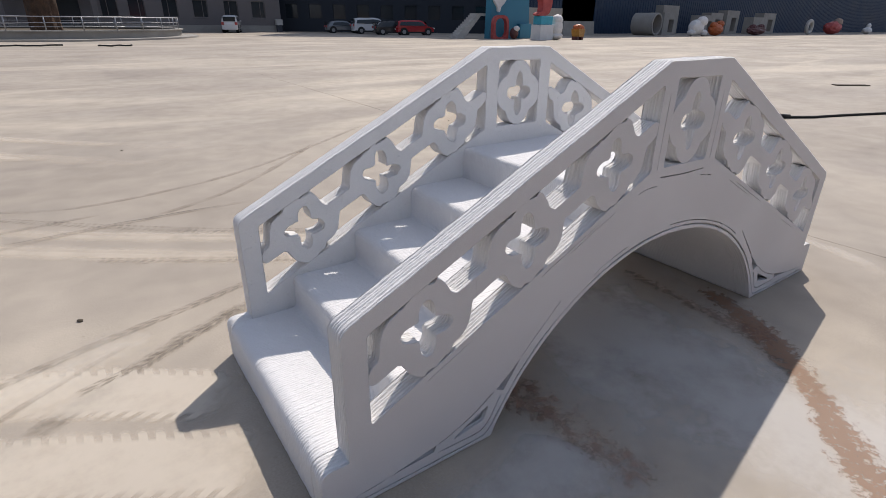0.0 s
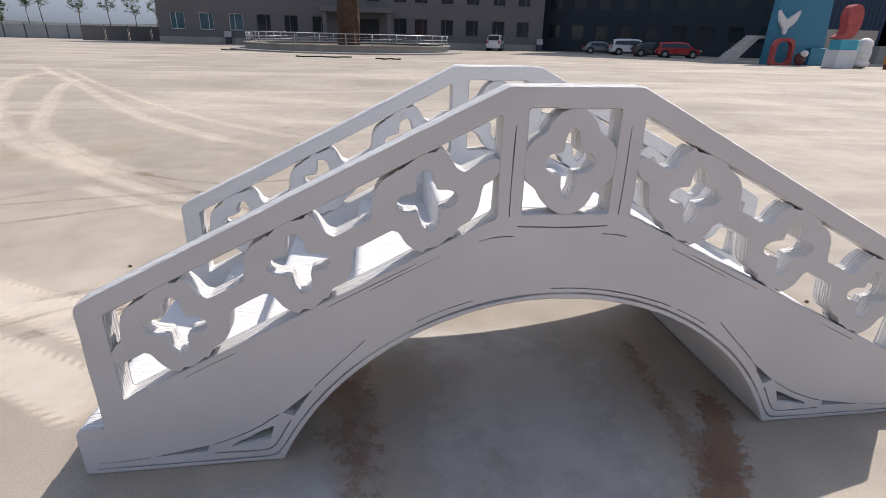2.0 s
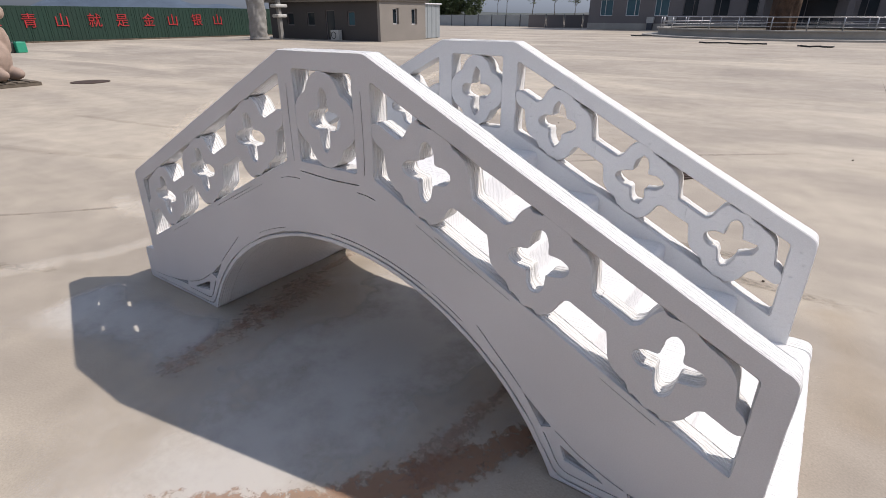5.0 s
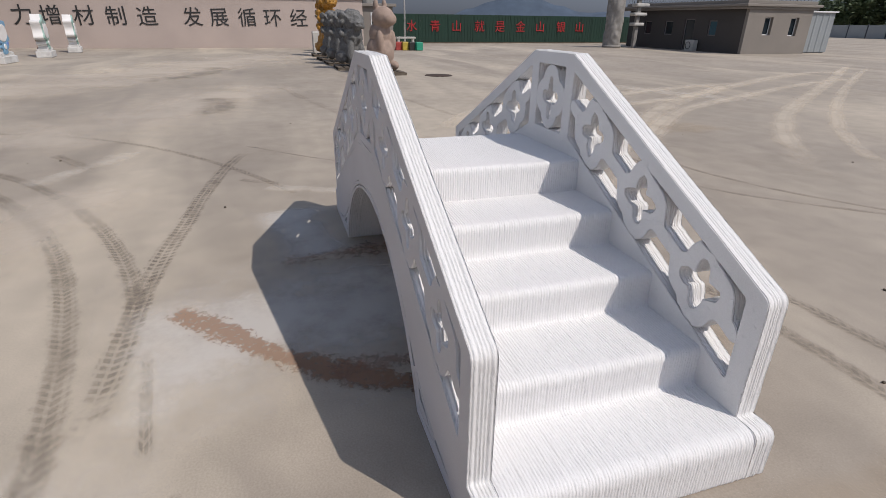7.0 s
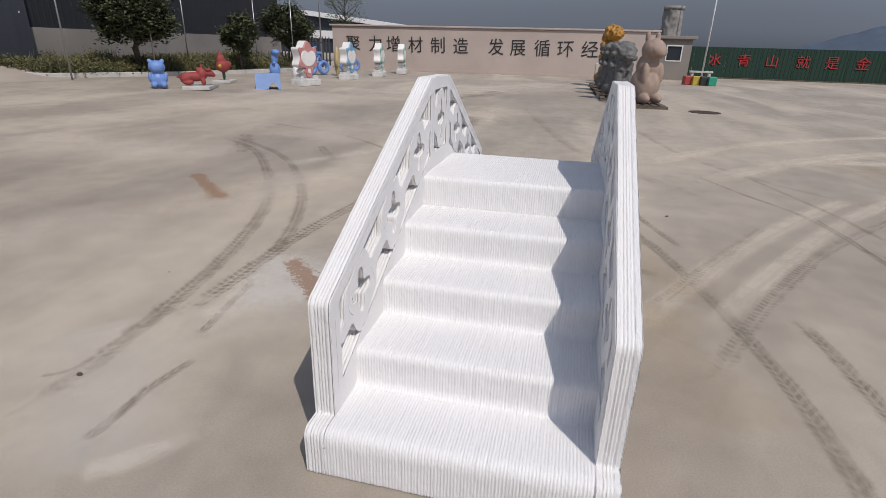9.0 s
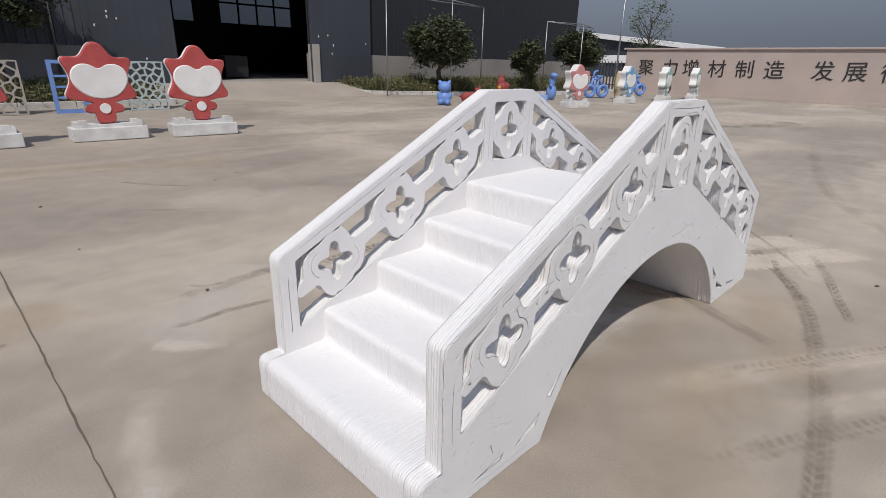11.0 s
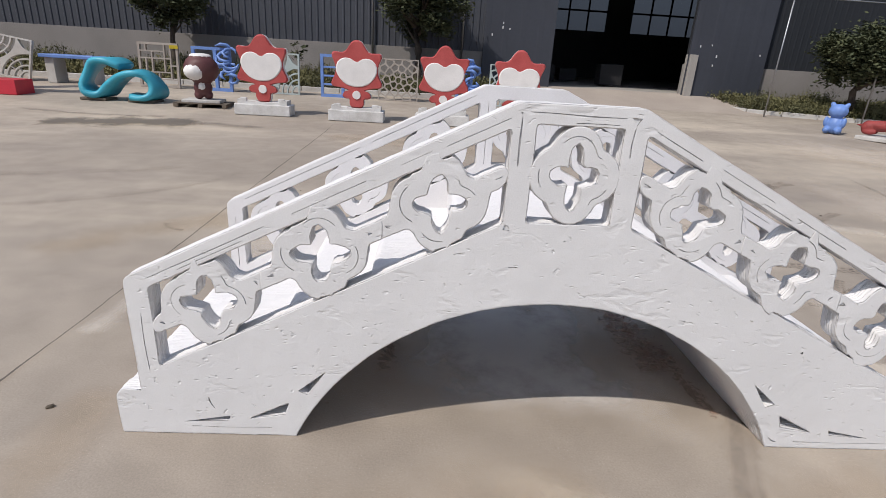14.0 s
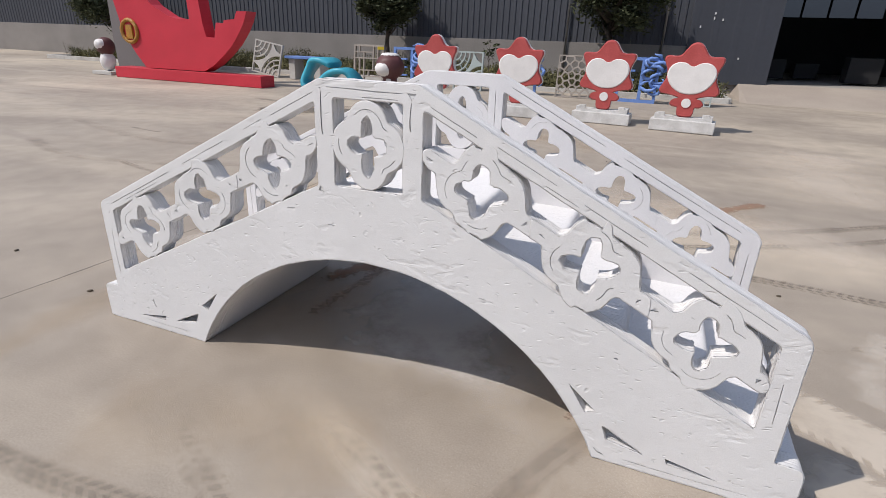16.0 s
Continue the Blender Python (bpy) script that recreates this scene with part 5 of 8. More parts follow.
# ---- warehouse side (behind the row of statues), drawn on a level plan and scaled to fit the view below ----
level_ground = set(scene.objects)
def ribbed_wall(name, x0, x1, z0, z1, y, mat, pitch=0.3, depth=0.035, parent=None):
    """Profiled sheet cladding: upright ribs standing proud of the sheet, toward +y."""
    xs = []
    n = max(1, round((x1 - x0) / pitch))
    for i in range(n):
        a = x0 + (x1 - x0) * i / n
        p = (x1 - x0) / n
        xs += [(a, 0), (a + p * 0.62, 0), (a + p * 0.72, depth), (a + p * 0.9, depth), (a + p, 0)]
    verts = [(x, y + d, z) for x, d in xs for z in (z0, z1)] + [(x0, y - 0.1, z0), (x0, y - 0.1, z1), (x1, y - 0.1, z0), (x1, y - 0.1, z1)]
    faces = [(2 * i, 2 * i + 1, 2 * i + 3, 2 * i + 2) for i in range(len(xs) - 1)]
    k = 2 * len(xs)
    faces += [(k, k + 2, k + 3, k + 1), (0, k, k + 1, 1), (k - 2, k - 1, k + 3, k + 2)]
    return raw_part(name, verts, faces, mat, parent)


WALL_Y, DOOR_L, DOOR_R, SILL, WALL_TOP = -24.0, -5.57, -12.25, 0.48, 11.0
warehouse = thing("warehouse", (0, 0, 0), 0, "large dark grey warehouse of ribbed sheet metal on a concrete plinth", "building")
ribbed_wall("cladding", DOOR_L, 52.0, 1.86, WALL_TOP, WALL_Y, DARK_METAL, parent=warehouse)
# right of the door the cladding has a near-black colour
ribbed_wall("cladding", -37.5, DOOR_R, 1.86, WALL_TOP, WALL_Y, NEAR_BLACK_METAL, 0.3, 0.008, warehouse)
ribbed_wall("cladding", DOOR_R, DOOR_L, 8.2, WALL_TOP, WALL_Y, DARK_METAL, parent=warehouse)
for x0, x1 in ((DOOR_L, 52.0), (-37.5, DOOR_R)):
    bm = bmesh.new()
    box(bm, x0, x1, WALL_Y - 0.3, WALL_Y + 0.06, -0.5, 1.86, 0.01)
    part("plinth", bm, PLINTH_GREY, warehouse, "weathered concrete plinth wall")
bm = bmesh.new()
box(bm, -37.6, 52.1, -70, WALL_Y + 0.25, WALL_TOP, WALL_TOP + 0.25, 0.02)
part("roof", bm, DARK_METAL, warehouse)
for x in (-37.4, 51.9):
    bm = bmesh.new()
    box(bm, x - 0.1, x + 0.1, -70, WALL_Y - 0.12, -0.5, WALL_TOP)
    part("end_wall", bm, DARK_METAL, warehouse)
bm = bmesh.new()
box(bm, -37.4, 51.9, -70, WALL_Y - 0.1, SILL - 0.3, SILL - 0.01)
part("inner_floor", bm, CONCRETE, warehouse)
# the rear wall has a band of high windows
bm = bmesh.new()
PIER = 2.2
for z0, z1 in ((0.2, 4.4), (9.6, WALL_TOP)):
    box(bm, -37.3, 51.8, -48.2, -48.0, z0, z1)
box(bm, -37.3, -36.4, -48.2, -48.0, 4.4, 9.6)
x = -36.4
while x < 51:
    box(bm, x, min(x + PIER, 51.8), -48.2, -48.0, 4.4, 9.6)
    x += 9.2
part("rear_wall", bm, DARK_METAL, warehouse)
for i in range(10):
    x0 = -36.4 + 9.2 * i + PIER
    if -28 < x0 < 2:
        w, h = (9.2 - PIER) / 4, 5.2 / 3
        for j in range(4):
            for k in range(3):
                a, b, c, d = x0 + w * j, x0 + w * (j + 1), 4.4 + h * k, 4.4 + h * (k + 1)
                bm = slab(bmesh.new(), [[(a, c), (b, c), (b, d), (a, d)], [(a + 0.075, c + 0.075), (b - 0.075, c + 0.075), (b - 0.075, d - 0.075), (a + 0.075, d - 0.075)]], -48.12, -48.04)
                part("window_frame", bm, BLACK, warehouse)
# the grey tint dims the sky seen through the panes
TINTED_PANE = glass_material("grey_tinted_window_glass", (0.24, 0.25, 0.265))
for i in range(10):
    x0 = -36.4 + 9.2 * i + PIER
    ob = part("window_pane", box(bmesh.new(), x0, min(x0 + 9.2 - PIER, 51.8), -48.16, -48.14, 4.4, 9.6), TINTED_PANE, warehouse)
    ob.visible_shadow = False
for x0, x1, y in ((DOOR_L - 0.05, -2.30, -23.78), (-16.0, DOOR_R + 0.05, -23.7)):
    d = ribbed_wall("sliding_door", min(x0, x1), max(x0, x1), SILL - 0.1, 8.2, y, LEAF_GREY, 0.9, 0.005, warehouse)
    d["label"] = "grey sheet-metal sliding door leaf pushed open"
    for i in range(5):
        px, pz = random.uniform(min(x0, x1) + 0.3, max(x0, x1) - 0.3), random.uniform(1.2, 3.4)
        part("paint_scuff", box(bmesh.new(), px, px + 0.05, y + 0.014, y + 0.03, pz, pz + random.uniform(0.05, 0.14)), PALEPAINT, d)
bm = bmesh.new()
box(bm, -12.6, DOOR_R + 0.02, -24.1, -23.55, 0, 2.3, 0.02)
part("door_jamb", bm, CONCRETE, warehouse, "concrete door jamb")
for x in (2.9, -1.3, -14.9):
    bm = bmesh.new()
    tube(bm, (x, -23.86, 0), (x, -23.86, 10.5), 0.05, n=8)
    part("downpipe", bm, STEEL, warehouse, "thin grey downpipe")
# stored goods in the hall, painted black in place of its shade
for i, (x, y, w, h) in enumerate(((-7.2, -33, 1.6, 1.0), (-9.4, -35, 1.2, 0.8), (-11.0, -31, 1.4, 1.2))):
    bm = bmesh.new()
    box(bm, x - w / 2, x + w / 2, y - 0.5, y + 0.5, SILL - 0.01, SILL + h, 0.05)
    tagged(part("crate", bm, BLACK), "stacked crate inside the hall, painted black for shade", "crate", "crates in the hall")
# ramp to the door
bm = bmesh.new()
top = [(-4.6, WALL_Y + 0.02, SILL), (-14.2, WALL_Y + 0.02, SILL), (-15.6, -19.2, 0.0), (-4.3, -19.0, 0.0)]
low = [(p[0] + (0.25 if i in (0, 3) else -1.0), p[1], -0.05) for i, p in enumerate(top)]
vs = [bm.verts.new(on_rise_in_view(*p)) for p in top + low]
for a in ((0, 1, 2, 3), (0, 3, 7, 4), (1, 5, 6, 2), (3, 2, 6, 7)):
    bm.faces.new([vs[i] for i in a])
bmesh.ops.recalc_face_normals(bm, faces=bm.faces)
tagged(part("ramp", bm, material("beige_ramp_concrete", (0.4, 0.345, 0.29), 0.85, vary=0.08, scale=0.8, grain=30, second=(0.34, 0.29, 0.245))), "worn concrete ramp up to the warehouse door", "ramp", kind="structure")


# planters with kerbs
def planter(name, outline, label):
    p = tagged(new(name), label, "planter", kind="structure")
    outline = [on_rise_in_view(x, y) for x, y in outline]
    bm = bmesh.new()
    f = bm.faces.new([bm.verts.new(q + Vector((0, 0, 0.09))) for q in outline])
    f.normal_update()
    if f.normal.z < 0:
        f.normal_flip()
    part("soil", bm, SOIL, p)
    n = len(outline)
    for i in range(n):
        a, b = outline[i], outline[(i + 1) % n]
        if a.y < -17.9 and b.y < -17.9:
            continue
        k = max(1, round((b - a).length / 1.2))
        for j in range(k):
            bm = bmesh.new()
            c, d = a.lerp(b, j / k), a.lerp(b, (j + 1) / k)
            box(bm, 0.008, (d - c).length - 0.008, -0.06, 0.06, -0.06, 0.15, 0.015)
            ob = part("kerb_stone", bm, PALE_CONCRETE, p)
            ob.matrix_local = Matrix.Translation(c) @ Matrix.Rotation(math.atan2((d - c).y, (d - c).x), 4, "Z") @ Matrix.Rotation(-math.asin((d - c).normalized().z), 4, "Y")
    return p


planter("planter", [(-13.3, -23.9), (-13.3, -19.9), (-17.6, -17.4), (-23.5, -15.6), (-29.8, -15.3), (-29.8, -23.0)], "kerbed planting bed full of weeds")
planter("planter", [(-3.6, -23.9), (-3.6, -18.2), (31.0, -18.2), (31.0, -23.9)], "kerbed planting bed along the warehouse wall")


def weed_patch(n, inside, seed, tall, label):
    rng = random.Random(seed)
    verts, faces = [], []
    while n > 0:
        x, y, floor = on_rise_in_view(*inside(rng))
        h = tall * rng.uniform(0.3, 1.0) * (0.55 + 0.9 * abs(noise.noise((x * 0.5, y * 0.5, seed))))
        if rng.random() < 0.62:
            # a soft tuft of small leaves
            for _ in range(20):
                p = Vector((x + rng.gauss(0, 0.13), y + rng.gauss(0, 0.13), floor + 0.1 + h * 0.8 * rng.random() ** 0.8))
                u = Vector((rng.gauss(0, 1), rng.gauss(0, 1), rng.gauss(0, 0.7))).normalized()
                v = u.cross(Vector((rng.gauss(0, 1), rng.gauss(0, 1), rng.gauss(0, 1)))).normalized()
                r, k = rng.uniform(0.03, 0.065), len(verts)
                verts += [p - u * r, p + v * r * 0.5, p + u * r, p - v * r * 0.5]
                faces.append((k, k + 1, k + 2, k + 3))
        for _ in range(2):
            a, lean, w = rng.uniform(0, 6.28), rng.uniform(0.05, 0.6) * h, rng.uniform(0.004, 0.011)
            bx, by = x + rng.uniform(-0.1, 0.1), y + rng.uniform(-0.1, 0.1)
            k = len(verts)
            dx, dy = math.cos(a), math.sin(a)
            verts += [(bx - dy * w, by + dx * w, floor + 0.08), (bx + dy * w, by - dx * w, floor + 0.08),
                      (bx + dx * lean * 0.5 - dy * w, by + dy * lean * 0.5 + dx * w, floor + 0.1 + h * 0.6), (bx + dx * lean * 0.5 + dy * w, by + dy * lean * 0.5 - dx * w, floor + 0.1 + h * 0.6),
                      (bx + dx * lean, by + dy * lean, floor + 0.1 + h)]
            faces += [(k, k + 1, k + 3, k + 2), (k + 2, k + 3, k + 4)]
        n -= 1
    ob = raw_part("weeds", verts, faces, WEEDS)
    return tagged(ob, label, "weeds", kind="stuff")


weed_patch(3200, lambda r: (lambda x: (x, r.uniform(-23.7, max(-19.8, -19.9 + (-13.3 - x) * 0.55) if x > -17.6 else -17.5)))(r.uniform(-29.6, -13.5)), 3, 0.95, "dense yellow-green weeds in the planting bed")
weed_patch(3600, lambda r: (r.uniform(-3.4, 30), r.uniform(-23.7, -18.4)), 4, 0.85, "low yellow-green weeds in the planting bed")


def tree(name, x, y, height, crown_r, crown_h, leaves, mat, seed, label, leaf=0.13, trunk_r=0.1, low=0.35, bushy=1.0):
    """A tapered trunk with limbs, and a crown of many leaf tufts gathered at the limb ends, with gaps."""
    rng = random.Random(seed)
    t = thing(name, (x, y, 0), rng.uniform(0, 360), label, "tree", "trees")
    bm = bmesh.new()
    top = height - crown_h * 0.35
    bend = [Vector((rng.uniform(-0.04, 0.04) * height * k / 5, rng.uniform(-0.04, 0.04) * height * k / 5, top * k / 5)) for k in range(6)]
    sweep(bm, bend, [trunk_r * (1 - 0.15 * k) for k in range(6)], 8)
    middle = Vector((0, 0, height - crown_h * 0.5))
    tips = []
    for i in range(int(60 * bushy)):
        d = Vector((rng.gauss(0, 1), rng.gauss(0, 1), rng.gauss(0, 1))).normalized()
        d *= rng.uniform(0.35, 1.0) ** 0.5 * (1 + 0.25 * noise.noise(d * 1.7 + Vector((seed, 0, 0))))
        tips.append(middle + Vector((d.x * crown_r * 0.88, d.y * crown_r * 0.88, d.z * crown_h * 0.45)))
    for end in tips[::4]:
        f = max(low, min(0.95, (end.z - crown_h * 0.3) / top))
        k = min(4, int(f * 5))
        start = bend[k].lerp(bend[k + 1], f * 5 - k)
        mid = start.lerp(end, 0.55) - Vector((0, 0, 0.04 * crown_h))
        sweep(bm, [start, mid, end], [trunk_r * 0.4, trunk_r * 0.22, trunk_r * 0.06], 5)
    part("trunk", bm, BARK, t)
    verts, faces = [], []
    for i in range(leaves):
        c = rng.choice(tips)
        spread = crown_r * 0.13
        p = c + Vector((rng.gauss(0, spread), rng.gauss(0, spread), rng.gauss(0, spread * 0.8)))
        # leaves lie more or less flat, drooping outward
        u = Vector((rng.gauss(0, 1), rng.gauss(0, 1), rng.gauss(-0.15, 0.35))).normalized()
        v = u.cross(Vector((rng.gauss(0, 0.55), rng.gauss(0, 0.55), 1))).normalized()
        s = leaf * rng.uniform(0.6, 1.3)
        k = len(verts)
        verts += [p - u * s, p + v * s * 0.45, p + u * s, p - v * s * 0.45]
        faces.append((k, k + 1, k + 2, k + 3))
    raw_part("crown", verts, faces, mat, t)
    return t


tree("broadleaf_tree", 0.75, -21.2, 5.4, 1.75, 3.3, 16000, LEAVES, 1, "dark green bushy tree in front of the warehouse", trunk_r=0.24, leaf=0.1, low=0.4)
tree("broadleaf_tree", 10.8, -21.0, 4.6, 1.45, 2.6, 14000, LEAVES, 2, "dark green bushy tree in front of the warehouse", trunk_r=0.14, leaf=0.1, low=0.3)
tree("broadleaf_tree", -16.6, -18.5, 3.5, 1.8, 2.1, 18200, LEAVES, 3, "broad dark green bushy tree in the planting bed", trunk_r=0.18, leaf=0.095, low=0.3)
tree("broadleaf_tree", -21.8, -16.9, 2.8, 0.95, 2.0, 8000, LEAVES, 4, "rounded dark green shrub tree", leaf=0.095, low=0.2)
tree("broadleaf_tree", -28.2, -17.6, 3.6, 1.7, 2.2, 12500, LEAVES, 5, "dark green bushy tree at the warehouse corner", leaf=0.095, low=0.3)
tree("broadleaf_tree", 28.0, -20.5, 4.5, 2.2, 2.8, 11500, LEAVES, 6, "dark green bushy tree in front of the warehouse", leaf=0.1, low=0.3)
tree("sapling", 5.6, -20.5, 1.9, 0.4, 0.9, 50, LEAVES, 7, "thin bare sapling by the wall", trunk_r=0.03, low=0.5, bushy=0.4)
tree("bare_tree", -44.0, -20.2, 7.6, 2.1, 5.6, 1500, FARLEAVES, 8, "thin half-bare tree behind the long wall", leaf=0.11, trunk_r=0.11, low=0.15, bushy=2.2)

# steel pipe frames in the planting bed
for x0, x1, y0, y1, h in ((-13.1, -19.9, -18.4, -18.6, 4.35), (-24.2, -29.4, -17.4, -17.6, 3.9)):
    f = thing("pipe_gantry", (0, 0, 0), 0, "thin galvanised pipe frame standing in the planting bed", "gantry", "pipe gantries")
    xm = (x0 + x1) / 2
    for x, y in ((x0, y0), (xm, y0 + 0.8), (x1, y1)):
        bm = bmesh.new()
        tube(bm, (x, y, 0), (x, y, h), 0.03, n=8)
        part("post", bm, STEEL, f)
    for a, b in (((x0, y0), (xm, y0 + 0.8)), ((xm, y0 + 0.8), (x1, y1)), ((x0, y0), (x1, y1))):
        bm = bmesh.new()
        tube(bm, (*a, h), (*b, h), 0.025, n=8)
        part("rail", bm, STEEL, f)


# ---- pierced screens and blue frames leaning in a row ----
def screen_loops(kind, w, h, rng):
    out = [(-w / 2, 0), (w / 2, 0), (w / 2, h), (-w / 2, h)]
    holes, b = [], 0.06
    if kind == "grid":
        # bars set round a middle square, as in an old window lattice
        u, v, t = (w - 0.1) / 6, (h - 0.1) / 6, 0.022
        for c0, c1, r0, r1 in ((0, 4, 0, 1), (4, 5, 0, 2), (5, 6, 0, 4), (0, 1, 1, 3), (1, 3, 1, 2), (3, 4, 1, 2), (1, 2, 2, 4), (2, 4, 2, 4), (4, 5, 2, 4), (0, 1, 3, 6), (1, 2, 4, 6),
                               (2, 4, 4, 5), (4, 6, 4, 5), (2, 5, 5, 6), (5, 6, 5, 6)):
            x0, x1, z0, z1 = -w / 2 + 0.05 + c0 * u, -w / 2 + 0.05 + c1 * u, 0.05 + r0 * v, 0.05 + r1 * v
            holes.append([(x0 + t, z0 + t), (x1 - t, z0 + t), (x1 - t, z1 - t), (x0 + t, z1 - t)])
    elif kind == "cells":
        # straight bars round uneven cells: each cell is what lies nearer to its own middle than to any other
        b, seeds = 0.035, [Vector((0, h / 2))]
        for ring, count, phase in ((0.25, 6, 0.3), (0.47, 10, 0.0), (0.72, 14, 0.2), (0.97, 16, 0.0)):
            seeds += [Vector((ring * w * 0.62 * math.cos(phase + 6.2832 * i / count), h / 2 + ring * h * 0.62 * math.sin(phase + 6.2832 * i / count))) + Vector((rng.uniform(-0.02, 0.02), rng.uniform(-0.02, 0.02))) for i in range(count)]
        for c in seeds:
            ring = [Vector(q) for q in ((-w / 2 + b, b), (w / 2 - b, b), (w / 2 - b, h - b), (-w / 2 + b, h - b))]
            for other in seeds:
                if other is c or not ring:
                    continue
                n = (other - c).normalized()
                edge = n.dot((c + other) / 2) - 0.024
                cut = []
                for p, q in zip(ring, ring[1:] + ring[:1]):
                    dp, dq = n.dot(p) - edge, n.dot(q) - edge
                    if dp <= 0:
                        cut.append(p)
                    if (dp < 0) != (dq < 0):
                        cut.append(p.lerp(q, dp / (dp - dq)))
                ring = cut
            area = sum(p.x * q.y - q.x * p.y for p, q in zip(ring, ring[1:] + ring[:1])) / 2 if len(ring) > 2 else 0
            if area > 0.0025:
                holes.append(rounded([tuple(q) for q in ring], 0.012, 1))
    elif kind == "arcs":
        # rings about two opposite corners, cut by spokes, and a free band between them
        for cx, cz, a0 in ((w / 2 - 0.04, h - 0.04, 180.0), (-w / 2 + 0.04, 0.04, 0.0)):
            for r0, r1, cuts in ((0.03, 0.2, 1), (0.24, 0.36, 2), (0.40, 0.53, 3), (0.57, 0.68, 2)):
                for k in range(cuts):
                    g = 2.2 / r1
                    a1, a2 = radians(a0 + 90.0 * k / cuts + g * 0.3), radians(a0 + 90.0 * (k + 1) / cuts - g * 0.3)
                    arc = [a1 + (a2 - a1) * j / 6 for j in range(7)]
                    holes.append([(cx + r1 * w * 0.9 * math.cos(a), cz + r1 * h * 0.9 * math.sin(a)) for a in arc] + [(cx + r0 * w * 0.9 * math.cos(a), cz + r0 * h * 0.9 * math.sin(a)) for a in arc[::-1]])
        for sx in (1, -1):
            holes.append(rounded([(sx * (-w / 2 + 0.05), h / 2 + sx * (h / 2 - 0.05)), (sx * (-w * 0.17), h / 2 + sx * (h / 2 - 0.05)), (sx * -w * 0.3, h / 2 + sx * h * 0.28), (sx * (-w / 2 + 0.05), h / 2 + sx * h * 0.2)], 0.02, 1))
    return [out] + holes


def screen(x, y, w, h, kind, mat, lean, seed, label):
    rng = random.Random(seed)
    s = thing("pierced_screen", (x, y, 0), 0, label, "screen", "row of pierced screens")
    bm = bmesh.new()
    slab(bm, screen_loops(kind, w, h, rng), -0.05, 0.05)
    ob = part("panel", bm, mat, s)
    ob.rotation_euler.x = radians(lean)
    return s


WARM_SCREEN = material("warm_grey_printed_concrete", (0.37, 0.33, 0.29), 0.85, vary=0.1, scale=4, grain=60)
PALE_GREEN = material("pale_green_grey_paint", (0.4, 0.46, 0.45), 0.7, vary=0.06, scale=3)
tilted = screen(14.0, -15.9, 1.35, 1.28, "arcs", PALE_CONCRETE, 8, 1, "pale concrete screen pierced with curved openings, standing tilted")
tilted.matrix_world = pose(14.0, -15.9, 0.1, 0, -9, 0)
lattice = screen(9.3, -16.2, 1.3, 1.42, "grid", WARM_SCREEN, 5, 2, "grey concrete lattice screen with square openings")
screen(5.25, -16.3, 1.1, 1.33, "arcs", PALE_GREEN, 4, 3, "pale green-grey screen pierced with curved openings")
screen(1.35, -16.2, 1.35, 1.36, "cells", WARM_SCREEN, 6, 4, "grey concrete screen pierced with cell-like openings")
screen(-2.3, -16.3, 1.05, 1.38, "cells", PALE_GREEN, 4, 5, "pale green-grey screen with cell-like openings")
bm = bmesh.new()
box(bm, -0.68, -0.4, 0.06, 0.07, 1.25, 1.36, 0.003)
part("tag", bm, YELLOW, lattice, "small yellow tag tied to the screen").location.y = -0.1


def blue_frame(x, y, flip, seed):
    """An open frame of flat bars with a knot of curling ribbons along one upright."""
    rng = random.Random(seed)
    f = thing("ornamental_trellis", (x, y, 0), 0, "cornflower-blue open frame with a curling ribbon ornament", "trellis", "blue ornamental trellises")
    w, h = 1.25, 1.38
    bm = bmesh.new()
    slab(bm, [[(-w / 2, 0), (w / 2, 0), (w / 2, h), (-w / 2, h)], [(-w / 2 + 0.09, 0.1), (flip * 0.12 - 0.05, 0.1), (flip * 0.12 - 0.05, h - 0.09), (-w / 2 + 0.09, h - 0.09)],
              [(flip * 0.12 + 0.05, 0.1), (w / 2 - 0.09, 0.1), (w / 2 - 0.09, h - 0.09), (flip * 0.12 + 0.05, h - 0.09)]], -0.06, 0.06)
    part("open_frame", bm, BLUE, f)
    side = -flip
    for k in range(3):
        bm = bmesh.new()
        z = 0.38 + 0.28 * k
        box(bm, *sorted((side * 0.1, side * 0.55)), -0.05, 0.05, z, z + 0.06, 0.01)
        part("shelf_bar", bm, BLUE, f)
    for k in range(9):
        z, a = 0.42 + 0.115 * k, rng.uniform(0, 6)
        reach = 0.5 + 0.16 * math.sin(k * 1.9 + seed)
        pts = [(flip * reach + 0.27 * math.cos(a + q * 0.8) * (1 - q * 0.06), 0.1 + 0.06 * math.sin(q + k), z + 0.15 * math.sin(a + q * 0.8)) for q in range(7)]
        bm = bmesh.new()
        sweep(bm, pts, [0.02, 0.055, 0.06, 0.06, 0.055, 0.04, 0.015], 6)
        part("ribbon", bm, BLUE, f)
    return f


blue_frame(7.5, -16.1, -1, 1)
blue_frame(3.35, -16.3, -1, 2)
blue_frame(-0.55, -16.2, -1, 3)


def smooth_outline(points, rounds=2):
    for _ in range(rounds):
        points = [q for i in range(len(points)) for q in ((0.75 * points[i][0] + 0.25 * points[(i + 1) % len(points)][0], 0.75 * points[i][1] + 0.25 * points[(i + 1) % len(points)][1]),
                                                           (0.25 * points[i][0] + 0.75 * points[(i + 1) % len(points)][0], 0.25 * points[i][1] + 0.75 * points[(i + 1) % len(points)][1]))]
    return points


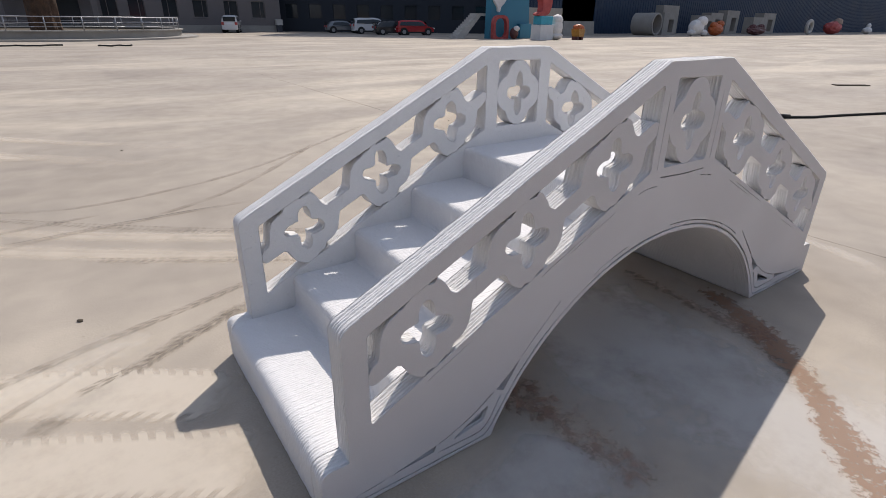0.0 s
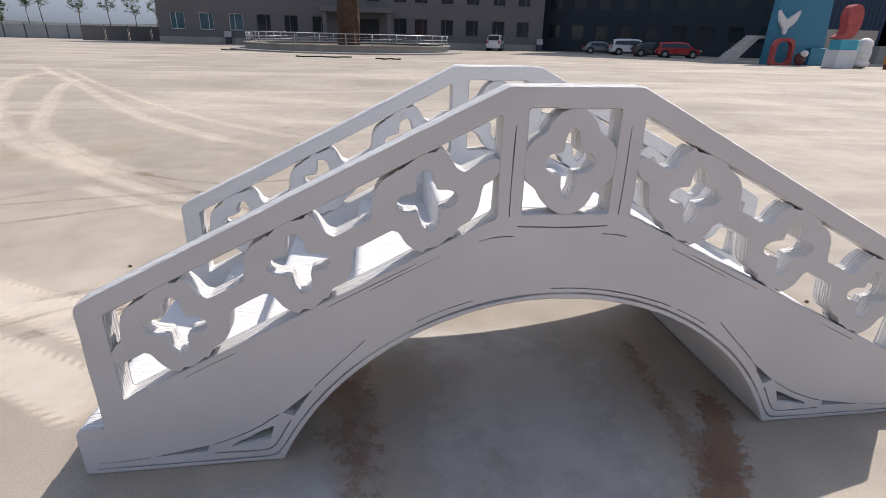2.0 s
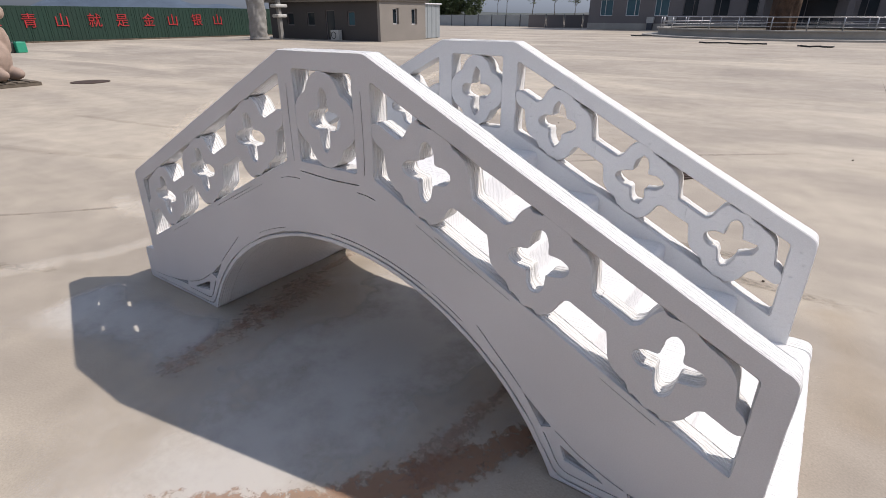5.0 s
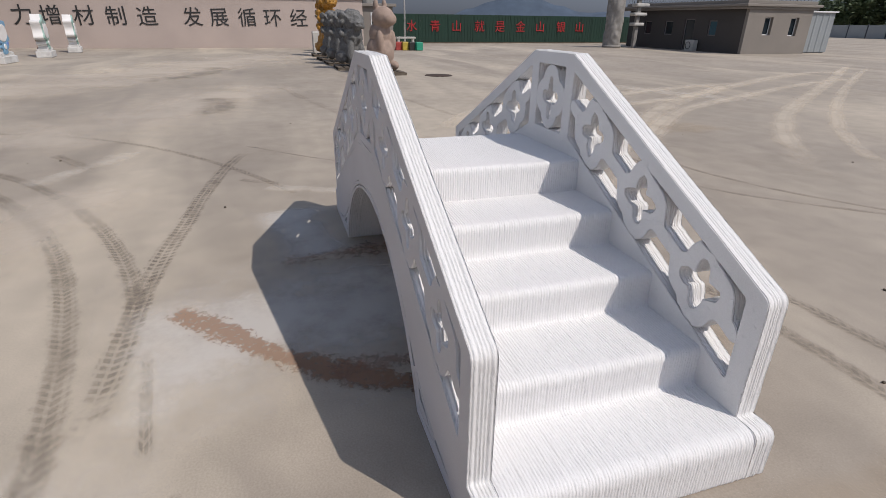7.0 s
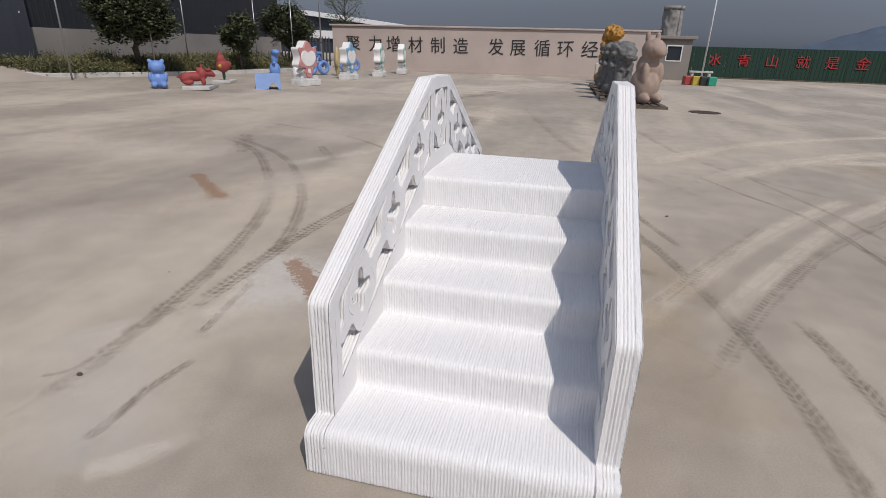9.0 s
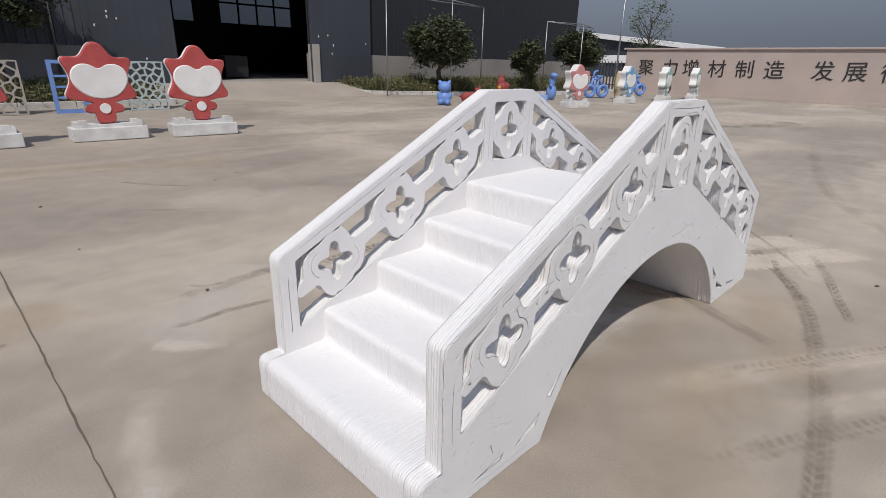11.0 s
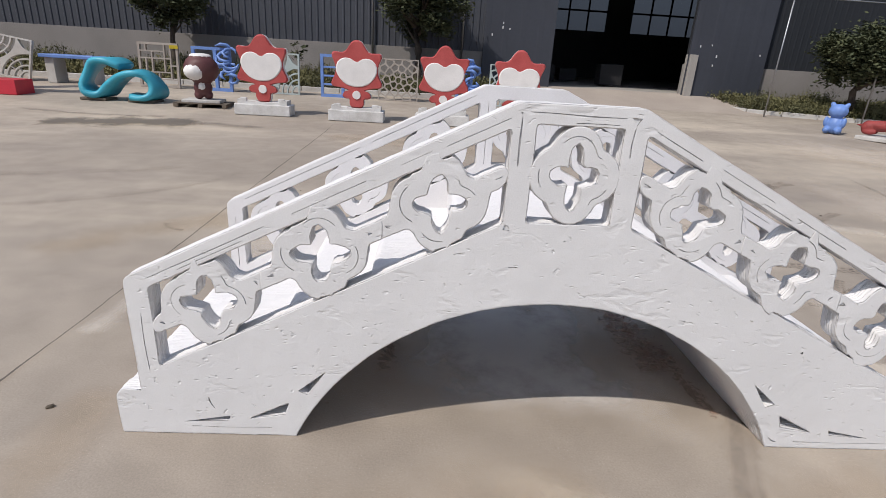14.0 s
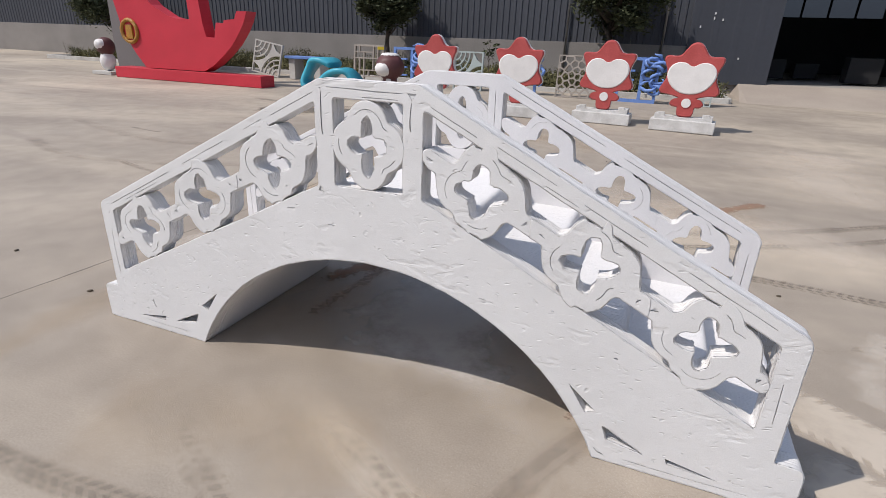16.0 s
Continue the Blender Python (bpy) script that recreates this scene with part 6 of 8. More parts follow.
HALF_FLOWER = [(0.0, 1.48), (0.11, 1.44), (0.18, 1.34), (0.25, 1.23), (0.34, 1.20), (0.53, 1.22), (0.575, 1.14), (0.51, 1.0), (0.465, 0.86), (0.49, 0.72), (0.59, 0.55), (0.55, 0.46), (0.40, 0.45), (0.26, 0.42),
               (0.15, 0.38), (0.29, 0.35), (0.34, 0.26), (0.26, 0.20), (0.16, 0.21), (0.17, 0.08), (0.11, 0.0)]
FLOWER = smooth_outline(HALF_FLOWER + [(-x, z) for x, z in HALF_FLOWER[::-1][:-1]])
HEART = smooth_outline([(0, 0.99), (0.14, 1.09), (0.31, 1.09), (0.44, 0.99), (0.475, 0.81), (0.37, 0.62), (0.21, 0.50), (0, 0.465), (-0.21, 0.50), (-0.37, 0.62), (-0.475, 0.81), (-0.44, 0.99), (-0.31, 1.09), (-0.14, 1.09)])


WHITE_BLOCK = material("streaked_white_block", (0.66, 0.655, 0.64), 0.85, vary=0.1, scale=5, grain=70, bump=0.6, depth=0.006, second=(0.5, 0.49, 0.47))


def flower_statue(x, y, turn, front, plate, label, thick=0.2, base=0.29, size=1.0):
    """A thick flower-headed cut-out, one plain mesh, and the block it stands on."""
    bm = bmesh.new()
    disc = [(0.095 * math.cos(a * 0.3927), 0.295 + 0.095 * math.sin(a * 0.3927)) for a in range(16)]
    back, rim, front_ring = ([bm.verts.new((x * k, y, 0.75 + (z - 0.75) * k)) for x, z in wound(FLOWER)] for y, k in ((-thick / 2, 1.0), (thick / 2 - 0.06, 1.0), (thick / 2, 0.95)))
    bm.faces.new(back).material_index = 1
    for a, b, k in ((back, rim, 1), (rim, front_ring, 0)):
        for i in range(len(a)):
            bm.faces.new((a[i - 1], b[i - 1], b[i], a[i])).material_index = k
    inner_rings = []
    for loop in (HEART, disc):
        edge = [bm.verts.new((x, thick / 2, z)) for x, z in wound(loop)]
        cx, cz = sum(v.co.x for v in edge) / len(edge), sum(v.co.z for v in edge) / len(edge)
        face = [bm.verts.new((cx + (v.co.x - cx) * 0.95, thick / 2 + 0.018, cz + (v.co.z - cz) * 0.95)) for v in edge]
        for i in range(len(edge)):
            bm.faces.new((edge[i - 1], edge[i], face[i], face[i - 1])).material_index = 2
        bm.faces.new(face).material_index = 2
        inner_rings.append(edge)
    edges = [bm.edges.get((r[i - 1], r[i])) for r in [front_ring] + inner_rings for i in range(len(r))]
    bmesh.ops.triangle_fill(bm, use_beauty=True, use_dissolve=False, edges=edges)
    bmesh.ops.recalc_face_normals(bm, faces=bm.faces)
    for v in bm.verts:
        v.co *= size
        v.co.z -= 0.01
    ob = part("statue", bm, [front, CREAM, plate])
    ob.matrix_world = pose(x, y, base, 0, 0, turn)
    tagged(ob, label, "statue", "flower-headed cut-out statues")
    b = thing("concrete_plinth_block", (x, y, 0), turn, "rough white-painted concrete block under a statue", "block", "statue blocks")
    bm = bmesh.new()
    box(bm, -0.63 * size, 0.63 * size, -0.26, 0.26, 0, base - 0.05, 0.015)
    part("block", bm, WHITE_BLOCK, b)
    bm = bmesh.new()
    slab(bm, [[(-0.56 * size, base - 0.07), (0.56 * size, base - 0.07), (0.56 * size, base + 0.05), (0.47 * size, base + 0.05), (0.45 * size, base + 0.01), (0.2, base + 0.01), (0.2, base), (-0.2, base), (-0.2, base + 0.01), (-0.45 * size, base + 0.01),
              (-0.47 * size, base + 0.05), (-0.56 * size, base + 0.05)]], -0.2, 0.2)
    part("top_course", bm, WHITE_BLOCK, b)
    for x0 in (-0.5, 0.36):
        part("lifting_lug", box(bmesh.new(), x0 * size, (x0 + 0.14) * size, 0.12, 0.19, base - 0.04, base + 0.09, 0.012), WHITE_BLOCK, b)


for x, y, turn in ((4.22, -10.35, 0), (2.05, -10.15, 0), (0.06, -10.25, -3), (-1.62, -9.95, -6)):
    flower_statue(x, y, turn, RED, CREAM, "red flower-headed cut-out statue with a white heart-shaped panel")
PINK = material("pink_painted_statue", (0.55, 0.25, 0.24), 0.5, vary=0.1, scale=4)
PALEBLUE = material("pale_blue_painted_statue", (0.2, 0.38, 0.55), 0.5, vary=0.1, scale=4)
PALEGREEN = material("pale_green_painted_statue", (0.3, 0.45, 0.4), 0.5, vary=0.1, scale=4)
for x, y, turn, front in ((-15.8, -9.75, -12, PINK), (-20.2, -9.9, 0, PALEBLUE), (-23.5, -9.6, 9, PALEGREEN), (-27.0, -9.5, 12, PALEGREEN)):
    flower_statue(x, y, turn, front, CREAM, "thick white cut-out statue with a painted front", 0.42, 0.28, 0.9)


def pallet(x, y, turn, w=1.3, d=0.9):
    p = thing("pallet", (x, y, 0), turn, "weathered wooden pallet on the concrete", "pallet", "pallets")
    for k in range(5):
        bm = bmesh.new()
        box(bm, -w / 2, w / 2, -d / 2 + d * k / 5, -d / 2 + d * (k + 0.75) / 5, 0.08, 0.105, 0.004)
        part("slat", bm, WOOD, p)
    for k in (-1, 0, 1):
        bm = bmesh.new()
        box(bm, k * (w / 2 - 0.06) - 0.05, k * (w / 2 - 0.06) + 0.05, -d / 2, d / 2, 0, 0.08, 0.004)
        part("runner", bm, WOOD, p)


def one_skin(ob, voxel):
    """Melts the overlapping masses of a mesh into one closed skin; each face keeps the material of the mass it came from."""
    old = ob.data
    tree_of = BVHTree.FromPolygons([v.co for v in old.vertices], [p.vertices for p in old.polygons])
    mod = ob.modifiers.new("skin", "REMESH")
    mod.mode, mod.voxel_size, mod.use_smooth_shade = "VOXEL", voxel, True
    me = bpy.data.meshes.new_from_object(ob.evaluated_get(bpy.context.evaluated_depsgraph_get()))
    ob.modifiers.remove(mod)
    me.materials.clear()
    for m in old.materials:
        me.materials.append(m)
    if len(old.materials) > 1:
        for p in me.polygons:
            hit = tree_of.find_nearest(p.center)[2]
            p.material_index = old.polygons[hit].material_index if hit is not None else 0
    ob.data = me
    bpy.data.meshes.remove(old)
    return ob


def lumpy(name, spec, mats, place, turn, label, category="statue", group="", rough=0.05, size=1.0):
    """One plain statue mesh out of rounded masses: (centre, radii, material)."""
    bm = bmesh.new()
    for c, r, k in spec:
        ball(bm, c, r, 3, rough, k, 4.0)
    for v in bm.verts:
        v.co *= size
    bottom = min(v.co.z for v in bm.verts)
    for v in bm.verts:
        v.co.z -= bottom
    ob = one_skin(part(name, bm, mats), 0.028 * size if size < 2 else 0.05)
    low = min(v.co.z for v in ob.data.vertices)
    for v in ob.data.vertices:
        v.co.z -= low + 0.004
    ob.matrix_world = pose(*place, 0, 0, turn)
    return tagged(ob, label, category, group)


pallet(6.0, -11.35, 5, 1.25, 0.8)
bm = bmesh.new()
box(bm, -0.45, 0.45, -0.3, 0.3, 0, 0.07, 0.012)
ob = part("low_concrete_slab", bm, PALE_CONCRETE)
ob.matrix_world = pose(6.0, -11.35, 0.105, 0, 0, 5)
tagged(ob, "low pale slab lying on a pallet under a statue", "base")
lumpy("statue", [((0, 0, 0.70), (0.41, 0.37, 0.35), 0), ((0.13, 0.17, 0.64), (0.27, 0.23, 0.2), 1), ((0, -0.02, 1.01), (0.26, 0.22, 0.06), 1), ((0, 0, 0.27), (0.22, 0.2, 0.2), 0),
                 ((-0.11, 0, 0.09), (0.11, 0.14, 0.11), 0), ((0.11, 0, 0.09), (0.11, 0.14, 0.11), 0), ((0.02, 0.17, 0.3), (0.08, 0.06, 0.08), 1)], [BROWN, CREAM], (6.0, -11.35, 0.175), 20,
      "brown round-headed statue with a white front on a pallet")


# turquoise wave bench
def ribbon_bench():
    t = thing("wave_bench", (8.1, -11.6, 0), 0, "turquoise sculpted bench of one flowing ribbon", "bench")
    bm = bmesh.new()
    path = [(-0.18, 0.92), (0.14, 1.06), (0.52, 1.02), (0.78, 0.77), (0.97, 0.42), (0.84, 0.2), (0.48, 0.17), (0.22, 0.42), (-0.07, 0.66), (-0.39, 0.77), (-0.73, 0.72), (-0.97, 0.44), (-0.93, 0.2), (-0.6, 0.11), (-0.25, 0.14)]
    for pts, closed in ((path, False),):
        fine = []
        for i in range(len(pts) - 1):
            for k in range(4):
                s = k / 4
                a, b, c, d = (Vector(pts[j]) for j in (max(i - 1, 0), i, i + 1, min(i + 2, len(pts) - 1)))
                fine.append(0.5 * ((2 * b) + (c - a) * s + (2 * a - 5 * b + 4 * c - d) * s * s + (3 * b - a - 3 * c + d) * s ** 3))
        fine.append(Vector(pts[-1]))
        rings = []
        for i, p in enumerate(fine):
            d = (fine[min(i + 1, len(fine) - 1)] - fine[max(i - 1, 0)]).normalized()
            nx, nz = -d.y, d.x
            half = 0.4 + 0.07 * math.sin(i * 0.4)
            tw = 0.08 * math.sin(i * 0.3)
            rings.append([bm.verts.new((p.x + nx * o + tw * v, v * half, max(p.y + nz * o, 0.05))) for v, o in ((-1, 0.0), (-0.85, 0.085), (0.85, 0.085), (1, 0.0), (0.85, -0.085), (-0.85, -0.085))])
        for a, b in zip(rings, rings[1:]):
            for k in range(6):
                bm.faces.new((a[k], a[(k + 1) % 6], b[(k + 1) % 6], b[k])).smooth = True
        if not closed:
            bm.faces.new(rings[0][::-1])
            bm.faces.new(rings[-1])
    bmesh.ops.recalc_face_normals(bm, faces=bm.faces)
    part("ribbon", bm, AQUA, t)
    for x in (0.7, -0.6):
        bm = bmesh.new()
        box(bm, x - 0.35, x + 0.35, -0.3, 0.3, 0, 0.07, 0.01)
        part("support_block", bm, WOOD, t)
    t.scale = (0.9, 0.9, 0.9)


ribbon_bench()
bt = thing("display_table", (11.9, -16.0, 0), 0, "small lilac-blue table by the planting bed", "table")
bm = bmesh.new()
box(bm, -0.85, 0.85, -0.4, 0.4, 0.78, 0.88, 0.015)
part("tabletop", bm, BLUE, bt)
for sx in (-0.6, 0.6):
    bm = bmesh.new()
    box(bm, sx - 0.14, sx + 0.14, -0.3, 0.3, 0, 0.78, 0.01)
    part("leg", bm, PALE_CONCRETE, bt)

# red ship sculpture
ship = thing("ship_sculpture", (0, -12.1, 0), 0, "large red painted ship-shaped sculpture on a long plinth", "sculpture")
bm = bmesh.new()
box(bm, 10.7, 17.2, -0.1, 0.55, 0, 0.36, 0.01)
part("plinth", bm, RED_SHIP, ship)
HULL = [(13.1, 0.385), (12.65, 0.6), (12.19, 0.92), (11.8, 1.25), (11.45, 1.65), (11.25, 1.95), (11.11, 2.25), (11.5, 2.25), (11.62, 2.02), (12.04, 1.98), (12.08, 1.88), (12.38, 1.90), (12.51, 1.42), (12.85, 1.47),
        (12.94, 1.85), (13.02, 2.6), (13.3, 4.4), (13.6, 4.4), (13.5, 2.6), (13.48, 1.98), (14.0, 1.98), (14.4, 2.06), (15.08, 2.4), (15.6, 2.9), (16.0, 3.8), (16.7, 3.6), (16.85, 2.6), (16.66, 1.81), (16.45, 1.3), (16.15, 0.85), (15.74, 0.385)]
bm = bmesh.new()
slab(bm, [HULL], 0.0, 0.45)
part("hull", bm, RED_SHIP, ship, "flat red hull with stepped prow and mast")
bm = bmesh.new()
torus(bm, (16.25, 0.47, 1.55), 0.36, 0.07, "Y", 20, 6)
box(bm, 16.1, 16.4, 0.44, 0.51, 1.3, 1.75, 0.01)
part("emblem", bm, GOLD, ship, "round yellow emblem")
for i, x in enumerate((18.3, 19.2, 20.1, 21.0)):
    s = thing("upright_slab", (x, -14.6 - 0.2 * i, 0), 0, "tall grey ribbed concrete slab standing upright", "slab", "upright concrete slabs")
    bm = bmesh.new()
    slab(bm, [[(-0.36, 0), (0.36, 0), (0.42, 1.2), (0.3, 4.6), (-0.42, 4.6), (-0.3, 1.2)]], -0.2, 0.2)
    part("slab", bm, GREYRENDER, s)
lumpy("statue", [((0, 0, 0.75), (0.24, 0.24, 0.24), 0), ((0, 0, 0.36), (0.2, 0.2, 0.26), 1), ((0, 0.15, 0.8), (0.17, 0.13, 0.14), 1)], [BROWN, CREAM], (18.35, -12.2, 0.12), 0, "white and dark round-headed statue on a slab", size=1.35)
bm = bmesh.new()
box(bm, 17.85, 18.85, -12.55, -11.85, 0, 0.12, 0.01)
tagged(part("low_concrete_slab", bm, PALE_CONCRETE), "low pale concrete slab under a statue", "base")

# ---- figures toward the long wall ----
lumpy("statue", [((0, 0, 0.3), (0.28, 0.24, 0.32), 0), ((0, 0.03, 0.78), (0.3, 0.27, 0.25), 0), ((-0.22, 0, 1.0), (0.08, 0.06, 0.08), 0), ((0.22, 0, 1.0), (0.08, 0.06, 0.08), 0),
                 ((-0.17, 0.16, 0.12), (0.12, 0.18, 0.12), 0), ((0.17, 0.16, 0.12), (0.12, 0.18, 0.12), 0), ((-0.27, 0.1, 0.4), (0.08, 0.1, 0.18), 0), ((0.27, 0.1, 0.4), (0.08, 0.1, 0.18), 0)], [BLUE], (-11.9, -13.2, 0), -50,
      "blue round-eared sitting animal statue on the concrete", size=0.84)
bm = bmesh.new()
box(bm, -0.75, 0.75, -0.42, 0.42, 0, 0.11, 0.015)
ob = part("low_concrete_slab", bm, PALE_CONCRETE)
ob.matrix_world = pose(-12.6, -12.1, 0, 0, 0, 25)
tagged(ob, "low pale concrete slab under a statue", "base")
lumpy("statue", [((-0.05, 0, 0.32), (0.46, 0.2, 0.19), 0), ((-0.36, 0, 0.25), (0.24, 0.22, 0.24), 0), ((0.24, 0, 0.42), (0.22, 0.2, 0.24), 0), ((0.26, 0, 0.7), (0.05, 0.05, 0.15), 0), ((0.12, 0, 0.6), (0.08, 0.05, 0.1), 0),
                 ((0.54, 0, 0.45), (0.19, 0.14, 0.14), 0), ((0.69, 0, 0.38), (0.09, 0.09, 0.08), 0), ((0.52, 0.13, 0.6), (0.13, 0.05, 0.05), 0), ((0.52, -0.13, 0.6), (0.13, 0.05, 0.05), 0),
                 ((-0.3, 0.14, 0.1), (0.22, 0.09, 0.1), 0), ((-0.3, -0.14, 0.1), (0.22, 0.09, 0.1), 0), ((0.28, 0.12, 0.14), (0.09, 0.08, 0.18), 0), ((0.28, -0.12, 0.14), (0.09, 0.08, 0.18), 0), ((-0.62, 0, 0.3), (0.12, 0.04, 0.04), 0)], [BRICK_RED], (-12.4, -12.1, 0.11), 128,
      "red crouching bull-like animal statue on a low slab", size=0.8)
bm = bmesh.new()
box(bm, -0.5, 0.5, -0.35, 0.35, 0, 0.08, 0.01)
ob = part("low_concrete_slab", bm, PALE_CONCRETE)
ob.matrix_world = pose(-15.5, -13.3, 0, 0, 0, 20)
tagged(ob, "low pale concrete slab under a statue", "base")
lumpy("statue", [((0, 0, 0.5), (0.27, 0.17, 0.24), 0), ((0.05, 0, 0.72), (0.17, 0.12, 0.2), 0), ((0.08, 0, 0.92), (0.07, 0.06, 0.14), 0), ((-0.2, 0, 0.56), (0.12, 0.09, 0.14), 0),
                 ((0.0, 0, 0.16), (0.06, 0.06, 0.18), 1), ((0.14, 0.13, 0.5), (0.07, 0.05, 0.06), 2)], [BRICK_RED, GREENWALL, YELLOW], (-15.5, -13.3, 0.08), -40,
      "red bird-like statue on a green stem")
bm = bmesh.new()
slab(bm, [[(-0.4, 0), (0.02, 0), (0.06, 0.16), (0.18, 0.24), (0.3, 0.16), (0.34, 0), (0.42, 0), (0.42, 0.5), (-0.4, 0.5)]], -0.36, 0.36)
ob = part("blue_painted_cube", bm, SKY_BLOCK)
ob.matrix_world = pose(-13.75, -10.15, 0, 0, 0, 120)
tagged(ob, "light blue painted block pedestal", "base")
lumpy("statue", [((0, 0, 0.26), (0.2, 0.17, 0.28), 0), ((0.0, 0.02, 0.66), (0.13, 0.13, 0.2), 0), ((0, 0.12, 0.86), (0.14, 0.18, 0.1), 0), ((0, -0.22, 0.1), (0.1, 0.25, 0.1), 0), ((0.12, 0.16, 0.5), (0.05, 0.1, 0.05), 0)], [BLUE], (-18.8, -13.0, 0.0), -30,
      "blue dinosaur-like statue on the concrete behind a block", size=1.25)
lumpy("statue", [((0, 0, 0.55), (0.22, 0.18, 0.3), 0), ((0.05, 0, 1.0), (0.2, 0.17, 0.24), 0), ((0, 0, 0.15), (0.2, 0.2, 0.16), 0)], [BROWN], (-26.5, -10.7, 0), 0, "dark brown statue seen side-on")
lumpy("statue", [((0, 0, 0.7), (0.13, 0.13, 0.7), 0), ((0.25, 0, 0.75), (0.09, 0.09, 0.3), 0), ((-0.22, 0, 0.85), (0.08, 0.08, 0.28), 0), ((0.14, 0, 0.5), (0.16, 0.07, 0.07), 0), ((-0.13, 0, 0.62), (0.14, 0.07, 0.07), 0)], [material("straw_yellow_paint", (0.5, 0.4, 0.2), 0.6)], (-22.3, -11.5, 0), 20,
      "straw-yellow statue shaped like a branching cactus")
lumpy("statue", [((0, 0, 0.38), (0.25, 0.22, 0.36), 0), ((0.05, 0.1, 0.8), (0.2, 0.18, 0.16), 0)], [CREAM], (-17.2, -10.9, 0), 0, "low white animal statue behind a cut-out", rough=0.1)
for x, y, turn in ((-22.4, -12.7, -26), (-26.9, -12.8, -30)):
    b = thing("bicycle_sculpture", (x, y, 0), turn, "light blue oversized bicycle sculpture with thick wheels", "sculpture", "bicycle sculptures")
    for sx in (-0.38, 0.38):
        bm = bmesh.new()
        torus(bm, (sx, 0, 0.36), 0.26, 0.1, "Y", 24, 8)
        part("wheel", bm, BLUE, b)
    bm = bmesh.new()
    sweep(bm, [(-0.38, 0, 0.4), (-0.1, 0, 0.95), (0.25, 0, 0.95), (0.38, 0, 0.4)], 0.07, 8)
    sweep(bm, [(-0.1, 0, 0.95), (0.05, 0, 0.45), (0.25, 0, 0.95)], 0.06, 8)
    part("body_tube", bm, BLUE, b)
    bm = bmesh.new()
    sweep(bm, [(0.25, 0, 0.95), (0.2, 0, 1.28), (0.02, 0, 1.34)], 0.06, 8)
    box(bm, -0.28, 0.05, -0.1, 0.1, 1.0, 1.12, 0.03)
    part("handlebar_and_saddle", bm, BLUE, b)


# the things of this side are scaled onto the rise to keep their place in view, each at its own foot
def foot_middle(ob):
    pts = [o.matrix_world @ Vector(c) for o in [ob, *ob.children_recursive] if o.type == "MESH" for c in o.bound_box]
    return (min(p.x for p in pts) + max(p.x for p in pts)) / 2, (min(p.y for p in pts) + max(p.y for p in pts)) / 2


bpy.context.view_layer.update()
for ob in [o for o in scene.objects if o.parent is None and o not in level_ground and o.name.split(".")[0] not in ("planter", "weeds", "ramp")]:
    set_on_rise_in_view(ob, *((1.0, WALL_Y) if ob == warehouse else foot_middle(ob)))


# ---- long lettered wall ----
def glyph(ch, size, mat, parent, m):
    cu = bpy.data.curves.new("character", "FONT")
    cu.body, cu.size, cu.extrude, cu.align_x, cu.align_y = ch, size, 0.012, "CENTER", "CENTER"
    tmp = bpy.data.objects.new("character", cu)
    scene.collection.objects.link(tmp)
    dg = bpy.context.evaluated_depsgraph_get()
    me = bpy.data.meshes.new_from_object(tmp.evaluated_get(dg))
    bpy.data.objects.remove(tmp)
    bpy.data.curves.remove(cu)
    me.materials.clear()
    me.materials.append(mat)
    ob = new("character", me)
    ob.parent = parent
    ob.matrix_local = m
    return ob


FACE_X = Matrix(((0, 0, 1, 0), (1, 0, 0, 0), (0, 1, 0, 0), (0, 0, 0, 1)))
wall = tagged(new("wall_lettered"), "long pinkish stone-faced boundary wall with a black Chinese slogan", "wall", kind="structure")
bm = bmesh.new()
box(bm, -30.75, -30.40, -15.25, 4.6, 0, 2.58, 0.02)
part("wall_face", bm, PINKWALL, wall)
bm = bmesh.new()
box(bm, -30.9, -30.3, -15.4, 4.7, 2.58, 2.68, 0.02)
part("coping", bm, PINKWALL, wall)
for k in range(7):
    bm = bmesh.new()
    box(bm, -30.40, -30.372, -15.2 + 2.8 * k, -12.42 + 2.8 * k, 0, 0.16, 0.008)
    part("skirting_stone", bm, PINKWALL, wall)
for ch, y in zip("聚力增材制造发展循环经济", (-13.82, -12.3, -11.1, -9.65, -8.2, -6.76, -4.57, -3.25, -1.8, -0.45, 0.95, 2.3)):
    glyph(ch, 1.0, INK, wall, Matrix.Translation((-30.385, y, 1.5)) @ Matrix.Rotation(radians(2), 4, "X") @ FACE_X)

# dark palisade and white hangar beyond the wall's end
fence = thing("palisade_fence", (-30.6, -15.5, 0), 0, "dark metal palisade fence beside the wall", "fence")
for k in range(34):
    bm = bmesh.new()
    slab(bm, [[(-0.05, 0), (0.05, 0), (0.05, 1.75), (0, 1.95), (-0.05, 1.75)]], -0.015, 0.015)
    ob = part("pale", bm, DARK_METAL, fence)
    ob.matrix_local = pose(0, -0.1 - 0.23 * k, 0, 0, 0, 90)
for z in (0.4, 1.5):
    bm = bmesh.new()
    box(bm, -0.05, -0.02, -8.0, 0, z, z + 0.06)
    part("rail", bm, DARK_METAL, fence)
hangar = thing("hangar", (-82, 0, 0), 90, "low white hangar with a sloping pale roof", "building")
# gable painted near-black in place of the dark recess under the roof
part("gable_wall", slab(bmesh.new(), [[(-69, 0), (-23, 0), (-23, 3.3), (-50, 6.35), (-69, 8.5)]], 0.4, 39), SHADE_BLUEGREY, hangar)
part("roof", slab(bmesh.new(), [[(-70, 9.3), (-50, 7.1), (-22, 3.9), (-22, 3.35), (-50, 6.35), (-70, 8.55)]], -0.5, 40), PALEPAINT, hangar)
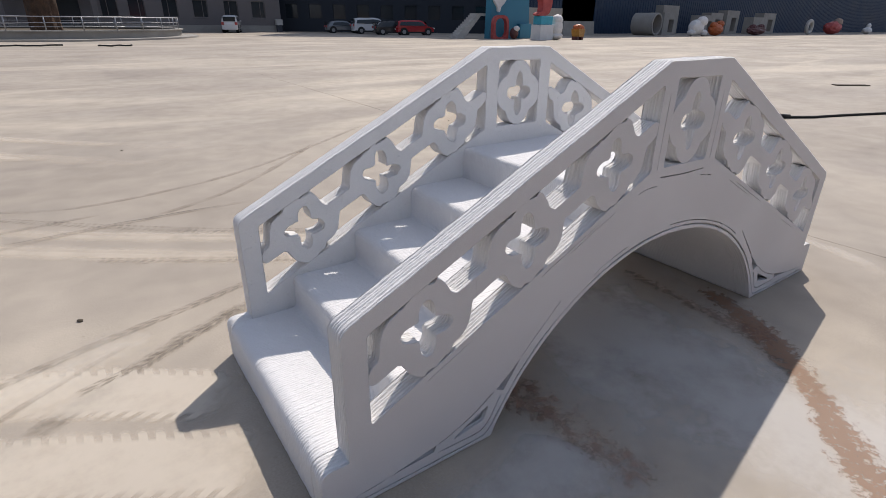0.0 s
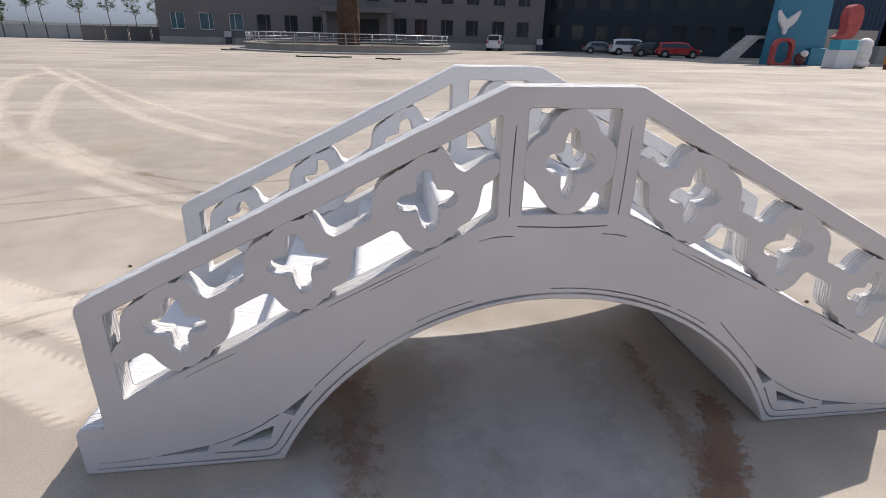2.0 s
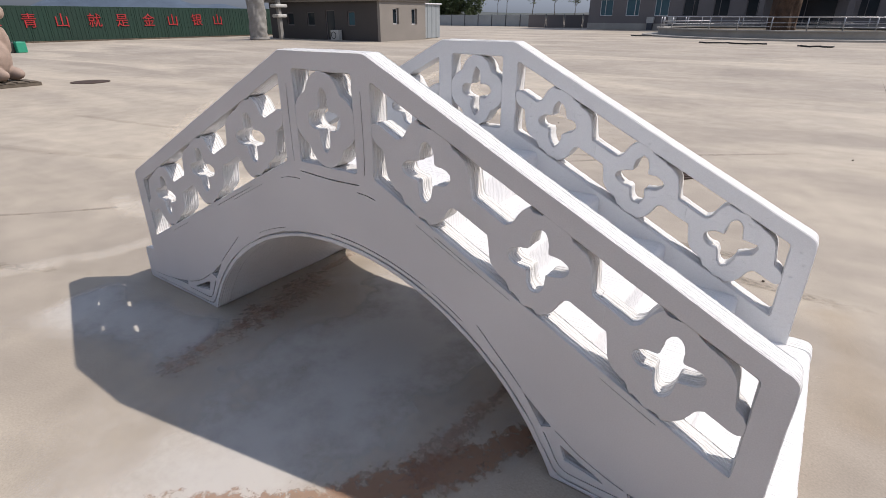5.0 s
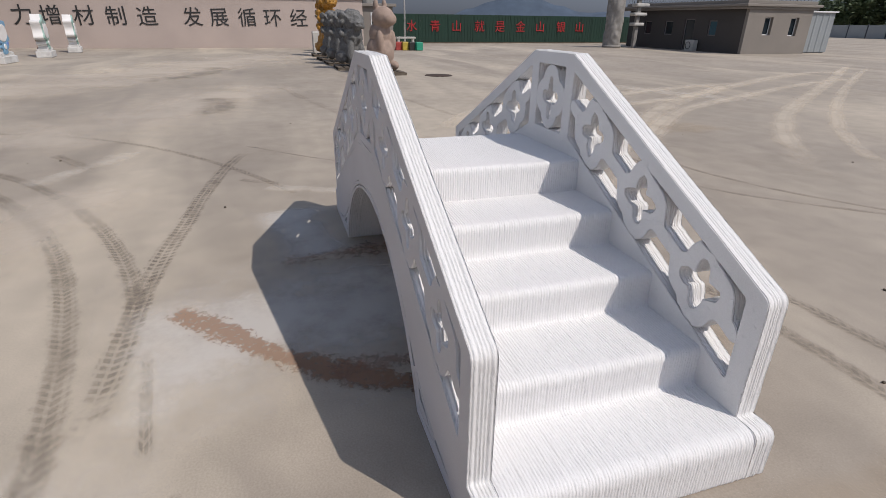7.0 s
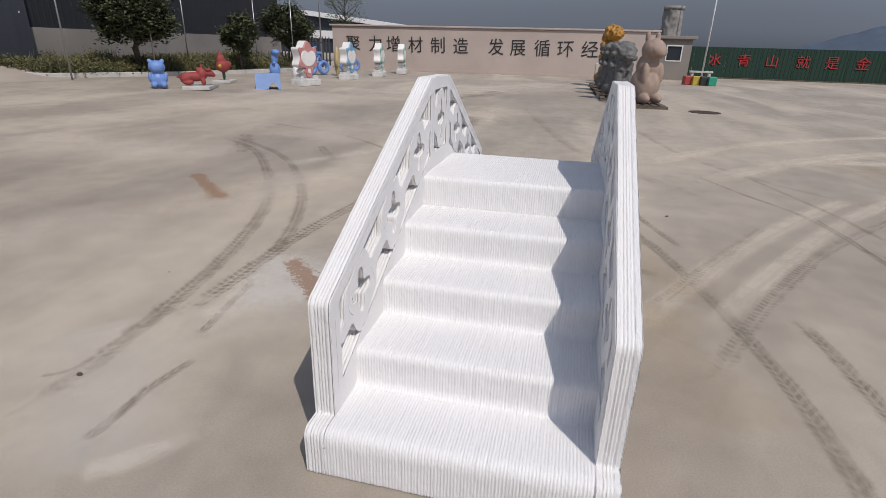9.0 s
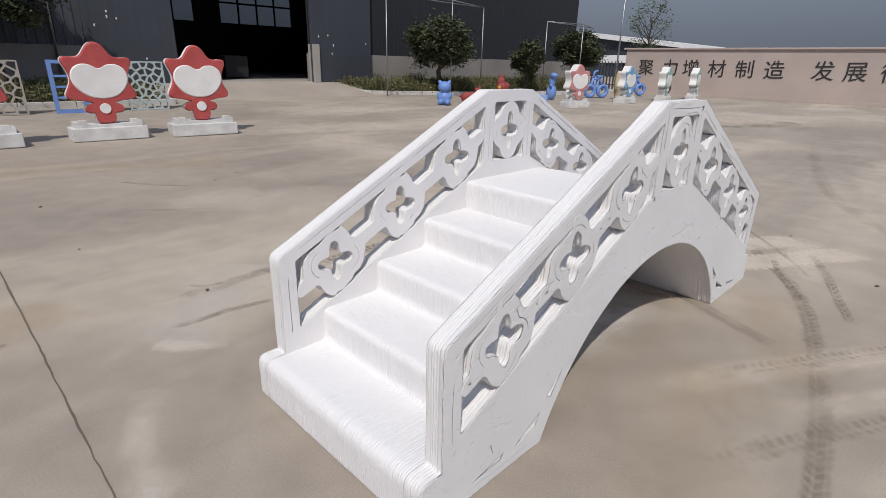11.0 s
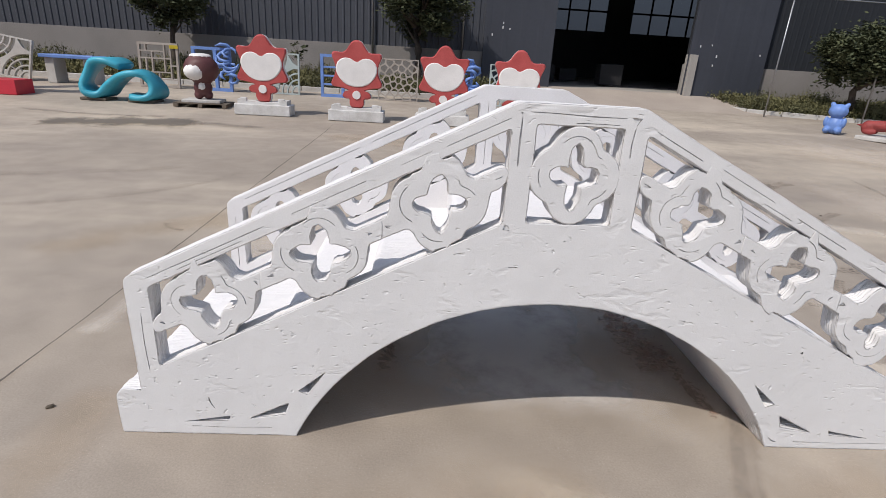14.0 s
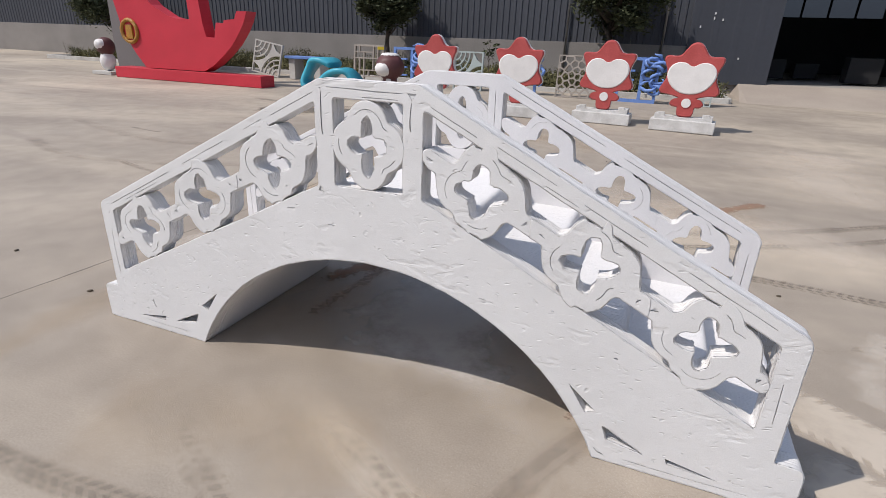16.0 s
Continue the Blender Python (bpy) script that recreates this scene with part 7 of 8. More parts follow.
part("wall_band", box(bmesh.new(), -62, -33, -0.05, 0.4, 2.2, 3.4, 0.02), PALEPAINT, hangar)

lamp_post = thing("lamp_post", (-38.0, -19.8, 0), 0, "tall thin grey lamp post beyond the wall", "lamp post")
bm = bmesh.new()
tube(bm, (0, 0, 0), (0, 0, 8.0), 0.07, 0.045, 10)
part("pole", bm, STEEL, lamp_post)
part("lamp_head", box(bmesh.new(), -0.1, 0.1, -0.05, 0.6, 7.95, 8.05, 0.02), STEEL, lamp_post)

# ---- stone beasts on pallets ----
TAN_BEAST = [((0, 0, 0.5), (0.42, 0.4, 0.52), 0), ((0.02, 0, 0.98), (0.33, 0.32, 0.36), 0), ((0.16, 0, 1.42), (0.36, 0.3, 0.3), 0), ((0.42, 0, 1.38), (0.2, 0.22, 0.18), 0), ((0.05, -0.16, 1.74), (0.08, 0.07, 0.16), 0),
             ((0.05, 0.16, 1.74), (0.08, 0.07, 0.16), 0), ((0.3, -0.2, 0.14), (0.24, 0.13, 0.14), 0), ((0.3, 0.2, 0.14), (0.24, 0.13, 0.14), 0), ((0.26, -0.24, 0.8), (0.12, 0.1, 0.3), 0), ((0.26, 0.24, 0.8), (0.12, 0.1, 0.3), 0)]
LION = [((-0.1, 0, 0.45), (0.42, 0.32, 0.42), 0), ((0.12, 0, 0.9), (0.34, 0.32, 0.42), 0), ((0.2, 0, 1.3), (0.34, 0.34, 0.32), 0), ((0.46, 0, 1.2), (0.2, 0.22, 0.18), 0), ((0.3, -0.2, 0.35), (0.12, 0.12, 0.4), 0),
        ((0.3, 0.2, 0.35), (0.12, 0.12, 0.4), 0), ((-0.2, 0.28, 0.2), (0.3, 0.14, 0.2), 0), ((-0.2, -0.28, 0.2), (0.3, 0.14, 0.2), 0), ((-0.48, 0, 0.7), (0.12, 0.12, 0.35), 0), ((0.1, 0, 1.55), (0.2, 0.24, 0.12), 0)]
mane = random.Random(4)
for k in range(22):
    a, up = mane.uniform(1.2, 5.1), mane.uniform(0.85, 1.6)
    LION.append(((0.12 + 0.36 * math.cos(a), 0.38 * math.sin(a), up), (0.09, 0.09, 0.09), 0))
for k in range(8):
    LION.append(((-0.45 + 0.06 * k, mane.uniform(-0.1, 0.1), 0.95 + 0.09 * k), (0.08, 0.1, 0.1), 0))
pallet(-13.9, 2.35, 4, 1.25, 1.15)
lumpy("statue", TAN_BEAST, [TANSTONE], (-13.95, 2.3, 0.105), 30, "large tan stone sitting creature statue on a pallet", rough=0.04, size=1.04)
for k, (x, y) in enumerate(((-15.9, 1.7), (-17.9, 1.6), (-20.0, 1.55))):
    pallet(x, y, 3 * k, 1.3, 1.1)
    lumpy("statue", LION, [GREYSTONE], (x, y, 0.105), 24 - 4 * k, "grey carved stone guardian lion statue on a pallet", group="stone lions", rough=0.3)
pallet(-22.6, 1.55, 0, 1.4, 1.2)
lumpy("statue", LION + [((0.15, 0, 1.9), (0.42, 0.36, 0.34), 0), ((0.5, 0, 1.85), (0.25, 0.24, 0.2), 0), ((-0.2, 0, 1.75), (0.3, 0.3, 0.35), 0)], [GOLD], (-22.6, 1.65, 0.105), 20, "golden dragon-like guardian statue on a pallet", rough=0.4, size=1.08)
for x, y in ((-25.2, 1.45), (-27.0, 1.6)):
    bm = bmesh.new()
    box(bm, x - 0.3, x + 0.3, y - 0.25, y + 0.25, 0, 0.95, 0.03)
    tagged(part("block", bm, PALE_CONCRETE), "pale concrete block standing on the yard", "block", "pale blocks")

# ---- kiosk, carved columns, flag pole, colour blocks ----
kiosk = thing("guard_kiosk", (-32.6, 5.8, 0), 0, "small grey-beige guard kiosk with a flat roof and a window", "kiosk")
bm = bmesh.new()
slab(bm, [[(-0.95, 0), (0.95, 0), (0.95, 2.28), (-0.95, 2.28)], [(-0.4, 1.1), (0.38, 1.1), (0.38, 1.88), (-0.4, 1.88)]], 0.5, 0.6)
box(bm, -0.95, 0.95, -0.9, -0.8, 0, 2.28)
box(bm, -0.95, -0.85, -0.8, 0.5, 0, 2.28)
box(bm, 0.85, 0.95, -0.8, 0.5, 0, 2.28)
ob = part("wall", bm, BEIGE, kiosk)
ob.rotation_euler.z = radians(-90)
bm = bmesh.new()
box(bm, -1.1, 0.8, -1.15, 1.15, 2.28, 2.45, 0.02)
part("roof", bm, BEIGE, kiosk)
bm = bmesh.new()
box(bm, 0.53, 0.55, -0.38, 0.4, 1.1, 1.88)
w = part("window", bm, GLASS, kiosk, "dark window")
bm = bmesh.new()
slab(bm, [[(-0.46, 1.04), (0.44, 1.04), (0.44, 1.94), (-0.46, 1.94)], [(-0.4, 1.1), (0.38, 1.1), (0.38, 1.88), (-0.4, 1.88)]], 0.58, 0.63)
ob = part("window_frame", bm, PALEPAINT, w)
ob.rotation_euler.z = radians(-90)


CARVED = material("grey_carved_stone", (0.3, 0.285, 0.265), 0.85, vary=0.15, scale=3, grain=40)


def carved_column(x, y, r, h, label):
    c = thing("carved_column", (x, y, 0), 0, label, "column", "carved stone columns")
    rows, n = int(h / 0.06), 48
    verts, faces = [], []
    for i in range(rows + 1):
        for j in range(n):
            a, z = 2 * math.pi * j / n, h * i / rows
            k = r + 0.055 * noise.noise((math.cos(a) * 4 + math.sin(z * 2), math.sin(a) * 4, z * 3.2)) + 0.05 * math.sin(3 * a + z * 3.6) * (0.5 + 0.5 * math.sin(a * 2 + z))
            verts.append((k * math.cos(a), k * math.sin(a), z))
    for i in range(rows):
        for j in range(n):
            faces.append((i * n + j, i * n + (j + 1) % n, (i + 1) * n + (j + 1) % n, (i + 1) * n + j))
    raw_part("shaft", verts, faces, CARVED, c, "", True)
    bm = bmesh.new()
    tube(bm, (0, 0, h - 0.01), (0, 0, h + 0.2), r * 1.06, n=40)
    part("capital", bm, CARVED, c)
    bm = bmesh.new()
    tube(bm, (0, 0, 0), (0, 0, 0.16), r * 1.12, n=40)
    part("base", bm, CARVED, c)


carved_column(-29.6, 21.2, 0.55, 3.55, "thick pale stone column carved with scrolling relief")
carved_column(-36.0, 6.0, 0.6, 4.1, "thick pale stone column carved with scrolling relief")
# pale boards stacked as brackets beside the column at the gate
brackets = thing("cloud_bracket_post", (-29.0, 22.5, 0), 0, "pale post with four cloud-shaped boards beside the carved column", "post")
part("post", box(bmesh.new(), -0.12, 0.12, -0.12, 0.12, 0, 3.3, 0.02), CARVED, brackets)
for i, z in enumerate((1.35, 1.95, 2.5, 3.05)):
    part("board", box(bmesh.new(), -0.3, 0.3, -0.35 - 0.08 * (i % 2), 0.42 + 0.1 * i, z, z + 0.2, 0.06), PALE_CONCRETE, brackets)
pole = thing("flag_pole", (-33.6, 7.9, 0), 0, "thin white metal flag pole", "pole")
bm = bmesh.new()
tube(bm, (0, 0, 0), (0.0, 0, 9), 0.055, 0.04, 10)
part("shaft", bm, PALEPAINT, pole)
bm = bmesh.new()
tube(bm, (0, 0, 0), (0, 0, 0.1), 0.16, 0.12, 12)
part("foot", bm, PALEPAINT, pole)
for i, c in enumerate(((0.4, 0.06, 0.05), (0.5, 0.38, 0.06), (0.03, 0.03, 0.03), (0.03, 0.32, 0.2))):
    bm = bmesh.new()
    box(bm, -0.2, 0.2, -0.2, 0.2, 0, 0.44, 0.03)
    ob = part("colour_block", bm, material("block_paint", c, 0.5))
    ob.matrix_world = pose(-27.3 + 0.1 * i, 5.95 + 0.36 * i, 0, 0, 0, 12)
    tagged(ob, "small brightly painted cube block on the yard", "block", "colour blocks")
bench = thing("stone_bench", (-30.6, 7.2, 0), 0, "low pale stone bench by the kiosk", "bench")
bm = bmesh.new()
box(bm, -0.2, 0.2, -0.6, 0.6, 0.5, 0.6, 0.01)
part("seat", bm, PALE_CONCRETE, bench)
for y in (-0.45, 0.45):
    bm = bmesh.new()
    box(bm, -0.16, 0.16, y - 0.06, y + 0.06, 0, 0.5, 0.01)
    part("leg", bm, PALE_CONCRETE, bench)

# ---- green hoarding with red slogan, gate ----
hoarding = tagged(new("fence_green"), "dark green metal hoarding with a red Chinese slogan", "fence", kind="structure")
for k in range(21):
    bm = bmesh.new()
    box(bm, -36.5, -36.44, 6.8 + k, 7.785 + k, 0.08, 1.95, 0.004)
    for j in range(4):
        box(bm, -36.44, -36.425, 6.9 + k + 0.24 * j, 6.96 + k + 0.24 * j, 0.1, 1.93)
    part("panel", bm, GREENWALL, hoarding)
bm = bmesh.new()
box(bm, -36.55, -36.36, 6.7, 27.9, 0, 0.08)
part("rail", bm, SOIL, hoarding)
for ch, y in zip("水青山就是金山银山", (9.1, 10.85, 12.5, 14.3, 15.95, 17.65, 19.3, 21.1, 22.75)):
    glyph(ch, 0.82, REDINK, hoarding, Matrix.Translation((-36.40, y, 1.12)) @ FACE_X)
gate = thing("sliding_gate", (-36.3, 29.3, 0), 0, "pale low sliding gate in the boundary", "gate")
bm = bmesh.new()
box(bm, -0.06, 0.06, -1.4, 4.0, 0.15, 1.0, 0.02)
part("gate_leaf", bm, PALE_CONCRETE, gate)
bm = bmesh.new()
box(bm, -0.25, 0.25, -1.4, 4.0, 1.5, 1.62, 0.02)
part("canopy", bm, PALEPAINT, gate)
for y in (-1.3, 3.9):
    bm = bmesh.new()
    box(bm, -0.08, 0.08, y - 0.08, y + 0.08, 0, 1.55)
    part("post", bm, GREYRENDER, gate)

# ---- gatehouse ----
house = thing("gatehouse", (-21.8, 24.1, 0), 0, "low beige-rendered gatehouse with a heavy cornice and white-framed windows", "house")


def windowed_wall(bm, length, height, openings, y0, y1):
    slab(bm, [[(0, 0), (length, 0), (length, height), (0, height)]] + [[(a, c), (b, c), (b, d), (a, d)] for a, b, c, d in openings], y0, y1)


side_open = [(1.22, 1.8, 0.98, 1.9), (3.1, 3.68, 0.95, 1.9)]
bm = bmesh.new()
windowed_wall(bm, 4.6, 2.3, side_open, -0.2, 0.0)
ob = part("wall", bm, BEIGE, house)
ob.rotation_euler.z = radians(90)
# the front wall is coloured darker than the beige ones in place of shade
front_open = [(1.9, 2.55, 0.88, 1.72), (3.7, 4.55, 0.0, 1.8), (5.6, 6.35, 0.85, 1.68), (7.7, 8.4, 0.85, 1.66)]
bm = bmesh.new()
windowed_wall(bm, 10.2, 2.3, front_open, 0.0, 0.2)
for v in bm.verts:
    v.co.x = -v.co.x
bmesh.ops.reverse_faces(bm, faces=bm.faces)
part("wall", bm, FRONT_SHADE_BROWN, house, "front wall with its shade painted in as dark brown")
bm = bmesh.new()
box(bm, -10.2, -10.0, 0.2, 4.6, 0, 2.3)
box(bm, -10.0, -0.2, 4.4, 4.6, 0, 2.3)
part("rear_wall", bm, BEIGE, house)
bm = bmesh.new()
box(bm, -10.5, 0.3, -0.3, 4.9, 2.3, 2.42, 0.02)
box(bm, -10.6, 0.4, -0.4, 5.0, 2.42, 2.56, 0.03)
box(bm, -10.4, 0.2, -0.2, 4.8, 2.56, 2.74, 0.02)
part("cornice", bm, BEIGE, house)
# a coil of wire along the roof's edge
for line in ([(-10.3 + 0.03 * i, -0.05) for i in range(340)], [(0.08, 0.0 + 0.03 * i) for i in range(155)]):
    bm = bmesh.new()
    sweep(bm, [(x + 0.02 * math.sin(i), y + 0.17 * math.cos(i * 0.7), 2.9 + 0.17 * math.sin(i * 0.7)) for i, (x, y) in enumerate(line)], 0.012, 4)
    part("wire_coil", bm, DARK_METAL, house, "dark wire coil along the roof edge")
for a, b, c, d in side_open:
    bm = bmesh.new()
    slab(bm, [[(a - 0.08, c - 0.08), (b + 0.08, c - 0.08), (b + 0.08, d + 0.06), (a - 0.08, d + 0.06)], [(a + 0.05, c + 0.05), (b - 0.05, c + 0.05), (b - 0.05, d - 0.05), (a + 0.05, d - 0.05)]], -0.04, 0.06)
    w = part("window", bm, PALEPAINT, house, "white-framed window")
    w.rotation_euler.z = radians(90)
    bm = bmesh.new()
    box(bm, a, b, -0.02, 0.0, c, d)
    part("pane", bm, GLASS, w)
for i, (a, b, c, d) in enumerate(front_open):
    bm = bmesh.new()
    slab(bm, [[(-b, c), (-a, c), (-a, d), (-b, d)], [(-b + 0.06, c + 0.06), (-a - 0.06, c + 0.06), (-a - 0.06, d - 0.06), (-b + 0.06, d - 0.06)]], 0.05, 0.12)
    w = part("door" if c == 0 else "window", bm, GREYRENDER, house)
    bm = bmesh.new()
    box(bm, -b + 0.05, -a - 0.05, 0.09, 0.1, c + 0.05, d - 0.05)
    part("pane", bm, BLUEGLASS if i == 0 else GLASS, w)
ac = thing("air_conditioner", (-25.2, 23.85, 0), 0, "white outdoor air-conditioner unit by the gatehouse wall", "appliance")
bm = bmesh.new()
box(bm, -0.36, 0.36, -0.16, 0.16, 0.0, 0.62, 0.02)
part("casing", bm, PALE_CONCRETE, ac)
bm = bmesh.new()
torus(bm, (-0.08, -0.17, 0.31), 0.2, 0.02, "Y", 20, 6)
part("fan_ring", bm, RUBBER, ac)
shed = thing("metal_shed", (-22.2, 29.2, 0), 0, "small pale corrugated metal shed beside the gatehouse", "shed")
ob = ribbed_wall("wall", 0, 2.0, 0.05, 2.2, 0, material("pale_metal", (0.3, 0.325, 0.34), 0.45, vary=0.05, scale=1), 0.45, 0.03, shed)
ob.matrix_local = Matrix.Translation((0, 2.0, 0)) @ Matrix.Rotation(radians(-90), 4, "Z")
bm = bmesh.new()
box(bm, -2.4, -0.12, 0.02, 1.98, 0, 2.18)
part("box_body", bm, PALE_CONCRETE, shed)
bm = bmesh.new()
box(bm, -2.5, 0.12, -0.05, 2.1, 2.2, 2.28, 0.01)
part("roof", bm, PALEPAINT, shed)

# ---- low boundary wall with posts, and the trees behind it ----
PALE_METAL = material("pale_blue_grey_panel", (0.3, 0.325, 0.34), 0.6, vary=0.08, scale=0.6, grain=20)
bound = tagged(new("wall_boundary"), "low pale boundary wall with dark posts", "wall", kind="structure")
for x0, y0, x1, y1, h, m in ((-36.2, 75.3, -62.0, 72.6, 1.6, PALE_METAL), (-25.4, 73.6, -34.6, 69.8, 1.65, GREYRENDER)):
    a, b = Vector((x0, y0, 0)), Vector((x1, y1, 0))
    n = max(2, round((b - a).length / 2.4))
    turn = math.atan2((b - a).y, (b - a).x)
    for k in range(n):
        c = a.lerp(b, k / n)
        bm = bmesh.new()
        box(bm, 0.08, (b - a).length / n - 0.08, -0.05, 0.05, 0, h, 0.01)
        ob = part("panel", bm, m, bound)
        ob.matrix_local = Matrix.Translation(c) @ Matrix.Rotation(turn, 4, "Z")
        bm = bmesh.new()
        box(bm, -0.055, 0.055, -0.055, 0.055, 0, h + 0.12, 0.01)
        ob = part("post", bm, DARK_METAL, bound)
        ob.matrix_local = Matrix.Translation(c) @ Matrix.Rotation(turn, 4, "Z")
for i, (x, y, h) in enumerate(((-48.8, 86, 6.6), (-47.2, 86.5, 6.8), (-42.0, 86, 6.1), (-38.0, 86, 6.3), (-34.7, 86.5, 6.0), (-31.5, 86, 6.4), (-65, 84, 6.5), (-27.5, 88, 6.2))):
    tree("young_tree", x, y, h, 1.25, 3.0, 520, FARLEAVES, 40 + i, "thin young tree with sparse leaves", leaf=0.15, trunk_r=0.09, low=0.35, bushy=0.7)
for i, (x, y) in enumerate(((-52.5, 82), (-55, 80), (-58, 83), (-61, 80), (-57, 78))):
    tree("broadleaf_tree", x, y, 6.4 - 0.3 * i, 2.9, 5.4, 4200, FARLEAVES, 60 + i, "full green tree beyond the boundary wall", leaf=0.26, trunk_r=0.14, low=0.2)

# ---- office block ----
office = thing("office_block", (0, 66.0, 0), 0, "long grey-brown rendered office block with rows of windows", "building")
OX0, OX1 = -24.4, 21.0
wx = [-22.25, -19.1, -15.8, -12.7, -9.6, -6.4, 3.2, 5.7, 8.9, 12.0, 15.3, 18.4]
lower = [(x - 0.78, x + 0.78, 1.5, 3.3) for x in wx]
upper = [(x - 0.78, x + 0.78, 5.0 + 3.4 * k, 6.8 + 3.4 * k) for k in range(2) for x in wx + [-2.9, 0.0]]
entry = [(-3.6, 0.7, 0.1, 3.2)]
bm = bmesh.new()
slab(bm, [[(OX0, 0), (OX1, 0), (OX1, 11.4), (OX0, 11.4)]] + [[(a, c), (b, c), (b, d), (a, d)] for a, b, c, d in lower + upper + entry], 0.0, 0.35)
part("wall", bm, GREYRENDER, office)
bm = bmesh.new()
box(bm, OX0, OX0 + 0.3, 0.35, 14, 0, 11.4)
box(bm, OX1 - 0.3, OX1, 0.35, 14, 0, 11.4)
box(bm, OX0 + 0.3, OX1 - 0.3, 13.7, 14, 0, 11.4)
part("rear_wall", bm, GREYRENDER, office)
bm = bmesh.new()
box(bm, OX0 - 0.2, OX1 + 0.2, -0.25, 14.2, 11.4, 12.0, 0.04)
part("roof", bm, GREYRENDER, office)
bm = bmesh.new()
box(bm, -6.0, 2.2, -2.2, 0.0, 3.75, 4.3, 0.05)
part("entrance_canopy", bm, GREYRENDER, office)
for x in (-5.6, 1.8):
    bm = bmesh.new()
    box(bm, x - 0.25, x + 0.25, -2.0, -1.5, 0, 3.75, 0.03)
    part("canopy_column", bm, GREYRENDER, office)
bm = bmesh.new()
box(bm, OX0 - 0.05, OX1 + 0.05, -0.08, 0.0, 0, 0.7, 0.02)
part("plinth", bm, CONCRETE, office)
for i, (a, b, c, d) in enumerate(lower + upper + entry):
    w = part("window", slab(bmesh.new(), [[(a, c), (b, c), (b, d), (a, d)], [(a + 0.07, c + 0.07), (b - 0.07, c + 0.07), (b - 0.07, d - 0.07), (a + 0.07, d - 0.07)]], 0.12, 0.2), PALEPAINT if i < 3 else GREYRENDER, office)
    mid = a + (b - a) * (0.66 if i % 2 else 0.4)
    part("mullion", box(bmesh.new(), mid - 0.03, mid + 0.03, 0.12, 0.19, c + 0.07, d - 0.07), PALEPAINT if i < 3 else GREYRENDER, w)
    part("pane", box(bmesh.new(), a + 0.06, b - 0.06, 0.2, 0.22, c + 0.06, d - 0.06), BLUEGLASS if i in (0, 1, 2, 12, 13) else GLASS, w)
    part("sill", box(bmesh.new(), a - 0.05, b + 0.05, -0.06, 0.1, c - 0.09, c - 0.005, 0.01), GREYRENDER, w)
for x in (-17.4, -15.0, 20.0):
    u = thing("air_conditioner", (x + 0.6, 65.6, 0), 0, "outdoor air-conditioner unit on the office wall", "appliance", "office air conditioners")
    part("casing", box(bmesh.new(), -0.4, 0.4, -0.15, 0.3, 0.75, 1.4, 0.02), PALE_CONCRETE, u)
    part("bracket", box(bmesh.new(), -0.3, 0.3, -0.1, 0.32, 0.0, 0.75, 0.01), DARK_METAL, u)

# ---- blue-grey side block and dark blue hall ----
side = thing("side_block", (21.2, 69.5, 0), -33.7, "blue-grey office wing with narrow windows, shade put into its colour", "building")
# the tall block above 9.5 m is unseen, added to shade the cars
holes = [(1.6 + 3.0 * k, 3.2 + 3.0 * k, 1.5 + 3.4 * j, 3.2 + 3.4 * j) for k in range(9) for j in range(2 if k < 3 else 7)]
part("wall", slab(bmesh.new(), [[(0, 0), (29.0, 0), (29.0, 27.0), (10.2, 27.0), (10.2, 9.5), (0, 9.5)]] + [[(a, c), (b, c), (b, d), (a, d)] for a, b, c, d in holes], 0.0, 0.3), SHADE_BLUEGREY, side)
part("rear_wall", box(bmesh.new(), 0.0, 29.0, 9.0, 9.3, 0, 9.5), SHADE_BLUEGREY, side)
part("upper_rear_wall", box(bmesh.new(), 10.2, 29.0, 9.0, 9.3, 9.8, 27.0), SHADE_BLUEGREY, side)
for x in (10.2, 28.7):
    part("end_wall", box(bmesh.new(), x, x + 0.3, 0.3, 9.0, 9.8 if x < 20 else 0.0, 27.0), SHADE_BLUEGREY, side)
part("low_roof", box(bmesh.new(), -0.2, 28.6, 0.3, 9.5, 9.5, 9.8), SHADE_BLUEGREY, side)
part("roof", box(bmesh.new(), 10.0, 29.2, -0.2, 9.5, 27.0, 27.3), SHADE_BLUEGREY, side)
for a, b, c, d in holes:
    w = part("window", slab(bmesh.new(), [[(a, c), (b, c), (b, d), (a, d)], [(a + 0.06, c + 0.06), (b - 0.06, c + 0.06), (b - 0.06, d - 0.06), (a + 0.06, d - 0.06)]], 0.05, 0.12), SHADE_BLUEGREY, side)
    part("pane", box(bmesh.new(), a + 0.05, b - 0.05, 0.14, 0.16, c + 0.05, d - 0.05), GLASS, w)
hall = thing("blue_hall", (0, 0, 0), 0, "very large dark blue sheet-metal hall with an open door", "building")
# the hall's upper walls are unseen, raised to throw shade on the yard
for x0, x1, z0 in ((43.5, 54.6, 0), (61.2, 190.0, 0), (54.6, 61.2, 7.0)):
    w = ribbed_wall("cladding", -x1, -x0, z0, 28.0, -52.0, NAVY, 0.6, 0.05, hall)
    w.rotation_euler.z = math.pi
part("roof", box(bmesh.new(), 43.0, 190.5, 51.8, 90, 28.0, 28.3), NAVY, hall)
# rear and inner walls are painted black in place of the hall's shade
bm = bmesh.new()
for x0, x1, z0, z1 in ((43.5, 90.0, 0, 28.0), (101.0, 190.0, 0, 28.0), (90.0, 101.0, 0, 8.4), (90.0, 101.0, 10.6, 28.0)):
    box(bm, x0, x1, 89.5, 90, z0, z1)
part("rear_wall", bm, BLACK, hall)
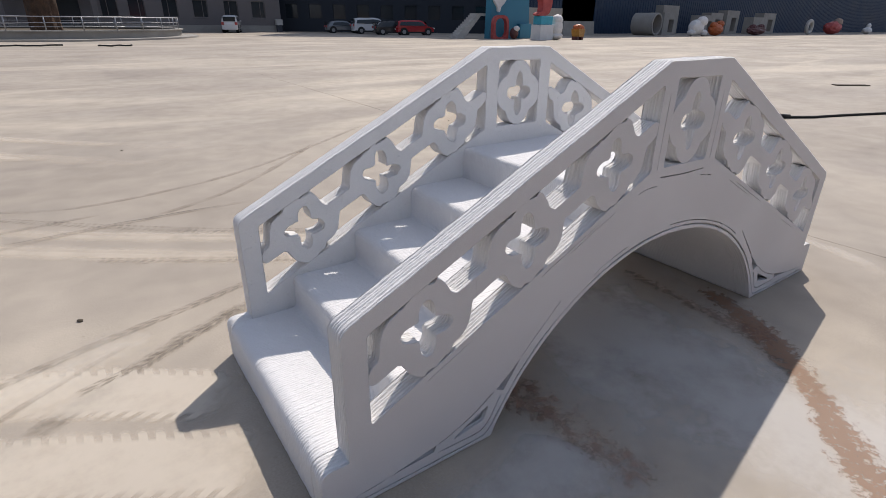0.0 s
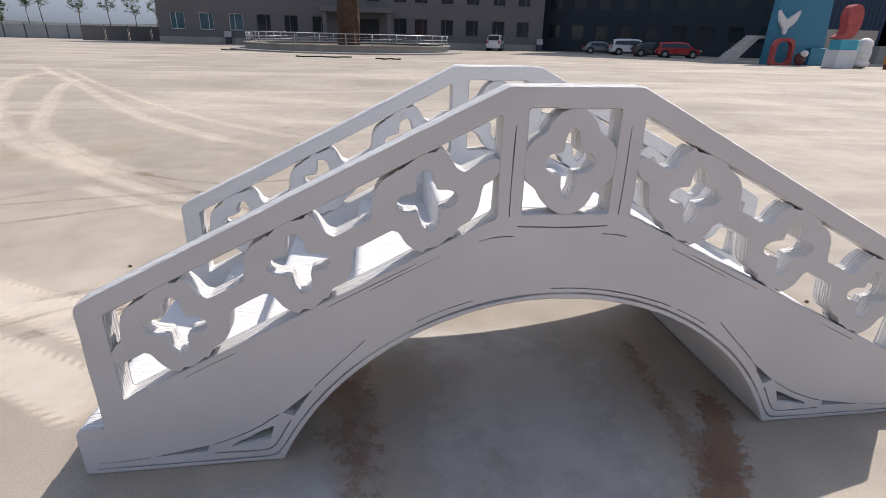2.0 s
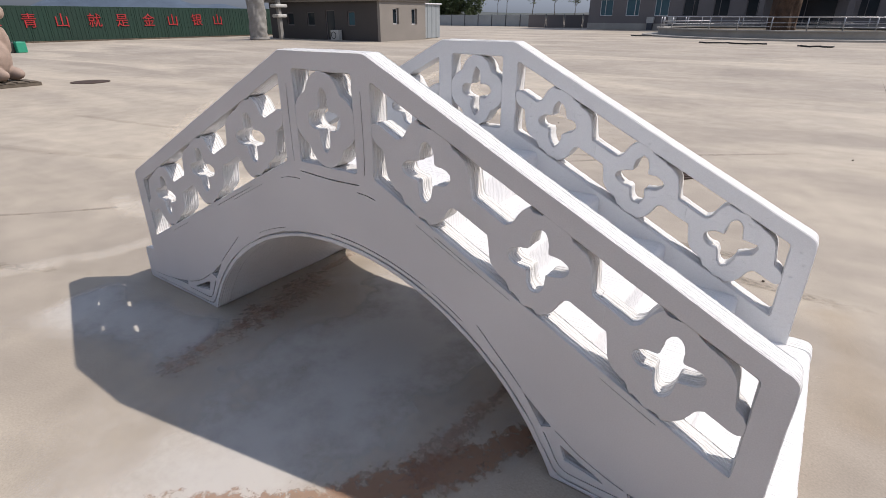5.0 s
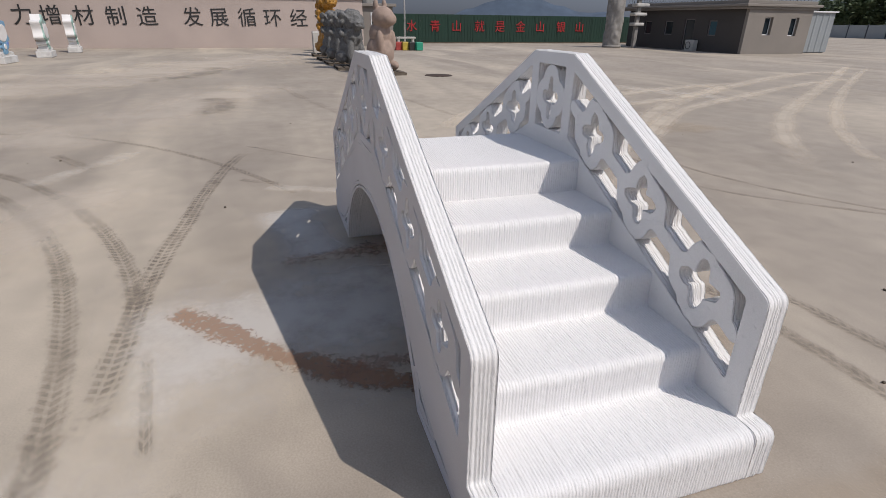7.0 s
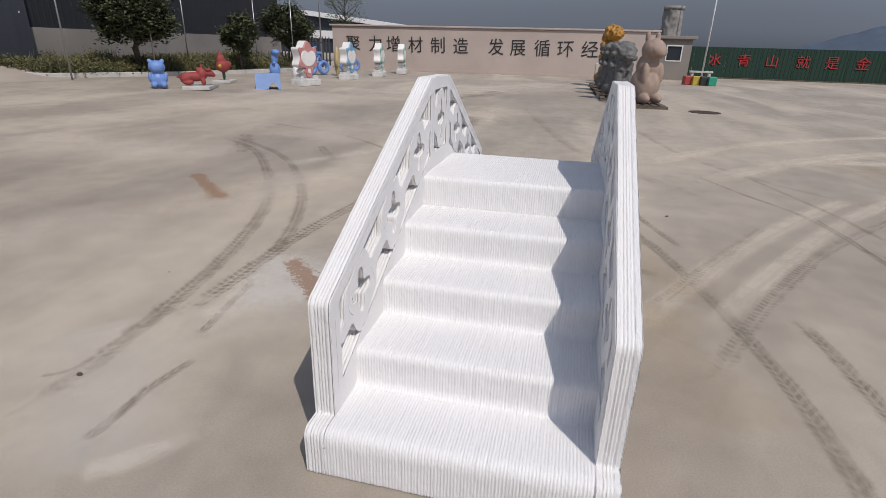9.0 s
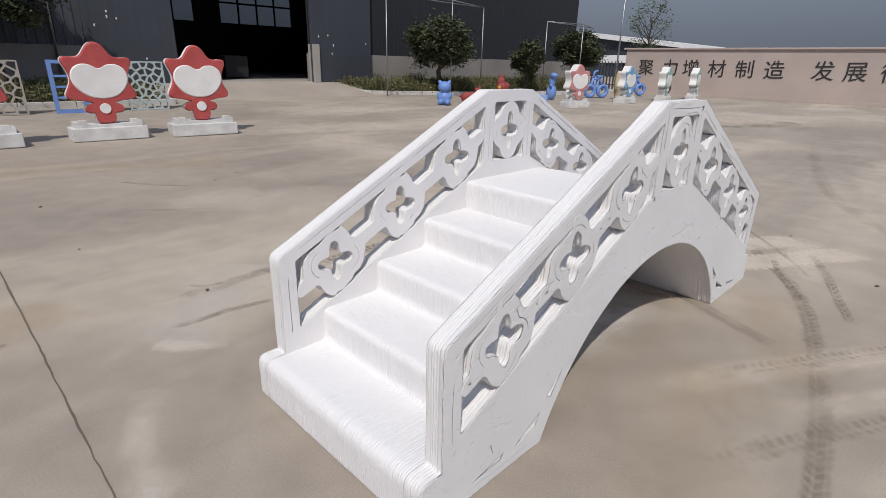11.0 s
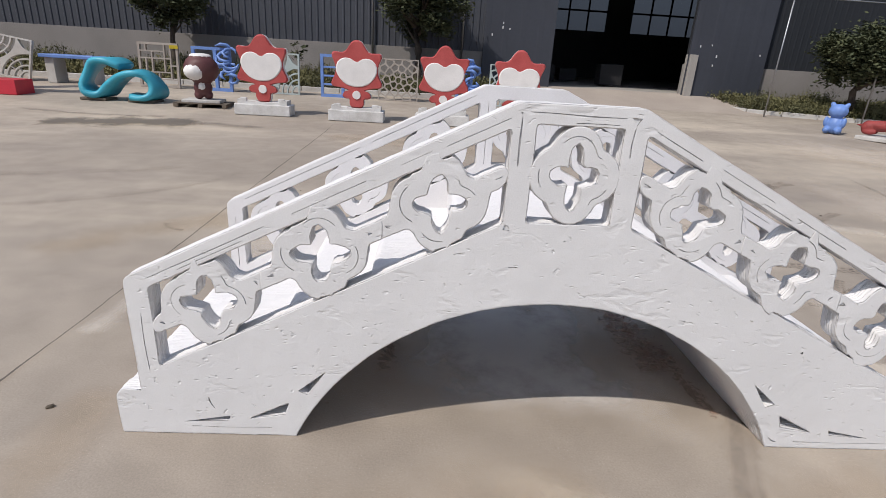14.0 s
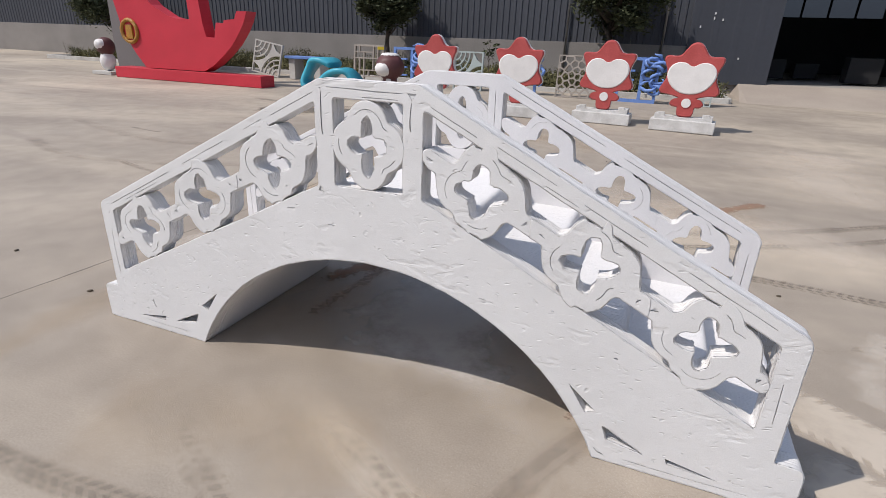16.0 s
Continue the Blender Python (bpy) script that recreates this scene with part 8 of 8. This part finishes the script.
for k in range(8):
    part("window_bar", box(bmesh.new(), 91.1 + 1.4 * k, 91.1 + 1.4 * k + (0.7 if k % 3 == 2 else 0.2), 89.6, 89.9, 8.4, 10.6), BLACK, hall)
part("inner_floor", box(bmesh.new(), 44, 189.5, 52.1, 89.5, 0.0, 0.02), CONCRETE, hall)
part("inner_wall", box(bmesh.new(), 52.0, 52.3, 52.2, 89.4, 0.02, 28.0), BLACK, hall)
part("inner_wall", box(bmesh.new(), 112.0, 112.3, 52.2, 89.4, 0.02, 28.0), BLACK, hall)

# ---- round planter with railings and a rock trunk ----
fc = (-2.4, 51.2)
fountain = thing("round_planter", (*fc, 0), 0, "large round stone planter with a steel railing round its rim", "planter")
bm = bmesh.new()
for r0, r1, z0, z1 in ((9.0, 9.35, 0.12, 0.56), (8.8, 9.5, 0.56, 0.64), (9.0, 10.6, 0.0, 0.12)):
    rings = []
    for r, z in ((r0, z0), (r1, z0), (r1, z1), (r0, z1)):
        rings.append([bm.verts.new((r * math.cos(2 * math.pi * k / 72), r * math.sin(2 * math.pi * k / 72), z)) for k in range(72)])
    for i in range(4):
        for k in range(72):
            bm.faces.new((rings[i][k], rings[i][(k + 1) % 72], rings[(i + 1) % 4][(k + 1) % 72], rings[(i + 1) % 4][k]))
bmesh.ops.recalc_face_normals(bm, faces=bm.faces)
part("rim_wall", bm, CONCRETE, fountain)
bm = bmesh.new()
bmesh.ops.create_circle(bm, cap_ends=True, radius=8.95, segments=48)
for v in bm.verts:
    v.co.z = 0.45
part("soil", bm, SOIL, fountain)
for z in (1.45, 1.1, 0.85):
    bm = bmesh.new()
    torus(bm, (0, 0, z), 9.2, 0.035 if z > 1.3 else 0.02, "Z", 72, 6)
    part("rail", bm, STEEL, fountain)
for k in range(28):
    a = 2 * math.pi * k / 28
    part("post", (lambda b: (tube(b, (9.2 * math.cos(a), 9.2 * math.sin(a), 0.6), (9.2 * math.cos(a), 9.2 * math.sin(a), 1.45), 0.04, n=8), b)[1])(bmesh.new()), STEEL, fountain)
trunk = thing("tree_trunk", (-2.4, 50.0, 0), 0, "massive brown palm-like trunk in the round planter", "tree")
verts, faces = [], []
for i in range(41):
    z = 0.4 + 8.6 * i / 40
    for j in range(28):
        a = 2 * math.pi * j / 28
        k = 0.92 - 0.012 * z + 0.16 * noise.noise((math.cos(a) * 3, math.sin(a) * 3, z * 0.5)) + 0.12 * abs(math.sin(a * 5 + z * 0.6))
        verts.append((k * math.cos(a), k * math.sin(a), z))
for i in range(40):
    for j in range(28):
        faces.append((i * 28 + j, i * 28 + (j + 1) % 28, (i + 1) * 28 + (j + 1) % 28, (i + 1) * 28 + j))
raw_part("trunk", verts, faces, material("brown_fibrous_bark", (0.13, 0.075, 0.045), 0.9, vary=0.25, scale=2, grain=14, bump=1.0, depth=0.08), trunk)
for x, y, w in ((-3.6, 34.9, 3.6), (0.6, 33.6, 1.6), (-10.5, 44.5, 4.0)):
    bm = bmesh.new()
    pts = [(x - w / 2 + w * k / 14, y + 0.35 * math.sin(k * 0.9 + x) + 0.15 * math.sin(k * 2.3), 0.045) for k in range(15)]
    sweep(bm, pts, 0.045, 6)
    tagged(part("hose", bm, RUBBER), "dark hose lying across the yard", "hose", "hoses on the ground")


# ---- parked cars ----
def car(x, y, turn, length, height, paint, label, tall=False):
    c = thing("car", (x, y, 0), turn, label, "car", "parked cars")
    L, H, W = length, height, 0.86
    roof0, roof1 = (-0.46 * L, 0.22 * L) if tall else (-0.36 * L, 0.14 * L)
    shape = rounded([(-0.5 * L, 0.28), (0.5 * L, 0.28), (0.505 * L, 0.42 * H), (0.46 * L, 0.52 * H), (0.33 * L, 0.6 * H), (roof1 + 0.1 * L, 0.64 * H), (roof1 - 0.04 * L, 0.96 * H), (roof1 - 0.16 * L, H), (roof0 + 0.12 * L, 0.99 * H), (roof0, 0.93 * H), (-0.47 * L, 0.64 * H), (-0.5 * L, 0.52 * H)], [0.1, 0.1, 0.12, 0.2, 0.3, 0.12, 0.35, 0.5, 0.5, 0.2, 0.15, 0.12], 4)
    bm, rows = bmesh.new(), []
    cx, cz = 0.0, 0.5 * H
    for k in range(-6, 7):
        # sections shrink and lean in toward the flanks, and the nose and tail are bowed
        u = k / 6
        inset = 1 - 0.10 * abs(u) ** 5
        row = []
        for x, z in wound(shape):
            y = W * u * (1 - 0.2 * max(0.0, z - 0.6 * H) / (0.4 * H))
            bow = 1 - 0.05 * u * u
            row.append(bm.verts.new((x * bow * (1 - 0.02 * abs(u) ** 5), y * (1 - 0.04 * max(0.0, abs(x) / (0.5 * L) - 0.8) * 5), cz + (z - cz) * inset)))
        rows.append(row)
    for a, b in zip(rows, rows[1:]):
        for i in range(len(a)):
            bm.faces.new((a[i - 1], a[i], b[i], b[i - 1])).smooth = True
    bm.faces.new(rows[0])
    bm.faces.new(rows[-1][::-1])
    bmesh.ops.recalc_face_normals(bm, faces=bm.faces)
    part("body", bm, paint, c)
    for s in (-1, 1):
        glass = rounded([(roof0 + 0.16, 0.66 * H), (roof1 + 0.05 * L, 0.64 * H), (roof1 - 0.07 * L, 0.89 * H), (roof1 - 0.2 * L, 0.92 * H), (roof0 + 0.3, 0.88 * H)], [0.06, 0.04, 0.15, 0.2, 0.08], 2)
        bm = slab(bmesh.new(), [glass], -0.012, 0.012)
        ob = part("side_window", bm, GLASS, c)
        lean = math.atan(0.2 * W / (0.4 * H))
        ob.location.y = s * (0.935 * W + 0.78 * H * math.tan(lean))
        ob.rotation_euler.x = s * lean
        part("sill", box(bmesh.new(), -0.46 * L, 0.46 * L, *sorted((s * (W - 0.05), s * (W + 0.004))), 0.2, 0.36, 0.02), RUBBER, c)
        part("wing_mirror", box(bmesh.new(), roof1 + 0.02 * L, roof1 + 0.06 * L, *sorted((s * (W - 0.05), s * (W + 0.12))), 0.62 * H, 0.7 * H, 0.02), paint, c)
        for fx in (-0.31, 0.32):
            part("wheel_arch", (lambda b: (tube(b, (fx * L, s * (W - 0.3), 0.36), (fx * L, s * (W + 0.008), 0.36), 0.4, n=24), b)[1])(bmesh.new()), RUBBER, c)
            bm = bmesh.new()
            tube(bm, (fx * L, s * (W - 0.2), 0.33), (fx * L, s * (W + 0.02), 0.33), 0.33, n=20)
            wh = part("wheel", bm, RUBBER, c)
            bm = bmesh.new()
            tube(bm, (fx * L, s * (W + 0.02), 0.33), (fx * L, s * (W + 0.035), 0.33), 0.2, n=16)
            part("rim", bm, STEEL, wh)
        part("headlight", box(bmesh.new(), 0.47 * L, 0.5 * L + 0.01, *sorted((s * 0.5, s * 0.8)), 0.42 * H, 0.5 * H, 0.02), PALEPAINT, c)
        part("tail_light", box(bmesh.new(), -0.5 * L - 0.01, -0.48 * L, *sorted((s * 0.55, s * 0.82)), 0.45 * H, 0.6 * H, 0.02), RED, c)
    x0, z0, x1, z1 = roof1 + 0.095 * L, 0.65 * H, roof1 + 0.02 * L, 0.94 * H
    part("windscreen", slab(bmesh.new(), [[(x0, z0), (x0 + 0.03, z0), (x1 + 0.03, z1), (x1, z1)]], -0.62, 0.62), GLASS, c)
    part("rear_window", box(bmesh.new(), -0.488 * L, -0.46 * L, -0.62, 0.62, 0.64 * H, 0.9 * H, 0.02), GLASS, c)
    part("number_plate", box(bmesh.new(), -0.5 * L - 0.02, -0.5 * L, -0.24, 0.24, 0.36 * H, 0.43 * H, 0.004), PALEPAINT, c)


CARWHITE = material("white_car_paint", (0.72, 0.72, 0.73), 0.25, vary=0.02, scale=1, bump=0, coat=0.6)
CARRED = material("red_car_paint", (0.4, 0.012, 0.02), 0.25, vary=0.02, scale=1, bump=0, coat=0.6)
CARGREY = material("silver_grey_car_paint", (0.2, 0.22, 0.24), 0.3, metal=0.4, vary=0.02, scale=1, bump=0, coat=0.6)
CARDARK = material("black_car_paint", (0.025, 0.027, 0.03), 0.25, vary=0.02, scale=1, bump=0, coat=0.6)
car(14.4, 63.2, 70, 4.0, 1.8, CARWHITE, "white small van parked by the office block", True)
car(26.4, 60.0, -14, 4.3, 1.36, CARGREY, "silver-grey saloon car parked in the shade")
car(28.2, 56.3, -12, 4.6, 1.7, CARWHITE, "white SUV parked in the shade", True)
car(28.4, 51.8, -14, 4.2, 1.42, CARDARK, "black saloon car parked in the shade")
car(30.2, 50.2, -18, 4.2, 1.52, CARRED, "bright red hatchback car parked in the shade", True)

# ---- stair, blue gate panel and figures beside it ----
stair = thing("concrete_stair", (28.0, 39.4, 0), 0, "free-standing white concrete stair with stepped flight", "stair")
steps = [(0, 0)]
for k in range(12):
    steps += [(0.215 * k, 0.178 * (k + 1)), (0.215 * (k + 1), 0.178 * (k + 1))]
steps += [(4.3, 2.14), (4.3, 1.92), (2.75, 1.92), (0.9, 0.0)]
part("flight", slab(bmesh.new(), [steps], 0.0, 1.2), PALE_CONCRETE, stair)
part("landing_post", box(bmesh.new(), 4.05, 4.25, 0.1, 0.3, 0, 1.92), PALE_CONCRETE, stair)
portal = thing("painted_gate_wall", (0, 38.2, 0), 0, "tall light blue painted panel with a white tail-shaped ornament", "panel")
part("panel", slab(bmesh.new(), [[(30.85, 0), (35.85, 0), (35.3, 6.6), (31.0, 6.6)]], 0.0, 0.7), SKYBLUE, portal)
part("foot_block", box(bmesh.new(), 34.2, 35.6, -0.5, 0.0, 0, 1.3, 0.03), SKYBLUE, portal)
TAIL = smooth_outline([(31.6, 2.25), (31.85, 2.25), (31.9, 2.7), (32.3, 2.95), (32.6, 3.4), (32.75, 4.1), (32.35, 3.75), (32.0, 3.55), (31.75, 3.25), (31.5, 3.5), (31.2, 3.7), (30.9, 4.1), (30.95, 3.5), (31.2, 3.0), (31.55, 2.7)])
part("tail_ornament", slab(bmesh.new(), [TAIL], -0.25, -0.003), PALEPAINT, portal)
arch = thing("red_ring", (31.65, 37.6, 0), 0, "red rounded-square ring sculpture standing upright", "sculpture")
bm = bmesh.new()
slab(bm, [rounded([(-0.95, 0), (0.85, 0), (0.85, 2.0), (-0.95, 2.0)], [0.15, 0.15, 0.75, 0.75], 6), rounded([(-0.72, 0.12), (0.62, 0.12), (0.62, 1.75), (-0.72, 1.75)], 0.6, 6)], -0.2, 0.2)
part("ring", bm, RED, arch)
lumpy("statue", [((0, 0, 0.55), (0.45, 0.35, 0.5), 0), ((0.1, -0.2, 0.95), (0.3, 0.28, 0.25), 1)], [BROWN, CREAM], (33.0, 37.2, 0), 0, "dark rounded statue beside a red ring")
part_base = thing("white_monument_block", (33.8, 34.6, 0), 0, "white block pedestal with a turquoise top course", "base")
part("block", box(bmesh.new(), -0.6, 1.0, -0.6, 0.6, 0, 1.25, 0.02), PALEPAINT, part_base)
part("top_course", box(bmesh.new(), -0.5, 0.95, -0.5, 0.5, 1.25, 1.95, 0.04), AQUA, part_base)
FISH = smooth_outline([(-0.95, 0.05), (-0.6, 0.3), (-0.3, 0.35), (-0.25, 0.9), (-0.45, 1.5), (-0.35, 2.1), (0.1, 2.4), (0.65, 2.2), (0.85, 1.5), (0.8, 0.8), (0.55, 0.2), (0.0, 0.0)])
ob = part("statue", slab(bmesh.new(), [FISH], -0.35, 0.35), RED)
ob.matrix_world = pose(33.85, 34.6, 1.95)
tagged(ob, "red leaping fish statue on a pedestal", "statue")
lumpy("statue", [((0, 0, 1.0), (0.6, 0.5, 0.95), 0), ((0, 0, 1.65), (0.55, 0.48, 0.45), 0), ((0, 0, 0.3), (0.7, 0.55, 0.32), 0)], [CREAM], (35.6, 34.4, 0), 0, "tall rounded white statue beside the pedestal")
panel = thing("concrete_wall", (38.2, 39.2, 0), 0, "plain grey concrete wall panel", "panel")
part("panel", box(bmesh.new(), -2.9, 2.9, -0.15, 0.15, 0, 2.75, 0.02), CONCRETE, panel)
corn = thing("striped_tub", (37.4, 33.4, 0), 10, "red and ochre tub-shaped figure on short feet", "sculpture")
part("tub", slab(bmesh.new(), [[(-0.38, 0.28), (0.38, 0.28), (0.55, 0.95), (-0.55, 0.95)]], -0.4, 0.4), GOLD, corn)
part("heap", (lambda b: (ball(b, (0, 0, 1.02), (0.6, 0.45, 0.3), 3, 0.35), b)[1])(bmesh.new()), ORANGE, corn)
for x in (-0.35, 0.35):
    part("foot", box(bmesh.new(), x - 0.16, x + 0.16, -0.3, 0.3, 0, 0.29, 0.03), BROWN, corn)

# ---- precast goods along the blue hall ----
pipe = thing("concrete_pipe", (62.6, 42.6, 0), 8, "large grey precast concrete pipe lying on its side", "pipe")
bm = bmesh.new()
rings = []
for r, y in ((1.36, 0), (1.36, 3.0), (1.16, 3.0), (1.16, 0)):
    rings.append([bm.verts.new((r * math.cos(2 * math.pi * k / 40), y, 1.36 + r * math.sin(2 * math.pi * k / 40))) for k in range(40)])
for i in range(4):
    for k in range(40):
        bm.faces.new((rings[i][k], rings[i][(k + 1) % 40], rings[(i + 1) % 4][(k + 1) % 40], rings[(i + 1) % 4][k]))
bmesh.ops.recalc_face_normals(bm, faces=bm.faces)
part("pipe", bm, CONCRETE, pipe)
for i, (x, y, w, h, d) in enumerate(((50.5, 46, 6.0, 1.6, 2.0), (67.4, 45, 3.4, 2.8, 2.0), (71.0, 47, 4.4, 3.8, 1.2), (77.0, 45, 3.4, 2.6, 2.0), (81.2, 46, 4.0, 3.0, 1.5), (85.8, 46, 4.2, 3.4, 1.5), (91.0, 44.5, 4.0, 2.5, 1.5), (97.5, 46, 5.0, 3.2, 1.5))):
    b = thing("precast_unit", (x, y, 0), 4, "grey precast concrete unit with an opening", "precast unit", "precast concrete units")
    hole = [[(-w * 0.1, h * 0.12), (w * 0.28, h * 0.12), (w * 0.28, h * 0.7), (-w * 0.1, h * 0.7)]] if i not in (0, 6) else []
    part("unit", slab(bmesh.new(), [[(-w / 2, 0), (w / 2, 0), (w / 2 * 0.92, h), (-w / 2, h)]] + hole, -d / 2, d / 2), CONCRETE, b)
lumpy("statue", [((0, 0, 1.0), (1.3, 0.8, 0.95), 0), ((0.6, -0.3, 1.7), (0.9, 0.6, 0.62), 0), ((-0.9, 0, 0.4), (0.6, 0.5, 0.4), 0), ((1.9, 0, 0.35), (0.6, 0.45, 0.4), 0)], [CREAM], (66.4, 39.4, 0), 0, "white rounded elephant-like statue", rough=0.1)
lumpy("statue", [((0, 0, 0.8), (1.3, 0.8, 0.75), 0), ((0.9, 0, 1.5), (0.6, 0.5, 0.45), 0), ((-0.6, 0, 1.35), (0.6, 0.5, 0.4), 0)], [ORANGE], (72.5, 40.2, 0), 0, "orange rounded animal statue", rough=0.15)
lumpy("statue", [((0, 0, 0.6), (2.4, 0.8, 0.6), 0), ((1.2, 0, 1.0), (0.7, 0.5, 0.5), 0), ((-1.0, 0, 1.0), (0.7, 0.5, 0.5), 0)], [BROWN], (83.5, 40.2, 0), 0, "low dark brown group statue", rough=0.3)
lumpy("statue", [((0, 0, 0.9), (1.9, 1.0, 0.9), 0), ((0.5, -0.3, 1.6), (0.8, 0.6, 0.6), 1)], [RED, TANSTONE], (112.0, 41.0, 0), 0, "red and tan boxy statue", rough=0.15, size=1.2)
lumpy("statue", [((0, 0, 0.6), (1.0, 0.8, 0.6), 0), ((0.3, 0, 1.4), (0.5, 0.4, 0.5), 0)], [CREAM], (128.0, 41.0, 0), 0, "small pale statue at the end of the row", rough=0.15)
ring = thing("precast_ring", (101.5, 40.5, 0), 0, "grey precast concrete ring standing upright", "precast ring")
bm = bmesh.new()
torus(bm, (0, 0, 1.2), 0.9, 0.3, "Y", 28, 8)
part("ring", bm, PALE_CONCRETE, ring)

# ---- distance: a hill with haze put into its colour, and a far tree belt ----
def far_ridge(name, yaw0, yaw1, dist, heights, mat, label, seed, rough=0.0):
    n, verts, faces = 90, [], []
    for i in range(n + 1):
        s = i / n
        a = radians(yaw0 + (yaw1 - yaw0) * s)
        k = s * (len(heights) - 1)
        j = min(int(k), len(heights) - 2)
        h = heights[j] + (heights[j + 1] - heights[j]) * (3 * (k - j) ** 2 - 2 * (k - j) ** 3)
        h *= 1 + 0.1 * noise.noise((s * 14, seed, 0)) + rough * noise.noise((s * 90, seed, 3))
        for d, z in ((0, -1.0), (40, h * 0.55), (90, h), (300, -1.0)):
            verts.append((-math.sin(a) * (dist + d), math.cos(a) * (dist + d), z))
    for i in range(n):
        for j in range(3):
            faces.append((4 * i + j, 4 * i + 4 + j, 4 * i + 5 + j, 4 * i + 1 + j))
    ob = raw_part(name, verts, faces, mat, smooth=True)
    return tagged(ob, label, "backdrop", kind="structure")


far_ridge("backdrop_hill", 74, 52, 1500, [2, 16, 34, 52, 74, 58, 42, 26, 28, 16, 2], HAZEHILL, "hazy blue mountain on the horizon", 3)
far_ridge("backdrop_trees", 60, -10, 330, [3, 3.5, 3, 4, 3.2, 4.5, 3, 3, 3.6], BELT, "far belt of trees beyond the yard", 5, 0.5)
